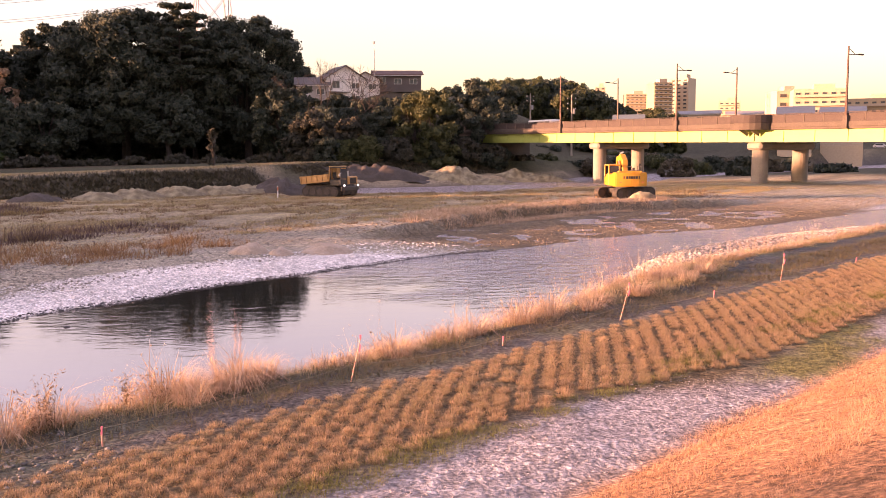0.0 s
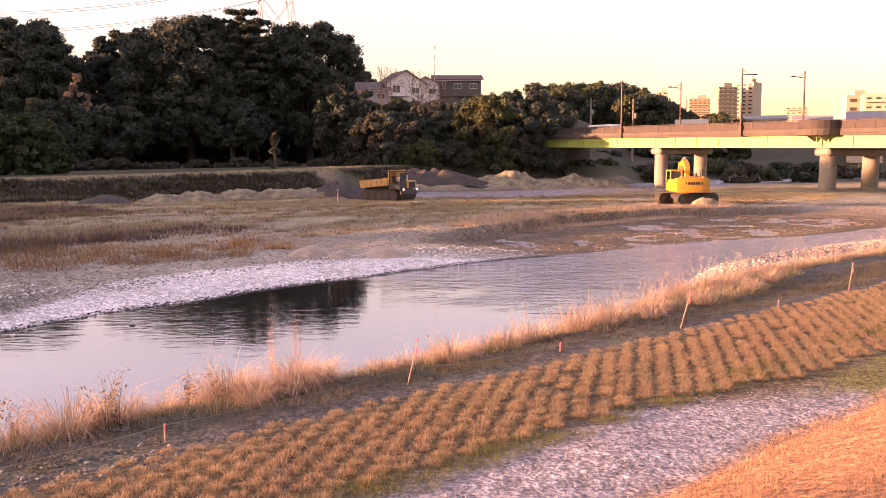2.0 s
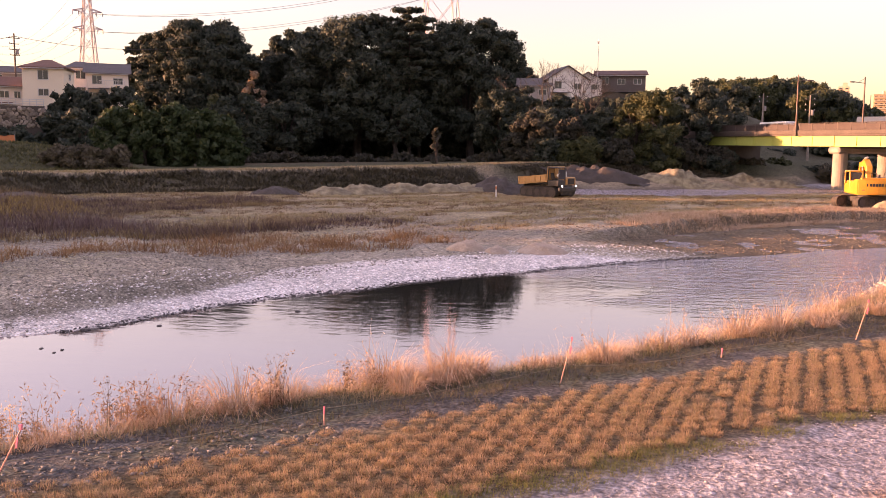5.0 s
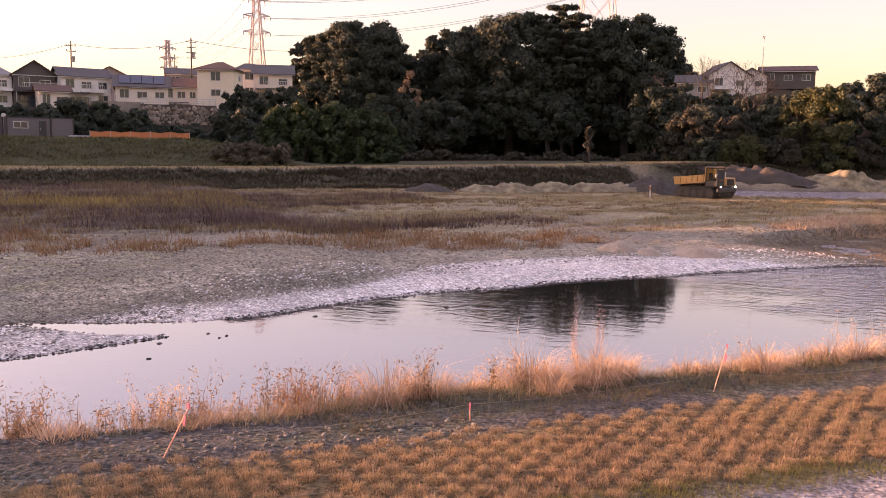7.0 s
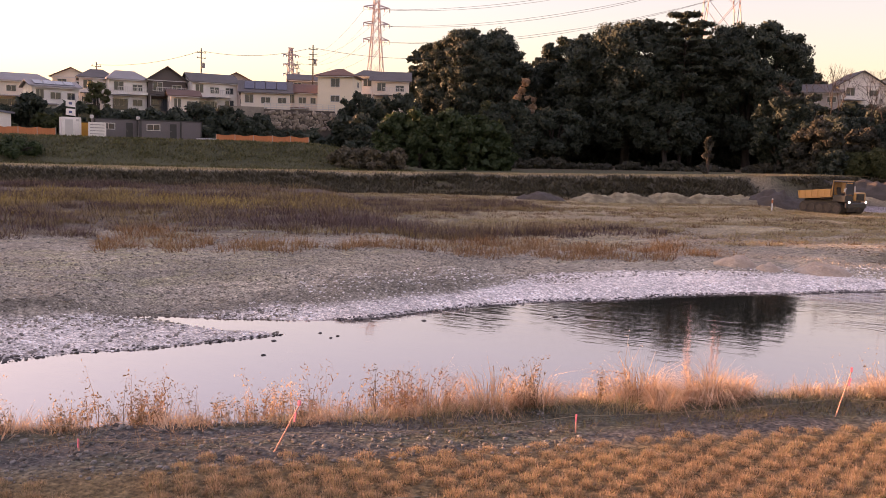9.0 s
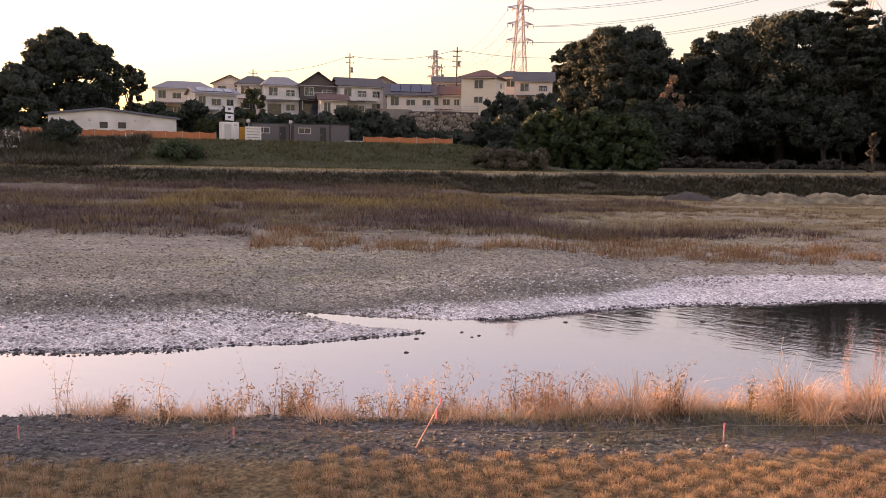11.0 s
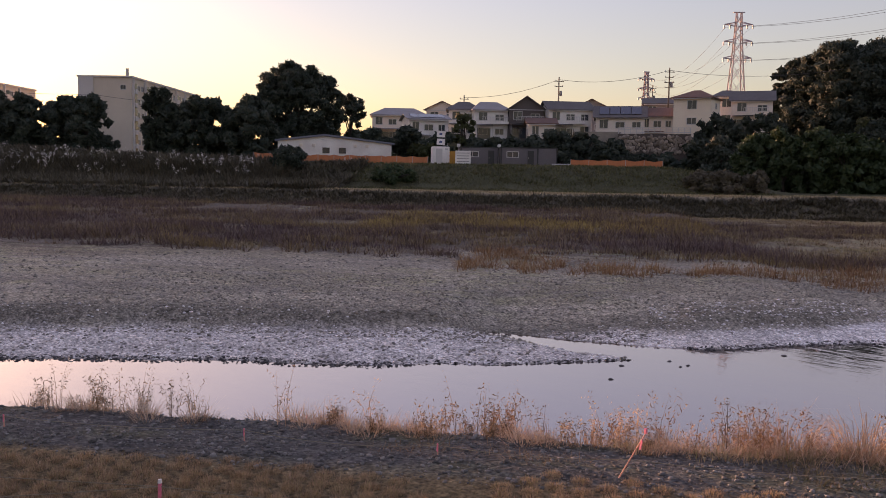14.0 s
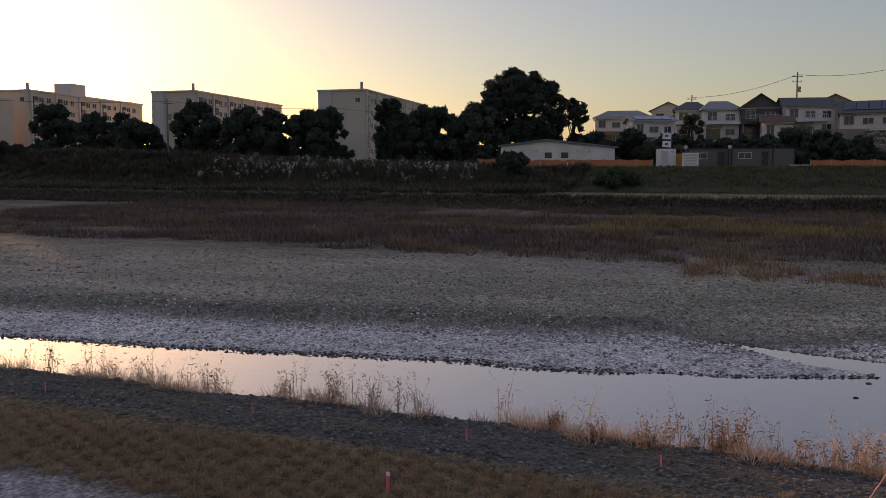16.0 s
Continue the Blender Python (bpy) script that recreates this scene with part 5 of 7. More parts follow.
def tower(az, d, w, dep, ztop, wall, label, rows, cols, turn=0.0, cat="apartment building"):
    p = bearing(az, d)
    g = ground_at(p)
    root = thing("apartment_tower", pose(p.x, p.y, g - 0.5, 0, 0, -az + turn), label, cat)
    h = ztop - g + 0.5
    part("wall", add_box(clean(), w, dep, h), wall, root)
    part("roof", add_box(clean(), w * 0.4, dep * 0.5, h * 0.04 + 1, (w * 0.1, 0, h)), TOWER_PALE, root)
    st = min(3.0, h / rows)
    pan = box_mesh("window", w / cols * 0.5, 0.3, st * 0.38, GLASS)
    slab = box_mesh("balcony", w * 0.96, 1.2, st * 0.30, TOWER_PALE)
    for r in range(rows):
        z = h - st * (r + 0.9)
        if z < 1:
            break
        if cols > 3:
            piece("balcony", slab, root, pose(0, -dep / 2 - 0.5, z - 0.2))
        for c in range(cols):
            piece("window", pan, root, pose(-w / 2 + w * (c + 0.5) / cols, -dep / 2 - 0.05, z + 0.3))
    return root


tower(13.88, 700, 15, 14, 56, TOWER_TAN, "far tall beige apartment tower", 12, 4, 25)
tower(15.3, 720, 15, 14, 60.2, TOWER_PALE, "far tall pale apartment tower", 13, 3, -25)
tower(12.4, 800, 19, 14, 54, TOWER_TAN, "far pale apartment block", 9, 5, 10)
tower(10.2, 800, 9, 10, 61, TOWER_PALE, "slim far tower above the hill", 9, 2, 0)
tower(18.1, 600, 13, 12, 35.6, TOWER_PALE, "far low apartment block", 5, 4, 0)
tower(21.2, 345, 9, 12, 25.4, TOWER_PALE, "pale orange end of an apartment block", 5, 2, 20)
tower(23.1, 335, 17, 11, 25.1, TOWER_PALE, "white apartment block with long balconies", 6, 6, 8)
tower(26.3, 360, 22, 11, 22.6, TOWER_TAN, "beige apartment block with long balconies", 5, 8, 5)
for az, d, w, zt, zr in ((12.0, 230, 7, 13.6, 1.2), (16.3, 300, 13, 17.2, 1.0), (21.9, 240, 8, 15.2, 1.8), (19.0, 330, 12, 18.0, 1.0), (24.5, 250, 10, 15.2, 1.4)):
    house(az, d, w, 8, 6, zt, TOWER_PALE, ROOF_LIGHT if w > 7.5 else TOWER_PALE, "low pale roadside building beyond the bridge", 0, rise=zr, wins=3)

# ---- shed and site cabins on the far levee ----
p = bearing(-61.4, 128)
g = ground_at(p)
shed = thing("shed", pose(p.x, p.y, g - 0.1, 0, 0, 61.4 + 3), "long white shed with a low blue-grey roof", "shed")
part("wall", prism(clean(), [(-8, 0), (8, 0), (8, 2.9), (-1.5, 3.9), (-8, 3.1)], -3, 3), WHITE, shed)
bm = clean()
prism(bm, [(-8.4, 3.05), (-1.5, 3.92), (8.4, 2.87), (8.4, 3.12), (-1.5, 4.2), (-8.4, 3.32)], -3.4, 3.4)
part("roof", bm, material("blue_grey_sheet", (0.15, 0.16, 0.19), 0.8, spread=0.1, scale=0.6), shed)
for x in (-1.3, 1.0):
    window(shed, x, -3.0, 1.5, 1.0, 0.8, 0, BLACK)
for x in (-4.8, -3.0, 2.8, 4.5):
    part("vent_hood", add_box(clean(), 0.45, 0.3, 0.4, (x, -3.1, 2.4), (0, 0, 0), 0.05), BEIGE, shed)

p = bearing(-54.5, 121)
boxc = thing("storage_box", pose(p.x, p.y, ground_at(p), 0, 0, 54.5 + 8), "white steel storage box on the levee", "container")
part("body", add_box(clean(), 2.3, 2.2, 2.5, bevel=0.04), WHITE, boxc)
part("door", add_box(clean(), 0.9, 0.06, 2.0, (-0.3, -1.12, 0.2)), FRAME, boxc)
part("vent", add_box(clean(), 0.4, 0.05, 0.25, (0.7, -1.115, 2.0)), FRAME, boxc)
p = bearing(-53.0, 119)
board = thing("notice_board", pose(p.x, p.y, ground_at(p), 0, 0, 53), "white site notice board with lines of writing", "sign")
part("panel", add_box(clean(), 2.1, 0.06, 1.8, (0, 0, 0.15)), WHITE, board)
for i in range(4):
    part("text_bar", add_box(clean(), 1.7, 0.02, 0.09, (0, -0.04, 0.45 + 0.38 * i)), GREY_WALL, board)
for x in (-0.9, 0.9):
    part("post", add_box(clean(), 0.08, 0.08, 2.0, (x, 0.08, 0)), STEEL, board)
part("panel", add_box(clean(), 1.3, 0.1, 1.9), YELLOW, thing("yellow_panel", pose(*(bearing(-53.75, 121.5, ground_at(bearing(-53.75, 121.5)))), 0, 0, 53), "dull yellow steel panel beside the cabins", "panel"))


def cabin(az, d, w, label, dark=False):
    p = bearing(az, d)
    c = thing("site_cabin", pose(p.x, p.y, ground_at(p), 0, 0, -az + 8), label, "site cabin", "site cabins on the levee")
    part("body", add_box(clean(), w, 2.4, 2.35, (0, 0, 0.1), bevel=0.04), CAB, c)
    part("roof", add_box(clean(), w + 0.1, 2.5, 0.12, (0, 0, 2.45)), BLACK, c)
    for x in (-w / 2 + 0.1, w / 2 - 0.1):
        part("corner_post", add_box(clean(), 0.16, 0.1, 2.3, (x, -1.21, 0.1)), BLACK, c)
    if not dark:
        window(c, -w * 0.18, -1.22, 1.15, 1.7, 0.85)
        d_ = part("door", add_box(clean(), 0.85, 0.06, 1.95, (w * 0.3, -1.23, 0.15)), BLACK, c)
        part("handle", add_box(clean(), 0.05, 0.06, 0.2, (w * 0.3 - 0.3, -1.28, 1.0)), STEEL, d_)


cabin(-52.0, 122.5, 5.4, "dark grey site cabin with a white-framed window")
cabin(-49.4, 122, 5.2, "dark grey site cabin with a white-framed window")
cabin(-47.6, 122.5, 2.8, "small dark windowless site cabin", True)
for az in (-53.3, -50.65):
    p = bearing(az, 121.5)
    lt = thing("floodlight", pose(p.x, p.y, ground_at(p), 0, 0, -az), "portable floodlight mast between the cabins", "lamp")
    part("pole", add_bar(clean(), (0, 0, 0), (0, 0, 2.6), 0.05), STEEL, lt)
    part("lamp_head", add_box(clean(), 0.5, 0.3, 0.45, (0, -0.1, 2.5), (0, 0, 0), 0.08), FRAME, lt)
p = bearing(-54.2, 123)
flag = thing("flag_pole", pose(p.x, p.y, ground_at(p), 0, 0, 54), "thin pole with two white flags", "flag")
part("pole", add_bar(clean(), (0, 0, 0), (0, 0, 4.9), 0.04), STEEL, flag)
for z in (3.9, 2.8):
    fl = part("flag", add_box(clean(), 1.15, 0.03, 0.85, (-0.6, 0, z), (0, 4, 0)), WHITE, flag)
    part("emblem", add_box(clean(), 0.4, 0.02, 0.3, (-0.6, -0.03, z + 0.28), (0, 4, 0)), material("emblem_blue", (0.10, 0.12, 0.25), bump=0), fl)


def net_fence(az0, az1, d, h, label):
    a, b = bearing(az0, d), bearing(az1, d)
    f = thing("safety_fence", Matrix(), label, "fence", "orange safety fences")
    k = int((b - a).length / 2)
    for i in range(k + 1):
        q = a.lerp(b, i / k)
        part("post", add_bar(clean(), (q.x, q.y, ground_at(q) - 0.1), (q.x, q.y, ground_at(q) + h + 0.05), 0.04), STEEL, f)
    for i in range(k):
        bm = clean()
        rows = []
        for j in range(5):
            q = a.lerp(b, (i + j / 4) / k)
            g = ground_at(q)
            sag = 0.14 * math.sin(math.pi * j / 4) * (0.4 + rng.random())
            wv = 0.08 * math.sin(3.0 * j)
            rows.append([bm.verts.new((q.x + wv, q.y - wv, g + 0.05)), bm.verts.new((q.x + wv, q.y - wv, g + h - sag)), bm.verts.new((q.x + wv + 0.03, q.y + 0.03, g + h - sag)), bm.verts.new((q.x + wv + 0.03, q.y + 0.03, g + 0.05))])
        for u, v in zip(rows[:-1], rows[1:]):
            for c in range(4):
                bm.faces.new((u[c], u[(c + 1) % 4], v[(c + 1) % 4], v[c]))
        part("netting", bm, ORANGE, f)


net_fence(-66.5, -55.3, 119, 1.1, "orange netting fence along the levee top")
net_fence(-46.0, -40.2, 117, 0.95, "sagging orange netting fence on the levee")
for az in (-60.7, -60.3, -59.7, -44.8, -43.2, -40.6):
    p = bearing(az, 117.4)
    st = thing("marker_stake", pose(p.x, p.y, ground_at(p)), "short white marker stake on the levee", "stake", "white stakes on the levee")
    part("stake", add_box(clean(), 0.10, 0.10, 0.75, bevel=0.02), WHITE, st)
for az, d, w in ((-46.6, 119.5, 2.4), (-45.3, 119, 1.6)):
    p = bearing(az, d)
    pl = thing("pipe_stack", pose(p.x, p.y, ground_at(p), 0, 0, -az + 5), "grey pipes stacked beside the cabins", "pipes")
    for i in range(3):
        part("pipe", add_bar(clean(), (-w / 2, 0.3 * i, 0.2), (w / 2, 0.3 * i, 0.2), 0.18, seg=8), STEEL, pl)
# pale roofs of cars parked behind the levee
CARPAINT = material("pale_car_paint", (0.55, 0.55, 0.57), 0.3, 0.2, spread=0.05, bump=0)


def car(az, d, turn, label, paint):
    p = bearing(az, d)
    c = thing("car", pose(p.x, p.y, ground_at(p), 0, 0, -az + turn), label, "car")
    bm = clean()
    prism(bm, [(-2.0, 0.35), (2.0, 0.35), (2.1, 0.8), (1.2, 0.95), (0.6, 1.45), (-1.2, 1.5), (-1.9, 0.95), (-2.1, 0.8)], -0.8, 0.8)
    part("body", bm, paint, c)
    part("glasshouse", prism(clean(), [(-1.55, 0.98), (1.0, 0.98), (0.55, 1.38), (-1.15, 1.42)], -0.81, 0.81), GLASS, c)
    for x in (-1.25, 1.25):
        for y in (-0.75, 0.75):
            w_ = part("wheel", add_bar(clean(), (x, y - 0.1, 0.32), (x, y + 0.1, 0.32), 0.32, seg=12), RUBBER, c)
            part("rim", add_bar(clean(), (x, y - 0.11, 0.32), (x, y + 0.11, 0.32), 0.18, seg=8), STEEL, w_)


for az in (-91.6, -89.3, -87.7):
    car(az, 171, rng.normal(0, 6), "pale parked car behind the levee grass", CARPAINT)
for az, d in ((16.9, 330), (17.4, 325), (25.0, 300), (25.7, 300), (26.6, 290)):
    car(az, d, rng.normal(0, 20), "pale parked vehicle far beyond the bridge", CARPAINT)


# ---- pylons, poles and cables ----
def pylon(az, d, ztop, base_w, arm, label, turn=0.0, arms=3):
    p = bearing(az, d)
    g = ground_at(p)
    h = ztop - g
    root = thing("pylon", pose(p.x, p.y, g, 0, 0, -az + turn), label, "pylon", "power pylons")
    wid = lambda z: base_w * (1 - z / h) ** 1.25 + arm * 0.16
    rr = 0.0011 * d * 0.5 + 0.003 * base_w
    for sx in (-1, 1):
        for sy in (-1, 1):
            bm = add_tube(clean(), [(sx * wid(h * i / 8) / 2, sy * wid(h * i / 8) / 2, h * i / 8) for i in range(9)], rr)
            part("leg", bm, PYLON, root)
    bm = clean()
    z = 0.0
    while z < h * 0.97:
        z2 = min(h, z + wid(z) * 1.1 + 0.6)
        for sx, sy, tx, ty in ((-1, -1, 1, -1), (1, -1, 1, 1), (1, 1, -1, 1), (-1, 1, -1, -1)):
            add_bar(bm, (sx * wid(z) / 2, sy * wid(z) / 2, z), (tx * wid(z2) / 2, ty * wid(z2) / 2, z2), rr * 0.55, seg=3)
            add_bar(bm, (tx * wid(z) / 2, ty * wid(z) / 2, z), (sx * wid(z2) / 2, sy * wid(z2) / 2, z2), rr * 0.55, seg=3)
        z = z2
    part("lattice", bm, PYLON, root)
    for k in range(arms):
        z = h - (0.28 + 0.95 * k) * arm * 0.62 - arm * 0.3
        for sx in (-1, 1):
            tip = (sx * arm * 0.5, 0, z + 0.5)
            bm = clean()
            for sy in (-1, 1):
                add_bar(bm, (sx * wid(z) / 2, sy * wid(z) / 2, z), tip, rr * 0.8, seg=3)
                add_bar(bm, (sx * wid(z) / 2, sy * wid(z) / 2, z + arm * 0.12), tip, rr * 0.8, seg=3)
            c = part("crossarm", bm, PYLON, root)
            for fx in (0.5, 0.3):
                part("insulator", add_bar(clean(), (sx * arm * fx, 0, z + 0.3), (sx * arm * fx, 0, z - arm * 0.1), rr * 1.4, seg=5), FRAME, c)
    part("top_arm", add_bar(clean(), (-arm * 0.2, 0, h), (arm * 0.2, 0, h), rr, seg=4), PYLON, root)
    return root


pylon(-36.0, 350, elz(350, 9.95), 9, 10.5, "pale steel lattice power pylon behind the houses", 15)
pylon(-14.4, 300, elz(300, 19.5), 17, 14, "tall steel lattice power pylon behind the wood", 10)
pylon(-41.4, 620, elz(620, 6.5), 9, 11, "far steel lattice power pylon", 20)


def cable(a, b, sag, r, name="cable"):
    a, b = Vector(a), Vector(b)
    cu = bpy.data.curves.new(name, "CURVE")
    cu.dimensions, cu.bevel_depth, cu.bevel_resolution = "3D", r, 0
    sp = cu.splines.new("POLY")
    sp.points.add(12)
    for i in range(13):
        t = i / 12
        q = a.lerp(b, t) - Vector((0, 0, 4 * sag * t * (1 - t)))
        sp.points[i].co = (*q, 1)
    cu.materials.append(WIRE)
    return tagged(new(name, cu), "thin dark overhead power cable between the poles", "cable", "overhead cables")


def utility_pole(az, d, el, arms, label):
    p = bearing(az, d)
    g = ground_at(p)
    h = elz(d, el) - g
    root = thing("utility_pole", pose(p.x, p.y, g - 0.3, 0, 0, -az + 20), label, "utility pole", "utility poles")
    part("pole", add_bar(clean(), (0, 0, 0), (0, 0, h + 0.3), 0.22, 0.12, 8), CONCRETE if arms < 4 else DARK_CONCRETE, root)
    for k in range(arms):
        c = part("crossarm", add_box(clean(), 2.0 - 0.3 * (k % 2), 0.12, 0.12, (0, 0, h - 0.6 - 1.0 * k)), DARK_CONCRETE, root)
        for x in (-0.8, 0, 0.8):
            part("insulator", add_bar(clean(), (x, 0, h - 0.5 - 1.0 * k), (x, 0, h - 0.25 - 1.0 * k), 0.07, seg=5), FRAME, c)
    part("transformer", add_bar(clean(), (0.45, 0, h - 3.4), (0.45, 0, h - 2.4), 0.28, seg=8), GREY_WALL, root)
    return Vector((p.x, p.y, g + h - 0.5))


t1 = utility_pole(-46.9, 176, 6.2, 2, "concrete utility pole among the houses")
t2 = utility_pole(-40.0, 176, 6.75, 4, "tall utility pole with many crossarms")
t3 = utility_pole(-41.0, 230, 5.7, 2, "utility pole behind the houses")
t4 = utility_pole(-53.0, 190, 5.0, 1, "utility pole behind the white house")
t5 = utility_pole(-86.2, 160, 4.7, 1, "utility pole before the flats")
t6 = utility_pole(-76.1, 165, 4.5, 1, "utility pole beside the flats")
utility_pole(5.75, 200, 3.75, 2, "concrete utility pole beyond the bridge")
utility_pole(8.4, 175, 3.6, 3, "concrete utility pole with crossarms by the bridge")
cable(t4, t1, 1.0, 0.035)
cable(t1, t2, 1.2, 0.035)
cable(t2, bearing(-30, 175, t2.z - 0.6), 1.2, 0.035)
cable(t5, t6, 0.6, 0.03)
cable(bearing(-100, 165, t5.z), t5, 0.6, 0.03)
cable(t6, bearing(-63, 178, t6.z), 1.0, 0.03)
pz = [elz(350, e) for e in (9.1, 8.1, 7.1)]
for k, z in enumerate(pz):
    for off in (-4.8, 4.8):
        a = bearing(-36.0, 350, z) + Vector((off * 0.8, off * 0.6, 0))
        cable(a, bearing(-41.4, 620, elz(620, 6.2 - 0.35 * k)), 9, 0.05)
        cable(a, bearing(-14.45, 300, elz(300, 12.2 - 1.1 * k)), 5, 0.05)

ant = bearing(-4.3, 185)
mast = thing("radio_mast", pose(ant.x, ant.y, ground_at(ant)), "thin radio mast behind the white houses", "antenna")
mh = elz(185, 7.2) - ground_at(ant)
part("mast", add_bar(clean(), (0, 0, 0), (0, 0, mh), 0.09, 0.05), STEEL, mast)
part("aerial", add_box(add_box(clean(), 0.5, 0.1, 0.12, (0, 0, mh - 0.5)), 0.3, 0.1, 0.5, (0, 0, mh - 0.9)), STEEL, mast)

# ---- the bridge ----
BR = Matrix.Translation((42.9, 93.4, 0)) @ Matrix.Rotation(radians(122), 4, "Z")
bridge = thing("bridge", BR @ pose(0, 0, 0, 0, -0.75, 0), "road bridge with a yellow-green steel girder on concrete piers", "bridge")
X0, X1, WIDE = -70.0, 78.0, 11.0
XL, XM = X1 - X0, (X0 + X1) / 2
edges = [X0, -16.0, 12.0, 40.0, X1]
for a, b in zip(edges[:-1], edges[1:]):
    for y in (-0.5, -3.8, -7.2, -10.5):
        bm = add_box(clean(), b - a - 0.15, 0.12, 1.35, ((a + b) / 2, y, 5.35))
        add_box(bm, b - a - 0.15, 0.5, 0.08, ((a + b) / 2, y, 5.3))
        k = int((b - a) / 4)
        if y == -0.5:
            for i in range(1, k):
                add_box(bm, 0.06, 0.1, 1.25, (a + (b - a) * i / k, y + 0.1, 5.38))
        part("girder", bm, YELLOW_GREEN, bridge)
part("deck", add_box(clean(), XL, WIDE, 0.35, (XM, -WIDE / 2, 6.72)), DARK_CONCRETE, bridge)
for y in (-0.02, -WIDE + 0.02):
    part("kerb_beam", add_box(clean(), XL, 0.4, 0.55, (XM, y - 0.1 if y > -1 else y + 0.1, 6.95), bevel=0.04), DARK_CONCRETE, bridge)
npan = int(XL / 2.4)
rail_panel = box_mesh("rail_panel", 2.25, 0.07, 0.85, RUSTY)
rail_post = box_mesh("rail_post", 0.12, 0.14, 1.0, DARK_CONCRETE)
for y in (-0.12, -WIDE + 0.12):
    rail = part("railing", add_box(clean(), XL, 0.12, 0.08, (XM, y, 8.42)), RUSTY, bridge, "rust-brown panel railing")
    for i in range(npan):
        x = X0 + (i + 0.5) * XL / npan
        piece("rail_panel", rail_panel, rail, pose(x, y, 7.52))
        piece("rail_post", rail_post, rail, pose(x + 1.2, y, 7.48))
bm = clean()
bmesh.ops.create_cone(bm, cap_ends=True, segments=24, radius1=2.4, radius2=2.6, depth=0.75, matrix=pose(12, 0.0, 7.1))
part("lookout", bm, DARK_CONCRETE, bridge, "rounded lookout over the pier")
bm = clean()
bmesh.ops.create_cone(bm, cap_ends=False, segments=24, radius1=2.5, radius2=2.5, depth=0.9, matrix=pose(12, 0.0, 7.95))
part("lookout_railing", bm, RUSTY, bridge)
for x in (11.2, 12.8):
    part("bracket", add_box(clean(), 0.15, 1.6, 0.5, (x, 0.6, 6.3), (25, 0, 0)), CONCRETE, bridge)
for x in (-16.0, 12.0, 40.0):
    g = 0.9
    pr = part("pier", add_box(clean(), 2.2, WIDE - 0.6, 0.9, (x, -WIDE / 2, 4.35), bevel=0.25), CONCRETE, bridge, "concrete pier on round columns")
    for y in (-1.6, -9.2):
        part("column", add_bar(clean(), (x, y, -0.8), (x, y, 4.4), 0.95, 0.95, 20), CONCRETE, pr, smooth=False)
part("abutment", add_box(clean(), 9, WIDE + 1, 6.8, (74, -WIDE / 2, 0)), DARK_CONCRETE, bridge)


def street_lamp(L, y, side):
    m = BR @ pose(0, 0, 0, 0, -0.75, 0) @ pose(L, y, 7.3)
    root = thing("street_lamp", Matrix.Translation(m.translation) @ Matrix.Rotation(radians(122), 4, "Z"), "slim brown street lamp on the bridge parapet", "street lamp", "bridge street lamps")
    part("pole", add_bar(clean(), (0, 0, -0.6), (0, 0, 8.0), 0.15, 0.08, 8), LAMP_BROWN, root)
    part("base", add_box(clean(), 0.5, 0.45, 1.4, (0, 0, -0.6)), DARK_CONCRETE, root)
    bm = add_bar(clean(), (0, 0, 7.1), (0, side * 2.0, 7.25), 0.05)
    add_bar(bm, (0, 0, 7.8), (0, side * 1.2, 7.2), 0.03)
    a = part("arm", bm, LAMP_BROWN, root)
    part("lamp_head", add_box(clean(), 0.3, 0.8, 0.16, (0, side * 2.2, 7.15), (0, 0, 0), 0.05), LAMP_BROWN, a)


for L in (-47.6, -23.8, 0.0, 23.8, 47.0):
    street_lamp(L, 0.1, -1)
for L in (-24.0, 0.0, 23.6, 46.5):
    street_lamp(L, -WIDE - 0.1, 1)
m = BR @ pose(56, -4, 7.07)
bus = thing("bus", Matrix.Translation(m.translation) @ Matrix.Rotation(radians(122), 4, "Z"), "small white bus crossing the bridge", "bus")
part("body", add_box(clean(), 6.0, 2.1, 2.2, (0, 0, 0.4), bevel=0.15), WHITE, bus)
for i in range(4):
    part("window", add_box(clean(), 1.1, 0.04, 0.8, (-2.1 + 1.35 * i, 1.06, 1.5)), GLASS, bus)
for x in (-1.9, 1.9):
    for y in (-0.95, 0.95):
        part("wheel", add_bar(clean(), (x, y - 0.12, 0.4), (x, y + 0.12, 0.4), 0.4, seg=12), RUBBER, bus)


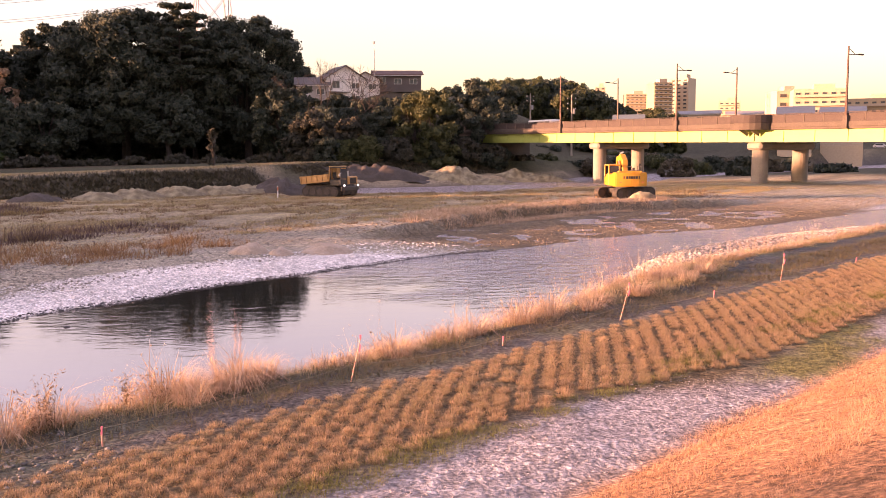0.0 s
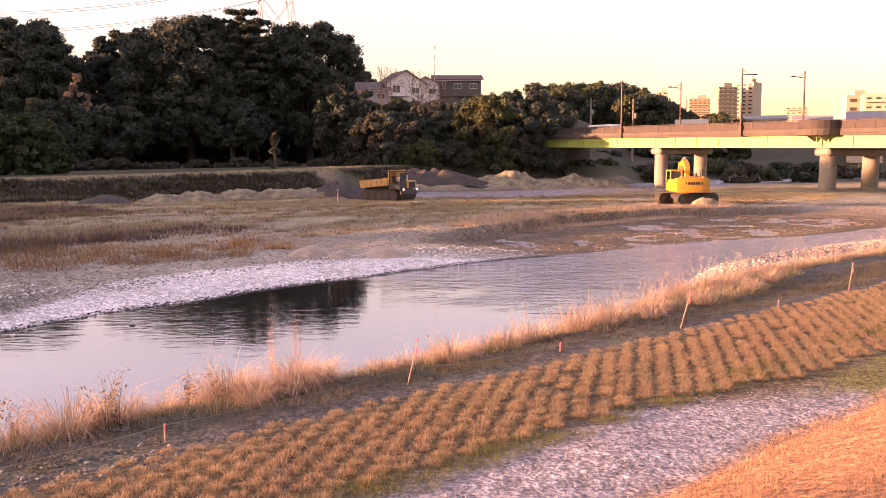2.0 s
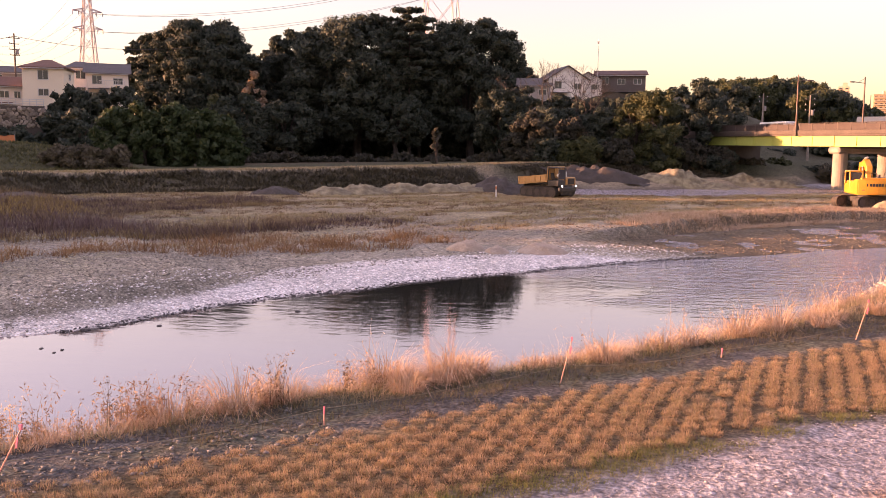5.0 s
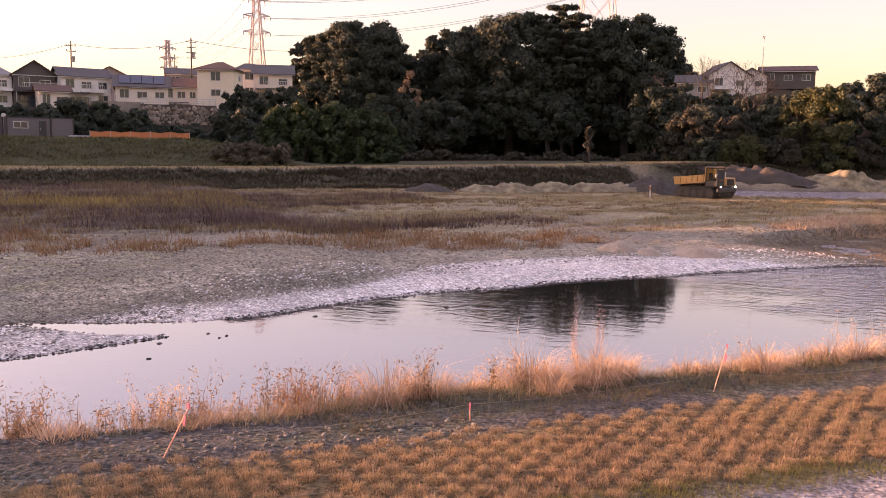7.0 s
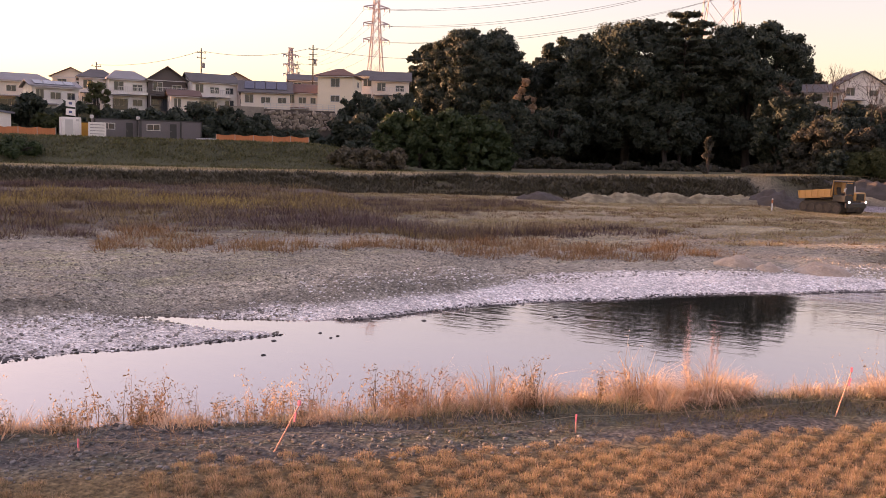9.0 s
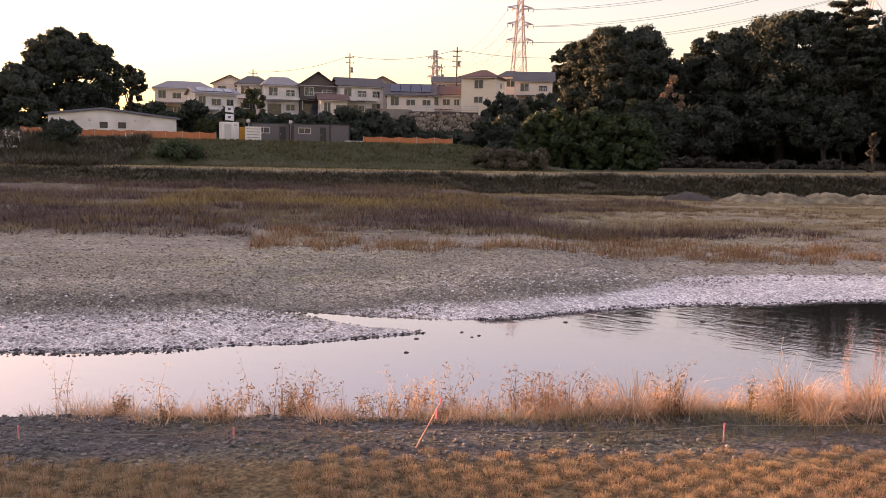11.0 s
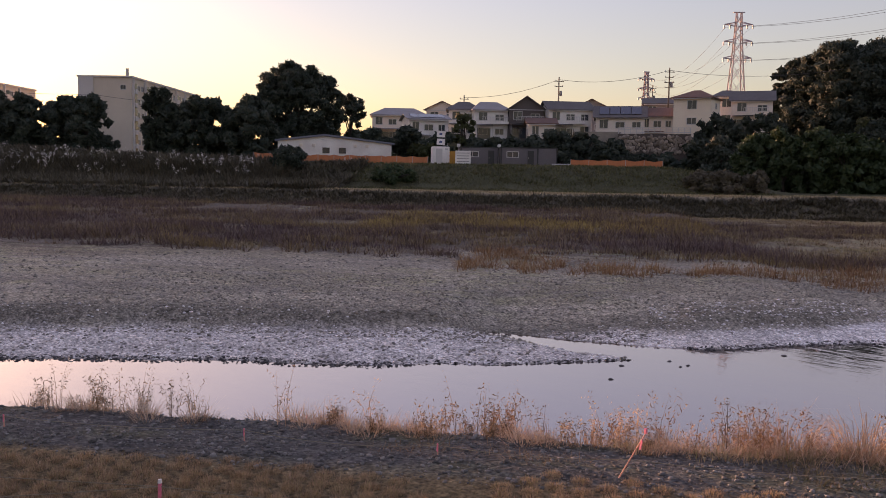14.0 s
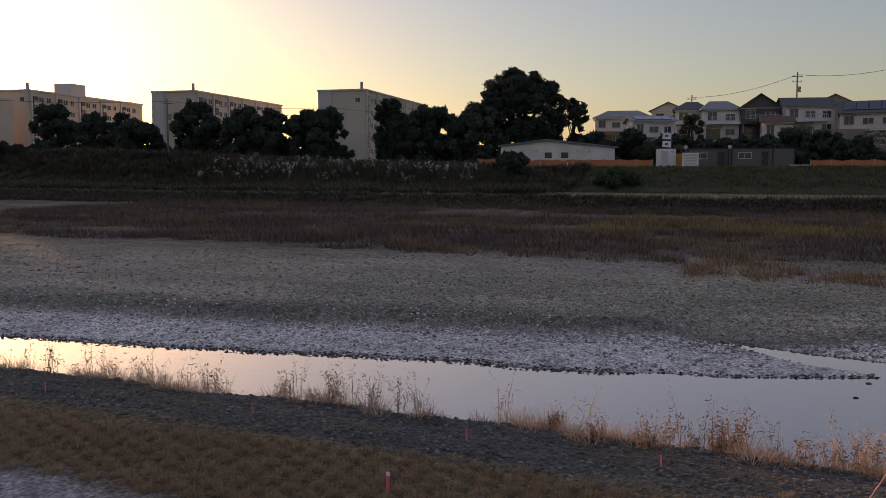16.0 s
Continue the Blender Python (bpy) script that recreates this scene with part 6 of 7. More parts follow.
# ---- heaps on the bar ----
def heap(az, d, w, dep, h, mat, label, seed):
    p = bearing(az, d)
    root_z = ground_at(p)
    k = 44
    u, v = np.meshgrid(np.linspace(-1, 1, k), np.linspace(-1, 1, k // 2), indexing="ij")
    nz = fbm(u * 2.2 * max(1, w / 6) + seed, v * 3.0 + seed, seed, 5)
    f = np.clip(1 - (np.abs(u) ** 2.2 + np.abs(v) ** 2) * (0.75 + 0.6 * nz), 0, 1) ** 0.9
    z = h * f * (0.30 + 0.8 * nz) + 0.16 * h * (vnoise(u * w * 1.6, v * dep * 1.6, seed + 50) - 0.5) * (f > 0.05) - 0.25 * (f < 0.02)
    ca, sa = math.cos(radians(-az)), math.sin(radians(-az))
    gx, gy = p.x + ca * u * w / 2 - sa * v * dep / 2, p.y + sa * u * w / 2 + ca * v * dep / 2
    z = z + ground((gx + gy) * RT, (gy - gx) * RT)[0] - root_z
    co = np.stack([u * w / 2, v * dep / 2, z], -1).reshape(-1, 3)
    b = k // 2
    i = (np.arange(k - 1)[:, None] * b + np.arange(b - 1)[None, :]).ravel()
    ob = new("sand_mound", fast_mesh("sand_mound", co, np.stack([i, i + b, i + b + 1, i + 1], -1), mat, True))
    ob.matrix_basis = pose(p.x, p.y, root_z - 0.06, 0, 0, -az)
    return tagged(ob, label, "mound", "spoil heaps on the bar")


for i, (az, d, w, h) in enumerate(((-21.6, 93, 5, 1.1), (-19.4, 92, 6, 1.35), (-16.9, 92, 6, 1.3), (-14.4, 92, 6.5, 1.35), (-12.6, 92, 5, 1.2))):
    heap(az, min(d, 77 / (RT * (math.cos(radians(az)) - math.sin(radians(az))))), w, 4, h, SAND, "low heap of pale sand in a row on the bar", 3 + i)
heap(-10.4, 92, 7, 5, 1.9, DARK_EARTH, "dark heap of moist earth on the bar", 11)
heap(-25.0, 80, 5, 4, 0.9, DARK_EARTH, "low dark heap of earth on the bar", 12)
heap(-4.4, 121, 15, 5, 2.4, DARK_EARTH, "dark cut bank of moist earth", 13)
heap(1.6, 124, 17, 6, 2.2, SAND, "wide heap of tan sand before the far bank", 14)
heap(6.4, 134, 14, 6, 1.9, SAND, "wide heap of tan sand before the far bank", 15)
heap(12.95, 73.2, 2.6, 2.0, 0.9, SAND, "small heap of sand beside the excavator", 16)
for i, (az, d, w, h) in enumerate(((-12.6, 38.5, 1.9, 0.5), (-10.6, 38, 1.2, 0.3), (-7.6, 38.5, 2.6, 0.4))):
    heap(az, d, w, 1.8, h * 1.3, PALE_SAND, "small sand mound on the gravel bar", 20 + i)

# ---- excavator ----
p = bearing(11.8, 75.5)
EXM = Matrix.Translation((p.x, p.y, ground_at(p) + 0.02))
exc = thing("excavator", EXM @ Matrix.Rotation(radians(30), 4, "Z") @ Matrix.Scale(0.96, 4), "yellow crawler excavator with a folded arm on the bar", "excavator")


def track(parent, y, length, h, w):
    bm = clean()
    prof = []
    for i in range(9):
        a = math.pi / 2 + math.pi * i / 8
        prof.append((-length / 2 + h / 2 + math.cos(a) * h / 2, h / 2 + math.sin(a) * h / 2))
    for i in range(9):
        a = -math.pi / 2 + math.pi * i / 8
        prof.append((length / 2 - h / 2 + math.cos(a) * h / 2, h / 2 + math.sin(a) * h / 2))
    prism(bm, prof, y - w / 2, y + w / 2)
    tr = part("track", bm, RUBBER, parent, "muddy steel crawler track")
    shoe = bpy.data.meshes.get("shoe_%.1f" % w) or box_mesh("shoe_%.1f" % w, 0.07, w + 0.04, 0.06, DARK_EARTH)
    n_ = int(length / 0.2)
    for i in range(n_):
        x = -length / 2 + h / 2 + (length - h) * i / (n_ - 1)
        piece("shoe", shoe, tr, pose(x, y, h - 0.01))
    for i in range(5):
        x = -length / 2 + h / 2 + (length - h) * i / 4
        part("roller", add_bar(clean(), (x, y - w / 2 - 0.03, h / 2), (x, y + w / 2 + 0.03, h / 2), h * 0.32, seg=12), DARK_EARTH, tr)


for y in (-1.2, 1.2):
    track(exc, y, 4.5, 0.92, 0.6)
part("undercarriage", add_box(clean(), 2.4, 1.9, 0.45, (0, 0, 0.45), bevel=0.08), RUBBER, exc)
# the upper structure is turned against the tracks: its front looks up the bar
UP = Matrix.Rotation(radians(62), 4, "Z")


def exc_part(name, bm, mat, label="", parent=None):
    bmesh.ops.transform(bm, matrix=UP, verts=bm.verts)
    return part(name, bm, mat, parent or exc, label)


exc_part("slew_ring", add_bar(clean(), (0, 0, 0.85), (0, 0, 1.1), 0.75, seg=18), RUBBER)
bm = clean()
prism(bm, [(-2.35, -1.35), (-2.5, -0.7), (-2.55, 0.0), (-2.5, 0.7), (-2.35, 1.35), (-1.2, 1.42), (-1.2, -1.42)], 0, 1.2)
bmesh.ops.transform(bm, matrix=Matrix(((1, 0, 0, 0), (0, 0, 1, 0), (0, 1, 0, 1.08), (0, 0, 0, 1))), verts=bm.verts)
bmesh.ops.recalc_face_normals(bm, faces=bm.faces)
bmesh.ops.bevel(bm, geom=list(bm.edges), offset=0.07, segments=2, affect="EDGES")
cw = exc_part("counterweight", bm, YELLOW, "rounded yellow counterweight")
for i in range(7):
    exc_part("letter_bar", add_box(clean(), 0.03, 0.16, 0.22, (-2.545 + 0.006 * (i - 3) ** 2, 0.63 - 0.21 * i, 1.74)), BLACK, "dark lettering block", cw)
for y in (-0.95, 0.95):
    exc_part("lifting_eye", add_box(clean(), 0.16, 0.1, 0.12, (-1.9, y, 2.27), bevel=0.02), YELLOW, "", cw)
    exc_part("reflector", add_box(clean(), 0.03, 0.2, 0.1, (-2.46, y, 1.4)), ORANGE, "", cw)
for y in (-0.95, 0.92):
    exc_part("side_cover", add_box(clean(), 2.6, 0.95, 1.05, (-0.1, y, 1.08), bevel=0.07), YELLOW)
hd = exc_part("hood", add_box(clean(), 1.1, 1.9, 0.14, (-1.35, -0.1, 2.26), bevel=0.05), YELLOW)
exc_part("grille", add_box(clean(), 0.8, 0.5, 0.03, (-1.35, -0.5, 2.4)), BLACK, "", hd)
cabp = exc_part("cab", add_box(clean(), 1.72, 1.0, 0.75, (0.95, 0.91, 1.1), bevel=0.04), YELLOW)
for x in (0.15, 1.75):
    for y in (0.45, 1.37):
        exc_part("pillar", add_box(clean(), 0.12, 0.1, 1.0, (x, y, 1.84), bevel=0.02), YELLOW, "", cabp)
exc_part("cab_roof", add_box(clean(), 1.75, 1.04, 0.12, (0.95, 0.91, 2.82), bevel=0.05), YELLOW, "", cabp)
exc_part("seat", add_box(add_box(clean(), 0.5, 0.5, 0.2, (0.8, 0.9, 1.85), bevel=0.05), 0.15, 0.5, 0.7, (0.5, 0.9, 1.95), (0, -8, 0), 0.05), BLACK, "", cabp)
exc_part("windscreen", add_box(clean(), 0.03, 0.84, 0.95, (1.75, 0.91, 1.86)), GLASS, "", cabp)
exc_part("rear_glass", add_box(clean(), 0.03, 0.84, 0.6, (0.14, 0.91, 2.2)), GLASS, "", cabp)
exc_part("exhaust", add_bar(add_bar(clean(), (-1.3, -0.95, 2.3), (-1.3, -0.95, 2.85), 0.09), (-1.3, -0.95, 2.85), (-1.45, -0.95, 2.95), 0.08), BLACK)
exc_part("air_intake", add_bar(clean(), (-1.0, -0.5, 2.35), (-1.0, -0.5, 2.65), 0.12, 0.12, 10), BLACK)
for y in (-1.3, -0.35):
    exc_part("handrail", add_bar(add_bar(add_bar(clean(), (-0.9, y, 2.1), (-0.9, y, 2.75), 0.025), (-0.9, y, 2.75), (0.6, y, 2.75), 0.025), (0.6, y, 2.75), (0.6, y, 2.05), 0.025), BLACK)
bm = clean()
prism(bm, [(0.55, 1.4), (0.95, 1.25), (1.25, 2.75), (1.75, 3.25), (3.35, 3.15), (3.5, 3.45), (1.9, 3.85), (0.95, 3.3)], -0.48, -0.02)
bmesh.ops.bevel(bm, geom=list(bm.edges), offset=0.03, segments=1, affect="EDGES")
exc_part("boom", bm, YELLOW, "bent yellow boom")
bm = clean()
prism(bm, [(3.1, 3.65), (3.55, 3.6), (3.75, 3.0), (3.95, 1.0), (3.65, 0.95), (3.3, 2.9)], -0.42, -0.08)
exc_part("stick", bm, YELLOW)
for y in (-0.6, 0.1):
    exc_part("boom_cylinder", add_bar(add_bar(clean(), (1.2, y, 1.4), (1.45, y, 2.3), 0.09), (1.45, y, 2.3), (1.8, y, 3.3), 0.05), STEEL)
exc_part("stick_cylinder", add_bar(add_bar(clean(), (1.7, -0.25, 4.0), (2.6, -0.25, 3.9), 0.09), (2.6, -0.25, 3.9), (3.3, -0.25, 3.65), 0.05), STEEL)
bm = clean()
prism(bm, [(3.6, 1.05), (4.05, 1.05), (3.95, 0.25), (3.4, 0.05), (2.8, 0.25), (2.85, 0.55), (3.35, 0.55)], -0.8, 0.3)
exc_part("bucket", bm, RUBBER, "worn dark steel bucket")

# ---- tracked dump truck ----
p = bearing(-7.4, 82)
trk = thing("crawler_dump_truck", Matrix.Translation((p.x, p.y, ground_at(p) + 0.02)) @ Matrix.Rotation(radians(-34), 4, "Z"), "ochre crawler dump truck with lit headlights on the bar", "dump truck")
for y in (-1.0, 1.0):
    track(trk, y, 4.4, 0.95, 0.65)
part("chassis", add_box(clean(), 4.9, 1.3, 0.5, (0.1, 0, 0.65), bevel=0.06), RUBBER, trk)
bm = clean()
T = pose(-2.45, 0, 1.12, 0, -5, 0)
add_box(bm, 3.5, 2.4, 0.12, (1.75, 0, 0))
for y in (-1.17, 1.17):
    add_box(bm, 3.5, 0.08, 0.55, (1.75, y, 0.1))
    add_box(bm, 3.5, 0.14, 0.09, (1.75, y, 0.6))
    for i in range(6):
        add_box(bm, 0.1, 0.1, 0.5, (0.1 + 0.66 * i, y * 1.05, 0.1))
add_box(bm, 0.1, 2.4, 0.62, (0.05, 0, 0.1), (0, -8, 0))
bmesh.ops.transform(bm, matrix=T, verts=bm.verts)
bed = part("dump_bed", bm, TAN_PAINT, trk, "nearly lowered ochre dump bed")
bm = clean()
add_box(bm, 0.1, 2.4, 1.35, (3.5, 0, 0.05), (0, 10, 0), 0.02)
for y in (-0.8, -0.27, 0.27, 0.8):
    add_box(bm, 0.1, 0.1, 1.25, (3.58, y, 0.05), (0, 10, 0))
bmesh.ops.transform(bm, matrix=T, verts=bm.verts)
part("headboard", bm, TAN_PAINT, bed, "tall ribbed headboard")
part("hood", add_box(clean(), 1.35, 1.35, 0.75, (1.85, 0.5, 1.12), bevel=0.1), TAN_PAINT, trk)
gr = part("grille", add_box(clean(), 0.06, 0.9, 0.55, (2.53, 0.45, 1.2)), BLACK, trk)
for i in range(5):
    part("slat", add_box(clean(), 0.04, 0.85, 0.04, (2.57, 0.45, 1.25 + 0.1 * i)), RUBBER, gr)
cabt = part("cab", add_box(clean(), 1.3, 0.94, 0.55, (1.78, -0.7, 1.05), bevel=0.04), BLACK, trk, "open black cab")
for x in (1.15, 2.4):
    for y in (-1.13, -0.27):
        part("pillar", add_box(clean(), 0.09, 0.09, 1.1, (x, y, 1.58), bevel=0.015), BLACK, cabt)
part("cab_roof", add_box(clean(), 1.45, 1.0, 0.1, (1.78, -0.7, 2.66), bevel=0.04), BLACK, cabt)
part("windscreen", add_box(clean(), 0.03, 0.78, 0.9, (2.41, -0.7, 1.68)), GLASS, cabt)
part("seat", add_box(add_box(clean(), 0.45, 0.45, 0.15, (1.6, -0.7, 1.6), bevel=0.04), 0.12, 0.45, 0.55, (1.35, -0.7, 1.7), (0, -8, 0), 0.04), RUBBER, cabt)
part("mirror", add_box(add_bar(clean(), (2.45, -1.1, 2.2), (2.55, -1.45, 2.1), 0.02), 0.05, 0.16, 0.28, (2.55, -1.45, 1.9), bevel=0.01), FRAME, cabt)
part("bumper", add_box(clean(), 0.3, 2.35, 0.45, (2.5, 0, 0.55), bevel=0.08), BLACK, trk)
part("skid_plate", add_box(clean(), 0.12, 1.9, 0.35, (2.45, 0, 0.25), (0, 20, 0)), RUBBER, trk)
for y in (-0.95, 0.95):
    hl = part("headlight", add_bar(clean(), (2.6, y, 1.06), (2.68, y, 1.06), 0.12, seg=12), BLACK, trk)
    part("lens", add_bar(clean(), (2.68, y, 1.06), (2.70, y, 1.06), 0.085, seg=12), HEADLIGHT, hl)
part("air_cleaner", add_bar(clean(), (1.6, 0.75, 1.85), (1.6, 0.75, 2.35), 0.13, seg=10), FRAME, trk)
part("exhaust", add_bar(clean(), (1.9, 0.35, 1.85), (1.9, 0.35, 2.5), 0.05, seg=8), BLACK, trk)
p = bearing(-10.7, 80)
mk = thing("marker_stake", pose(p.x, p.y, ground_at(p)), "short red and white marker stake on the bar", "stake")
part("stake", add_box(clean(), 0.1, 0.1, 1.1, bevel=0.02), WHITE, mk)
part("band", add_box(clean(), 0.12, 0.12, 0.3, (0, 0, 0.7)), ORANGE, mk)

# ---- stones ----
ICO = None


def stones(name, s, n, size, mat, label, flat=0.6, sink=0.25, kind="stuff"):
    """One mesh of many rounded, uneven stones lying on the ground."""
    global ICO
    if ICO is None:
        bm = clean()
        bmesh.ops.create_icosphere(bm, subdivisions=1, radius=0.5)
        bm.verts.ensure_lookup_table()
        ICO = (np.array([v.co[:] for v in bm.verts]), np.array([[v.index for v in f.verts] for f in bm.faces]))
        bm.free()
    k = len(s)
    base, fc = ICO
    v = base[None] * (0.8 + 0.4 * rng.random((k, len(base), 1)))
    v = v * np.stack([1 + 0.5 * rng.random(k), 0.8 + 0.4 * rng.random(k), flat * (0.8 + 0.5 * rng.random(k))], -1)[:, None] * size[:, None, None]
    a = rng.random(k) * 6.28
    ca, sa = np.cos(a)[:, None], np.sin(a)[:, None]
    v = np.stack([v[..., 0] * ca - v[..., 1] * sa, v[..., 0] * sa + v[..., 1] * ca, v[..., 2]], -1)
    c = plan(s, n)
    z = zat(c) + size * flat * (0.5 - sink)
    co = (v + np.concatenate([c, z[:, None]], 1)[:, None]).reshape(-1, 3)
    f = (fc[None] + (np.arange(k) * len(base))[:, None, None]).reshape(-1, 3)
    return tagged(new(name, fast_mesh(name, co, f, mat, True)), label, "stones", kind=kind)


STONE_PALE = material("pale_cobble", (0.80, 0.76, 0.75), 1.0, spread=0.2, scale=5, fine=30, tints=((0.86, 0.82, 0.80), (0.60, 0.57, 0.56)), island=0.3, spec=0.1)
STONE_WET = material("wet_cobble", (0.06, 0.056, 0.054), 0.7, spread=0.3, scale=5, fine=30, tints=((0.12, 0.11, 0.105),), island=0.5, spec=0.3)
STONE_BAR = material("bar_pebble", (0.31, 0.275, 0.225), 0.95, spread=0.25, scale=5, fine=30, tints=((0.37, 0.33, 0.27), (0.20, 0.18, 0.15)), island=0.45, spec=0.15)
STONE_BROWN = material("brown_shoal_stone", (0.17, 0.13, 0.085), 0.75, spread=0.3, scale=5, fine=30, tints=((0.26, 0.20, 0.13), (0.10, 0.08, 0.055)), island=0.5, spec=0.3)
STONE_TAN = material("tan_cobble", (0.48, 0.40, 0.34), 0.95, spread=0.2, scale=5, fine=30, tints=((0.58, 0.49, 0.42), (0.34, 0.29, 0.25)), island=0.4, spec=0.15)
STONE_GREY = material("grey_cobble", (0.29, 0.265, 0.23), 0.95, spread=0.25, scale=5, fine=30, tints=((0.35, 0.32, 0.28), (0.20, 0.185, 0.16)), island=0.4, spec=0.15)

STONE_PATH = material("path_pebble", (0.36, 0.33, 0.33), 1.0, spread=0.2, scale=5, fine=30, tints=((0.40, 0.365, 0.36), (0.31, 0.285, 0.285)), island=0.25, spec=0.1)


def shore(count, u0, u1, power=1.0, s0=-34.0, s1=30.0):
    s = s0 + (s1 - s0) * rng.random(count)
    n = far_edge(s) + u0 + (u1 - u0) * rng.random(count) ** power
    dry = (s < -2.2) | (s > 2.4) | (n < spit_back(s)) | (n > inlet_shore(s))
    return s[dry], n[dry]


s, n = shore(6000, -0.3, 0.35)
stones("waterline_stones", s, n, 0.03 + 0.06 * rng.random(s.size) ** 3, STONE_WET, "wet dark cobbles along the waterline")
s, n = shore(11000, 0.05, 4.2, 1.2)
gr = rng.random(s.size) > 0.35 + 0.65 * step(-4, 6, s)
stones("grey_shore_cobbles", s[gr], n[gr], 0.03 + 0.07 * rng.random(gr.sum()) ** 3, STONE_GREY, "grey dry cobbles on the gravel shore")
s, n = s[~gr], n[~gr]
stones("shore_cobbles", s, n, 0.03 + 0.07 * rng.random(s.size) ** 3, STONE_PALE, "pale dry cobbles on the gravel shore")
s, n = shore(15000, 2.4, 12, 1.2, -16, 12)
stones("bar_pebbles", s, n, 0.03 + 0.05 * rng.random(s.size) ** 2, STONE_BAR, "small tan and dark pebbles over the gravel bar")
s, n = shore(9000, 3.0, 19, 1.4, -40, 28)
stones("bar_cobbles", s, n, 0.04 + 0.09 * rng.random(s.size) ** 3, STONE_GREY, "grey cobbles over the gravel bar")
s = rng.uniform(-2.4, 2.3, 900)
n = np.where(rng.random(900) < 0.6, inlet_shore(s), spit_back(s)) + rng.normal(0, 0.07, 900)
stones("spit_stones", s, n, 0.025 + 0.04 * rng.random(s.size) ** 2, STONE_WET, "wet stones round the small spit")
s, n = scatter(28, 80, 24, 38, 9000)
stones("shoal_stones", s, n, 0.05 + 0.10 * rng.random(s.size) ** 2.5, STONE_BROWN, "wet brown stones on the shoal", flat=0.38)
s, n = scatter(24, 52, 14.5, 20.8, 8000)
k = n < near_edge(s) + 0.25
kg = k & (np.arange(s.size) % 3 == 0)
stones("grey_near_cobbles", s[kg], n[kg], 0.06 + 0.12 * rng.random(kg.sum()) ** 2, STONE_GREY, "grey cobbles on the near shore")
k = k & ~kg
stones("near_shore_cobbles", s[k], n[k], 0.05 + 0.10 * rng.random(k.sum()) ** 2, STONE_TAN, "tan cobbles on the near shore")
s, n = scatter(-26, 4.5, 9.75, 12.4, 10000)
stones("bank_rubble", s, n, 0.018 + 0.06 * rng.random(s.size) ** 4, STONE, "loose dark grey rubble on the bank")
s, n = scatter(-6, 12.4, 5.4, 7.3, 4500)
stones("path_pebbles", s, n, 0.010 + 0.022 * rng.random(s.size) ** 3, STONE_PATH, "small pebbles on the gravel path")

# the larger stones of the bank, one by one
big_shapes = []
for i in range(8):
    bm = clean()
    bmesh.ops.create_icosphere(bm, subdivisions=2, radius=0.5)
    sx, sy, sz = 1 + 0.4 * rng.random(), 0.8 + 0.3 * rng.random(), 0.55 + 0.25 * rng.random()
    for v in bm.verts:
        q = 0.82 + 0.36 * noise.noise(v.co * 2.2 + Vector((i * 3.1, 0, 0)))
        v.co = Vector((v.co.x * sx, v.co.y * sy, v.co.z * sz)) * q
    me = bpy.data.meshes.new("stone")
    bm.to_mesh(me)
    bm.free()
    me.materials.append(STONE)
    me.polygons.foreach_set("use_smooth", [True] * len(me.polygons))
    big_shapes.append(me)
s, n = scatter(-18, 3, 9.9, 12.2, 200)
pp = plan(s, n)
pz = zat(pp)
ground_ob = bpy.data.objects["ground"]
for i in range(len(s)):
    r = 0.035 + 0.09 * rng.random() ** 5
    piece("stone", big_shapes[i % 8], ground_ob, pose(pp[i, 0], pp[i, 1], pz[i] + r * 0.12, rng.normal(0, 8), rng.normal(0, 8), rng.random() * 360) @ Matrix.Diagonal((r, r, r, 1)))
# a dark rock that breaks the water, and its small neighbours
for s_, n_, r in ((0.7, 19.7, 0.09), (1.0, 21.2, 0.10), (2.6, 21.6, 0.09), (2.4, 21.4, 0.08), (5.2, 23.4, 0.11), (2.2, 22.0, 0.09), (9.2, 23.6, 0.14)):
    q = river(s_, n_, 0.0)
    rk = new("river_rock", big_shapes[0].copy())
    rk.data.materials[0] = STONE_WET
    rk.matrix_basis = pose(q.x, q.y, 0.0, 0, 0, 40 * s_) @ Matrix.Diagonal((r * 1.3, r, r * 1.1, 1))
    tagged(rk, "dark wet rock that breaks the water", "rock", "rocks in the river")

# ---- stakes, pegs and ropes along the field ----
STAKE = material("pale_red_stake", (0.55, 0.22, 0.17), 0.7, spread=0.15, scale=6, fine=40, tints=((0.66, 0.42, 0.30),))
PINK = material("pink_ribbon", (0.85, 0.22, 0.30), 0.6, spread=0.1, bump=0)
ROPE = material("straw_rope", (0.26, 0.23, 0.16), 0.9, spread=0.2, fine=80)


def on_ground(x, y, up=0.0):
    v = Vector((x, y, 0))
    v.z = ground_at(v) + up
    return v


def stake(x, y, lean_x, lean_y, h, label):
    v = on_ground(x, y, -0.08)
    st = thing("survey_stake", Matrix.Translation(v), label, "stake", "leaning survey stakes")
    top = Vector((lean_x, lean_y, h))
    bm = clean()
    add_bar(bm, (0, 0, 0), top, 0.010, 0.008, 6)
    part("rod", bm, STAKE, st)
    bm = add_box(clean(), 0.028, 0.028, 0.06, tuple(top * 0.97))
    part("cap", bm, PINK, st)
    bm = add_box(clean(), 0.022, 0.010, 0.12, tuple(top * 0.86 - Vector((0, 0.03, 0.12))), (0, 12, 0))
    part("ribbon", bm, PINK, st, "fluttering pink ribbon")
    return v + top * 0.42 + Vector((0, 0, 0.03))


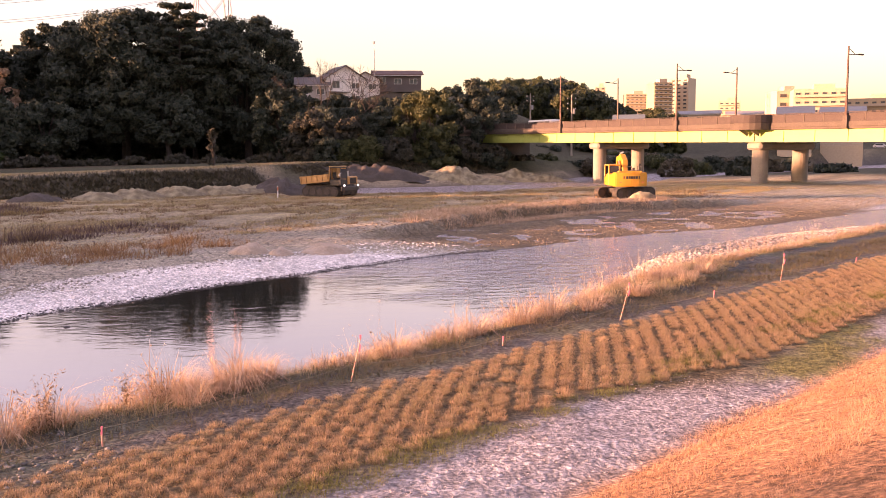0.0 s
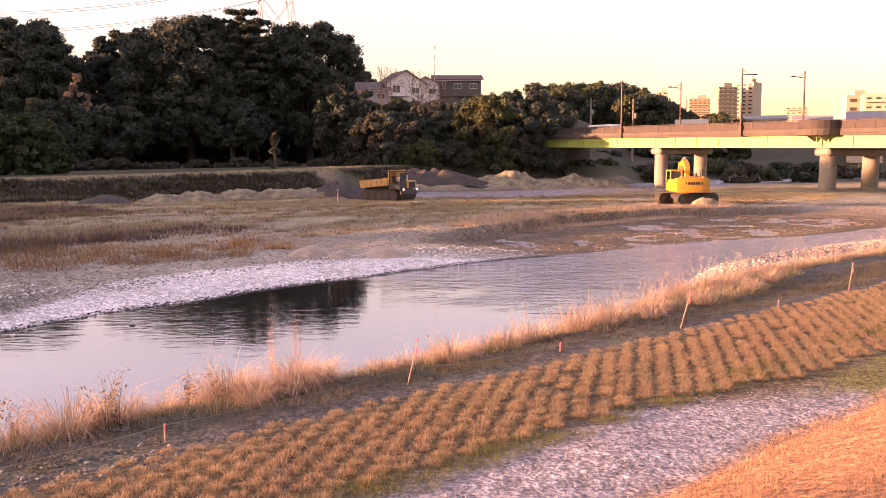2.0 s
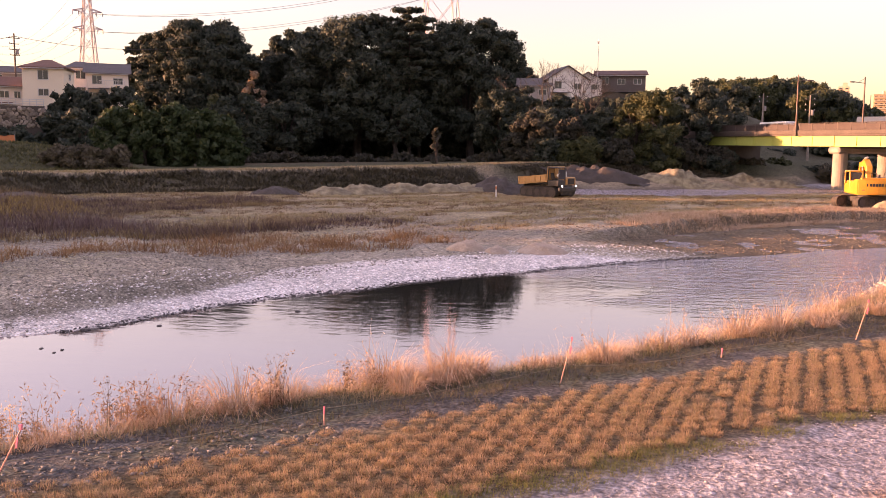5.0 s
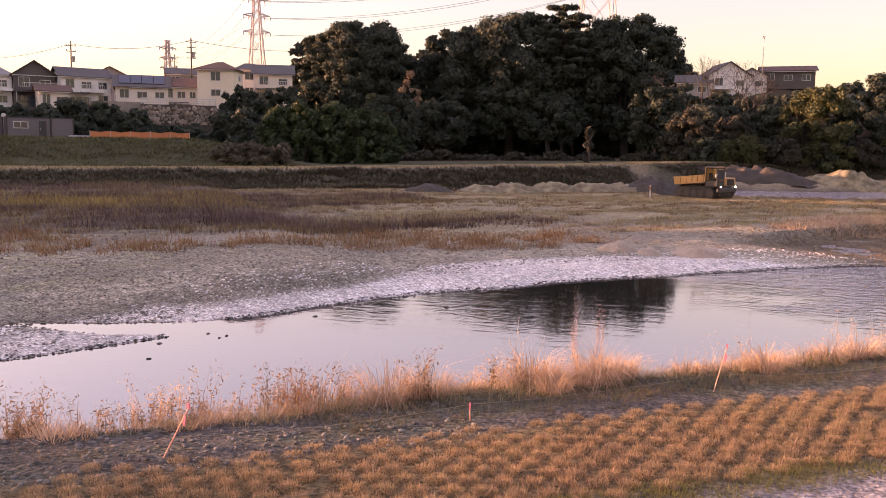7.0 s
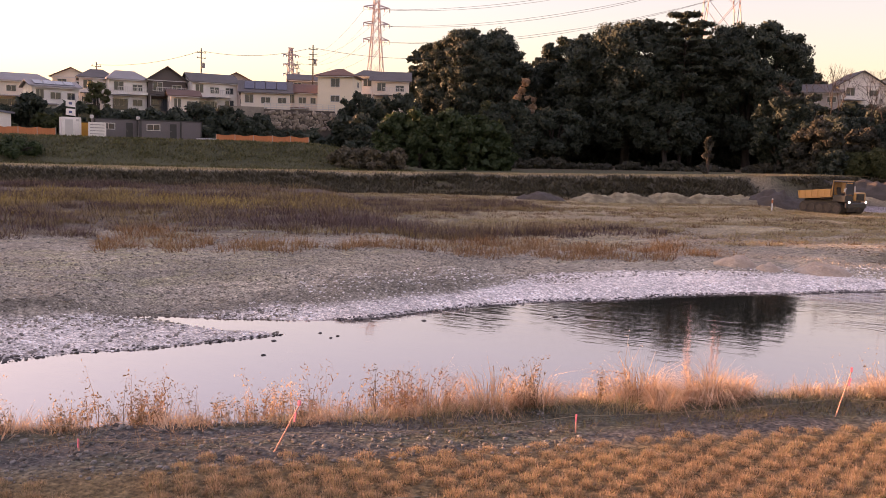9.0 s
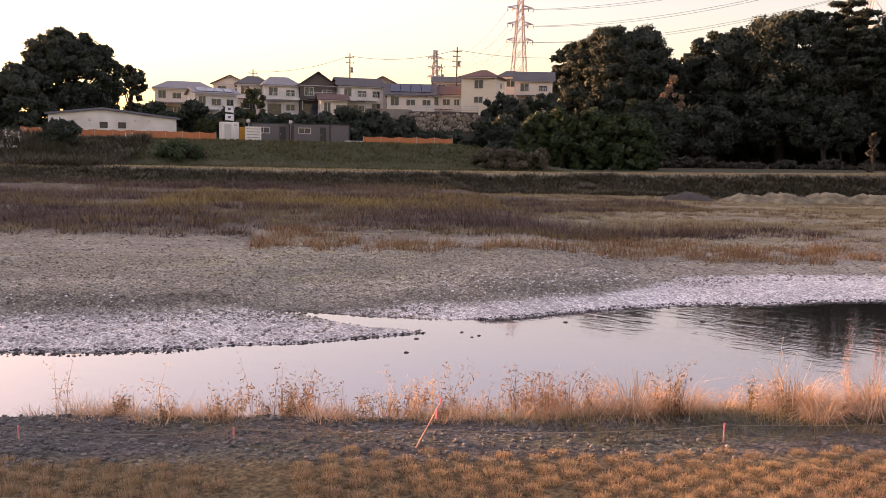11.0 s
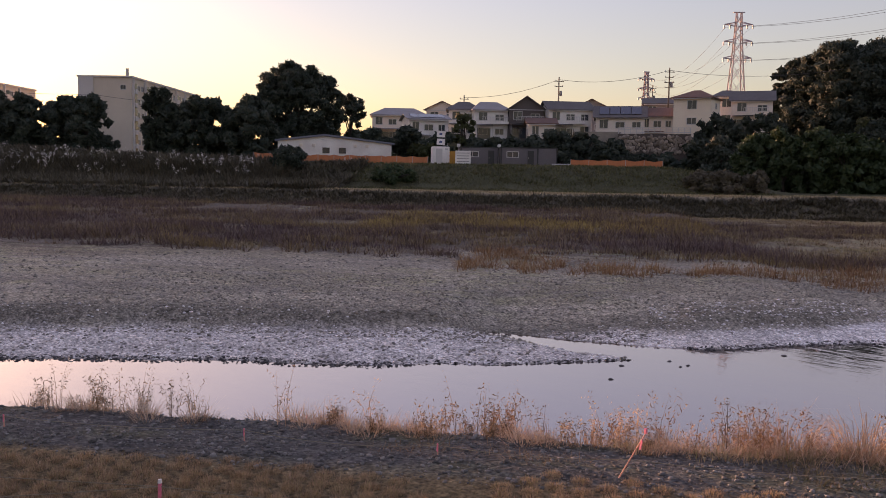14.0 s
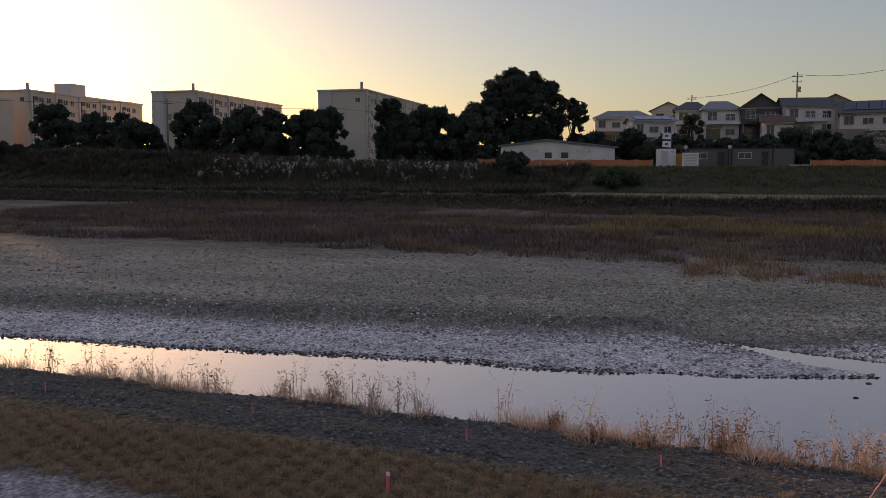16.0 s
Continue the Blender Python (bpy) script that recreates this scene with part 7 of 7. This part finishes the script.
def peg(x, y, h=0.22):
    v = on_ground(x, y, -0.05)
    pg = thing("marker_peg", Matrix.Translation(v), "short peg with a pink ribbon in the bank", "peg", "ribboned pegs")
    part("peg", add_bar(clean(), (0, 0, 0), (0.0, 0.0, h), 0.012, 0.010, 6), STAKE, pg)
    part("ribbon", add_box(clean(), 0.022, 0.012, 0.11, (0.0, -0.01, h - 0.1), (0, 5, 0), 0.003), PINK, pg)
    return v + Vector((0, 0, h - 0.02))


def rope(a, b, sag, label="thin straw rope strung between the stakes"):
    a, b = Vector(a), Vector(b)
    cu = bpy.data.curves.new("rope", "CURVE")
    cu.dimensions, cu.bevel_depth, cu.bevel_resolution = "3D", 0.0045, 1
    sp = cu.splines.new("POLY")
    sp.points.add(14)
    for i in range(15):
        t = i / 14
        q = a.lerp(b, t) - Vector((0, 0, 4 * sag * t * (1 - t)))
        sp.points[i].co = (*q, 1)
    cu.materials.append(ROPE)
    return tagged(new("rope", cu), label, "rope", "field ropes")


ST = "thin pale red survey stake leaning in the bank"
stops = [peg(-15.6, -1.0), peg(-13.1, 2.0), peg(-10.8, 4.55), peg(-8.85, 6.35), stake(-6.95, 7.6, 0.27, 0.2, 0.66, ST), peg(-4.3, 10.6, 0.3), stake(-1.5, 13.5, 0.18, 0.1, 0.78, ST), peg(1.1, 16.0), stake(3.75, 18.35, 0.24, 0.1, 0.85, ST), peg(6.6, 21.0), stake(9.3, 23.8, 0.1, 0.0, 0.8, ST), peg(13.0, 27.2), stake(17.2, 31.2, 0.1, 0.1, 0.8, ST)]
for a, b in zip(stops[:-1], stops[1:]):
    rope(a, b, 0.05 + 0.05 * rng.random())
# the inner rope by the field
v = on_ground(-9.2, 2.9, -0.05)
inner_st = thing("rope_stake", Matrix.Translation(v), "red stake with a white cap holding a rope", "stake", "field stakes")
part("rod", add_bar(clean(), (0, 0, 0), (0.02, 0, 0.25), 0.022, 0.020, 8), PINK, inner_st)
part("cap", add_bar(clean(), (0.02, 0, 0.25), (0.02, 0, 0.29), 0.026, 0.02, 8), WHITE, inner_st)
tp = v + Vector((0.02, 0, 0.21))
rope(tp, on_ground(-15.2, -3.6, 0.25), 0.04)
rope(tp, on_ground(-12.5, -4.6, 0.2), 0.04)
rope(tp, on_ground(-4.6, 7.4, 0.1), 0.03)
for x, y in ((-17.2, 2.0), (-12.6, 6.4), (-7.0, 12.8), (-3.7, 16.2)):
    peg(x, y, 0.45)
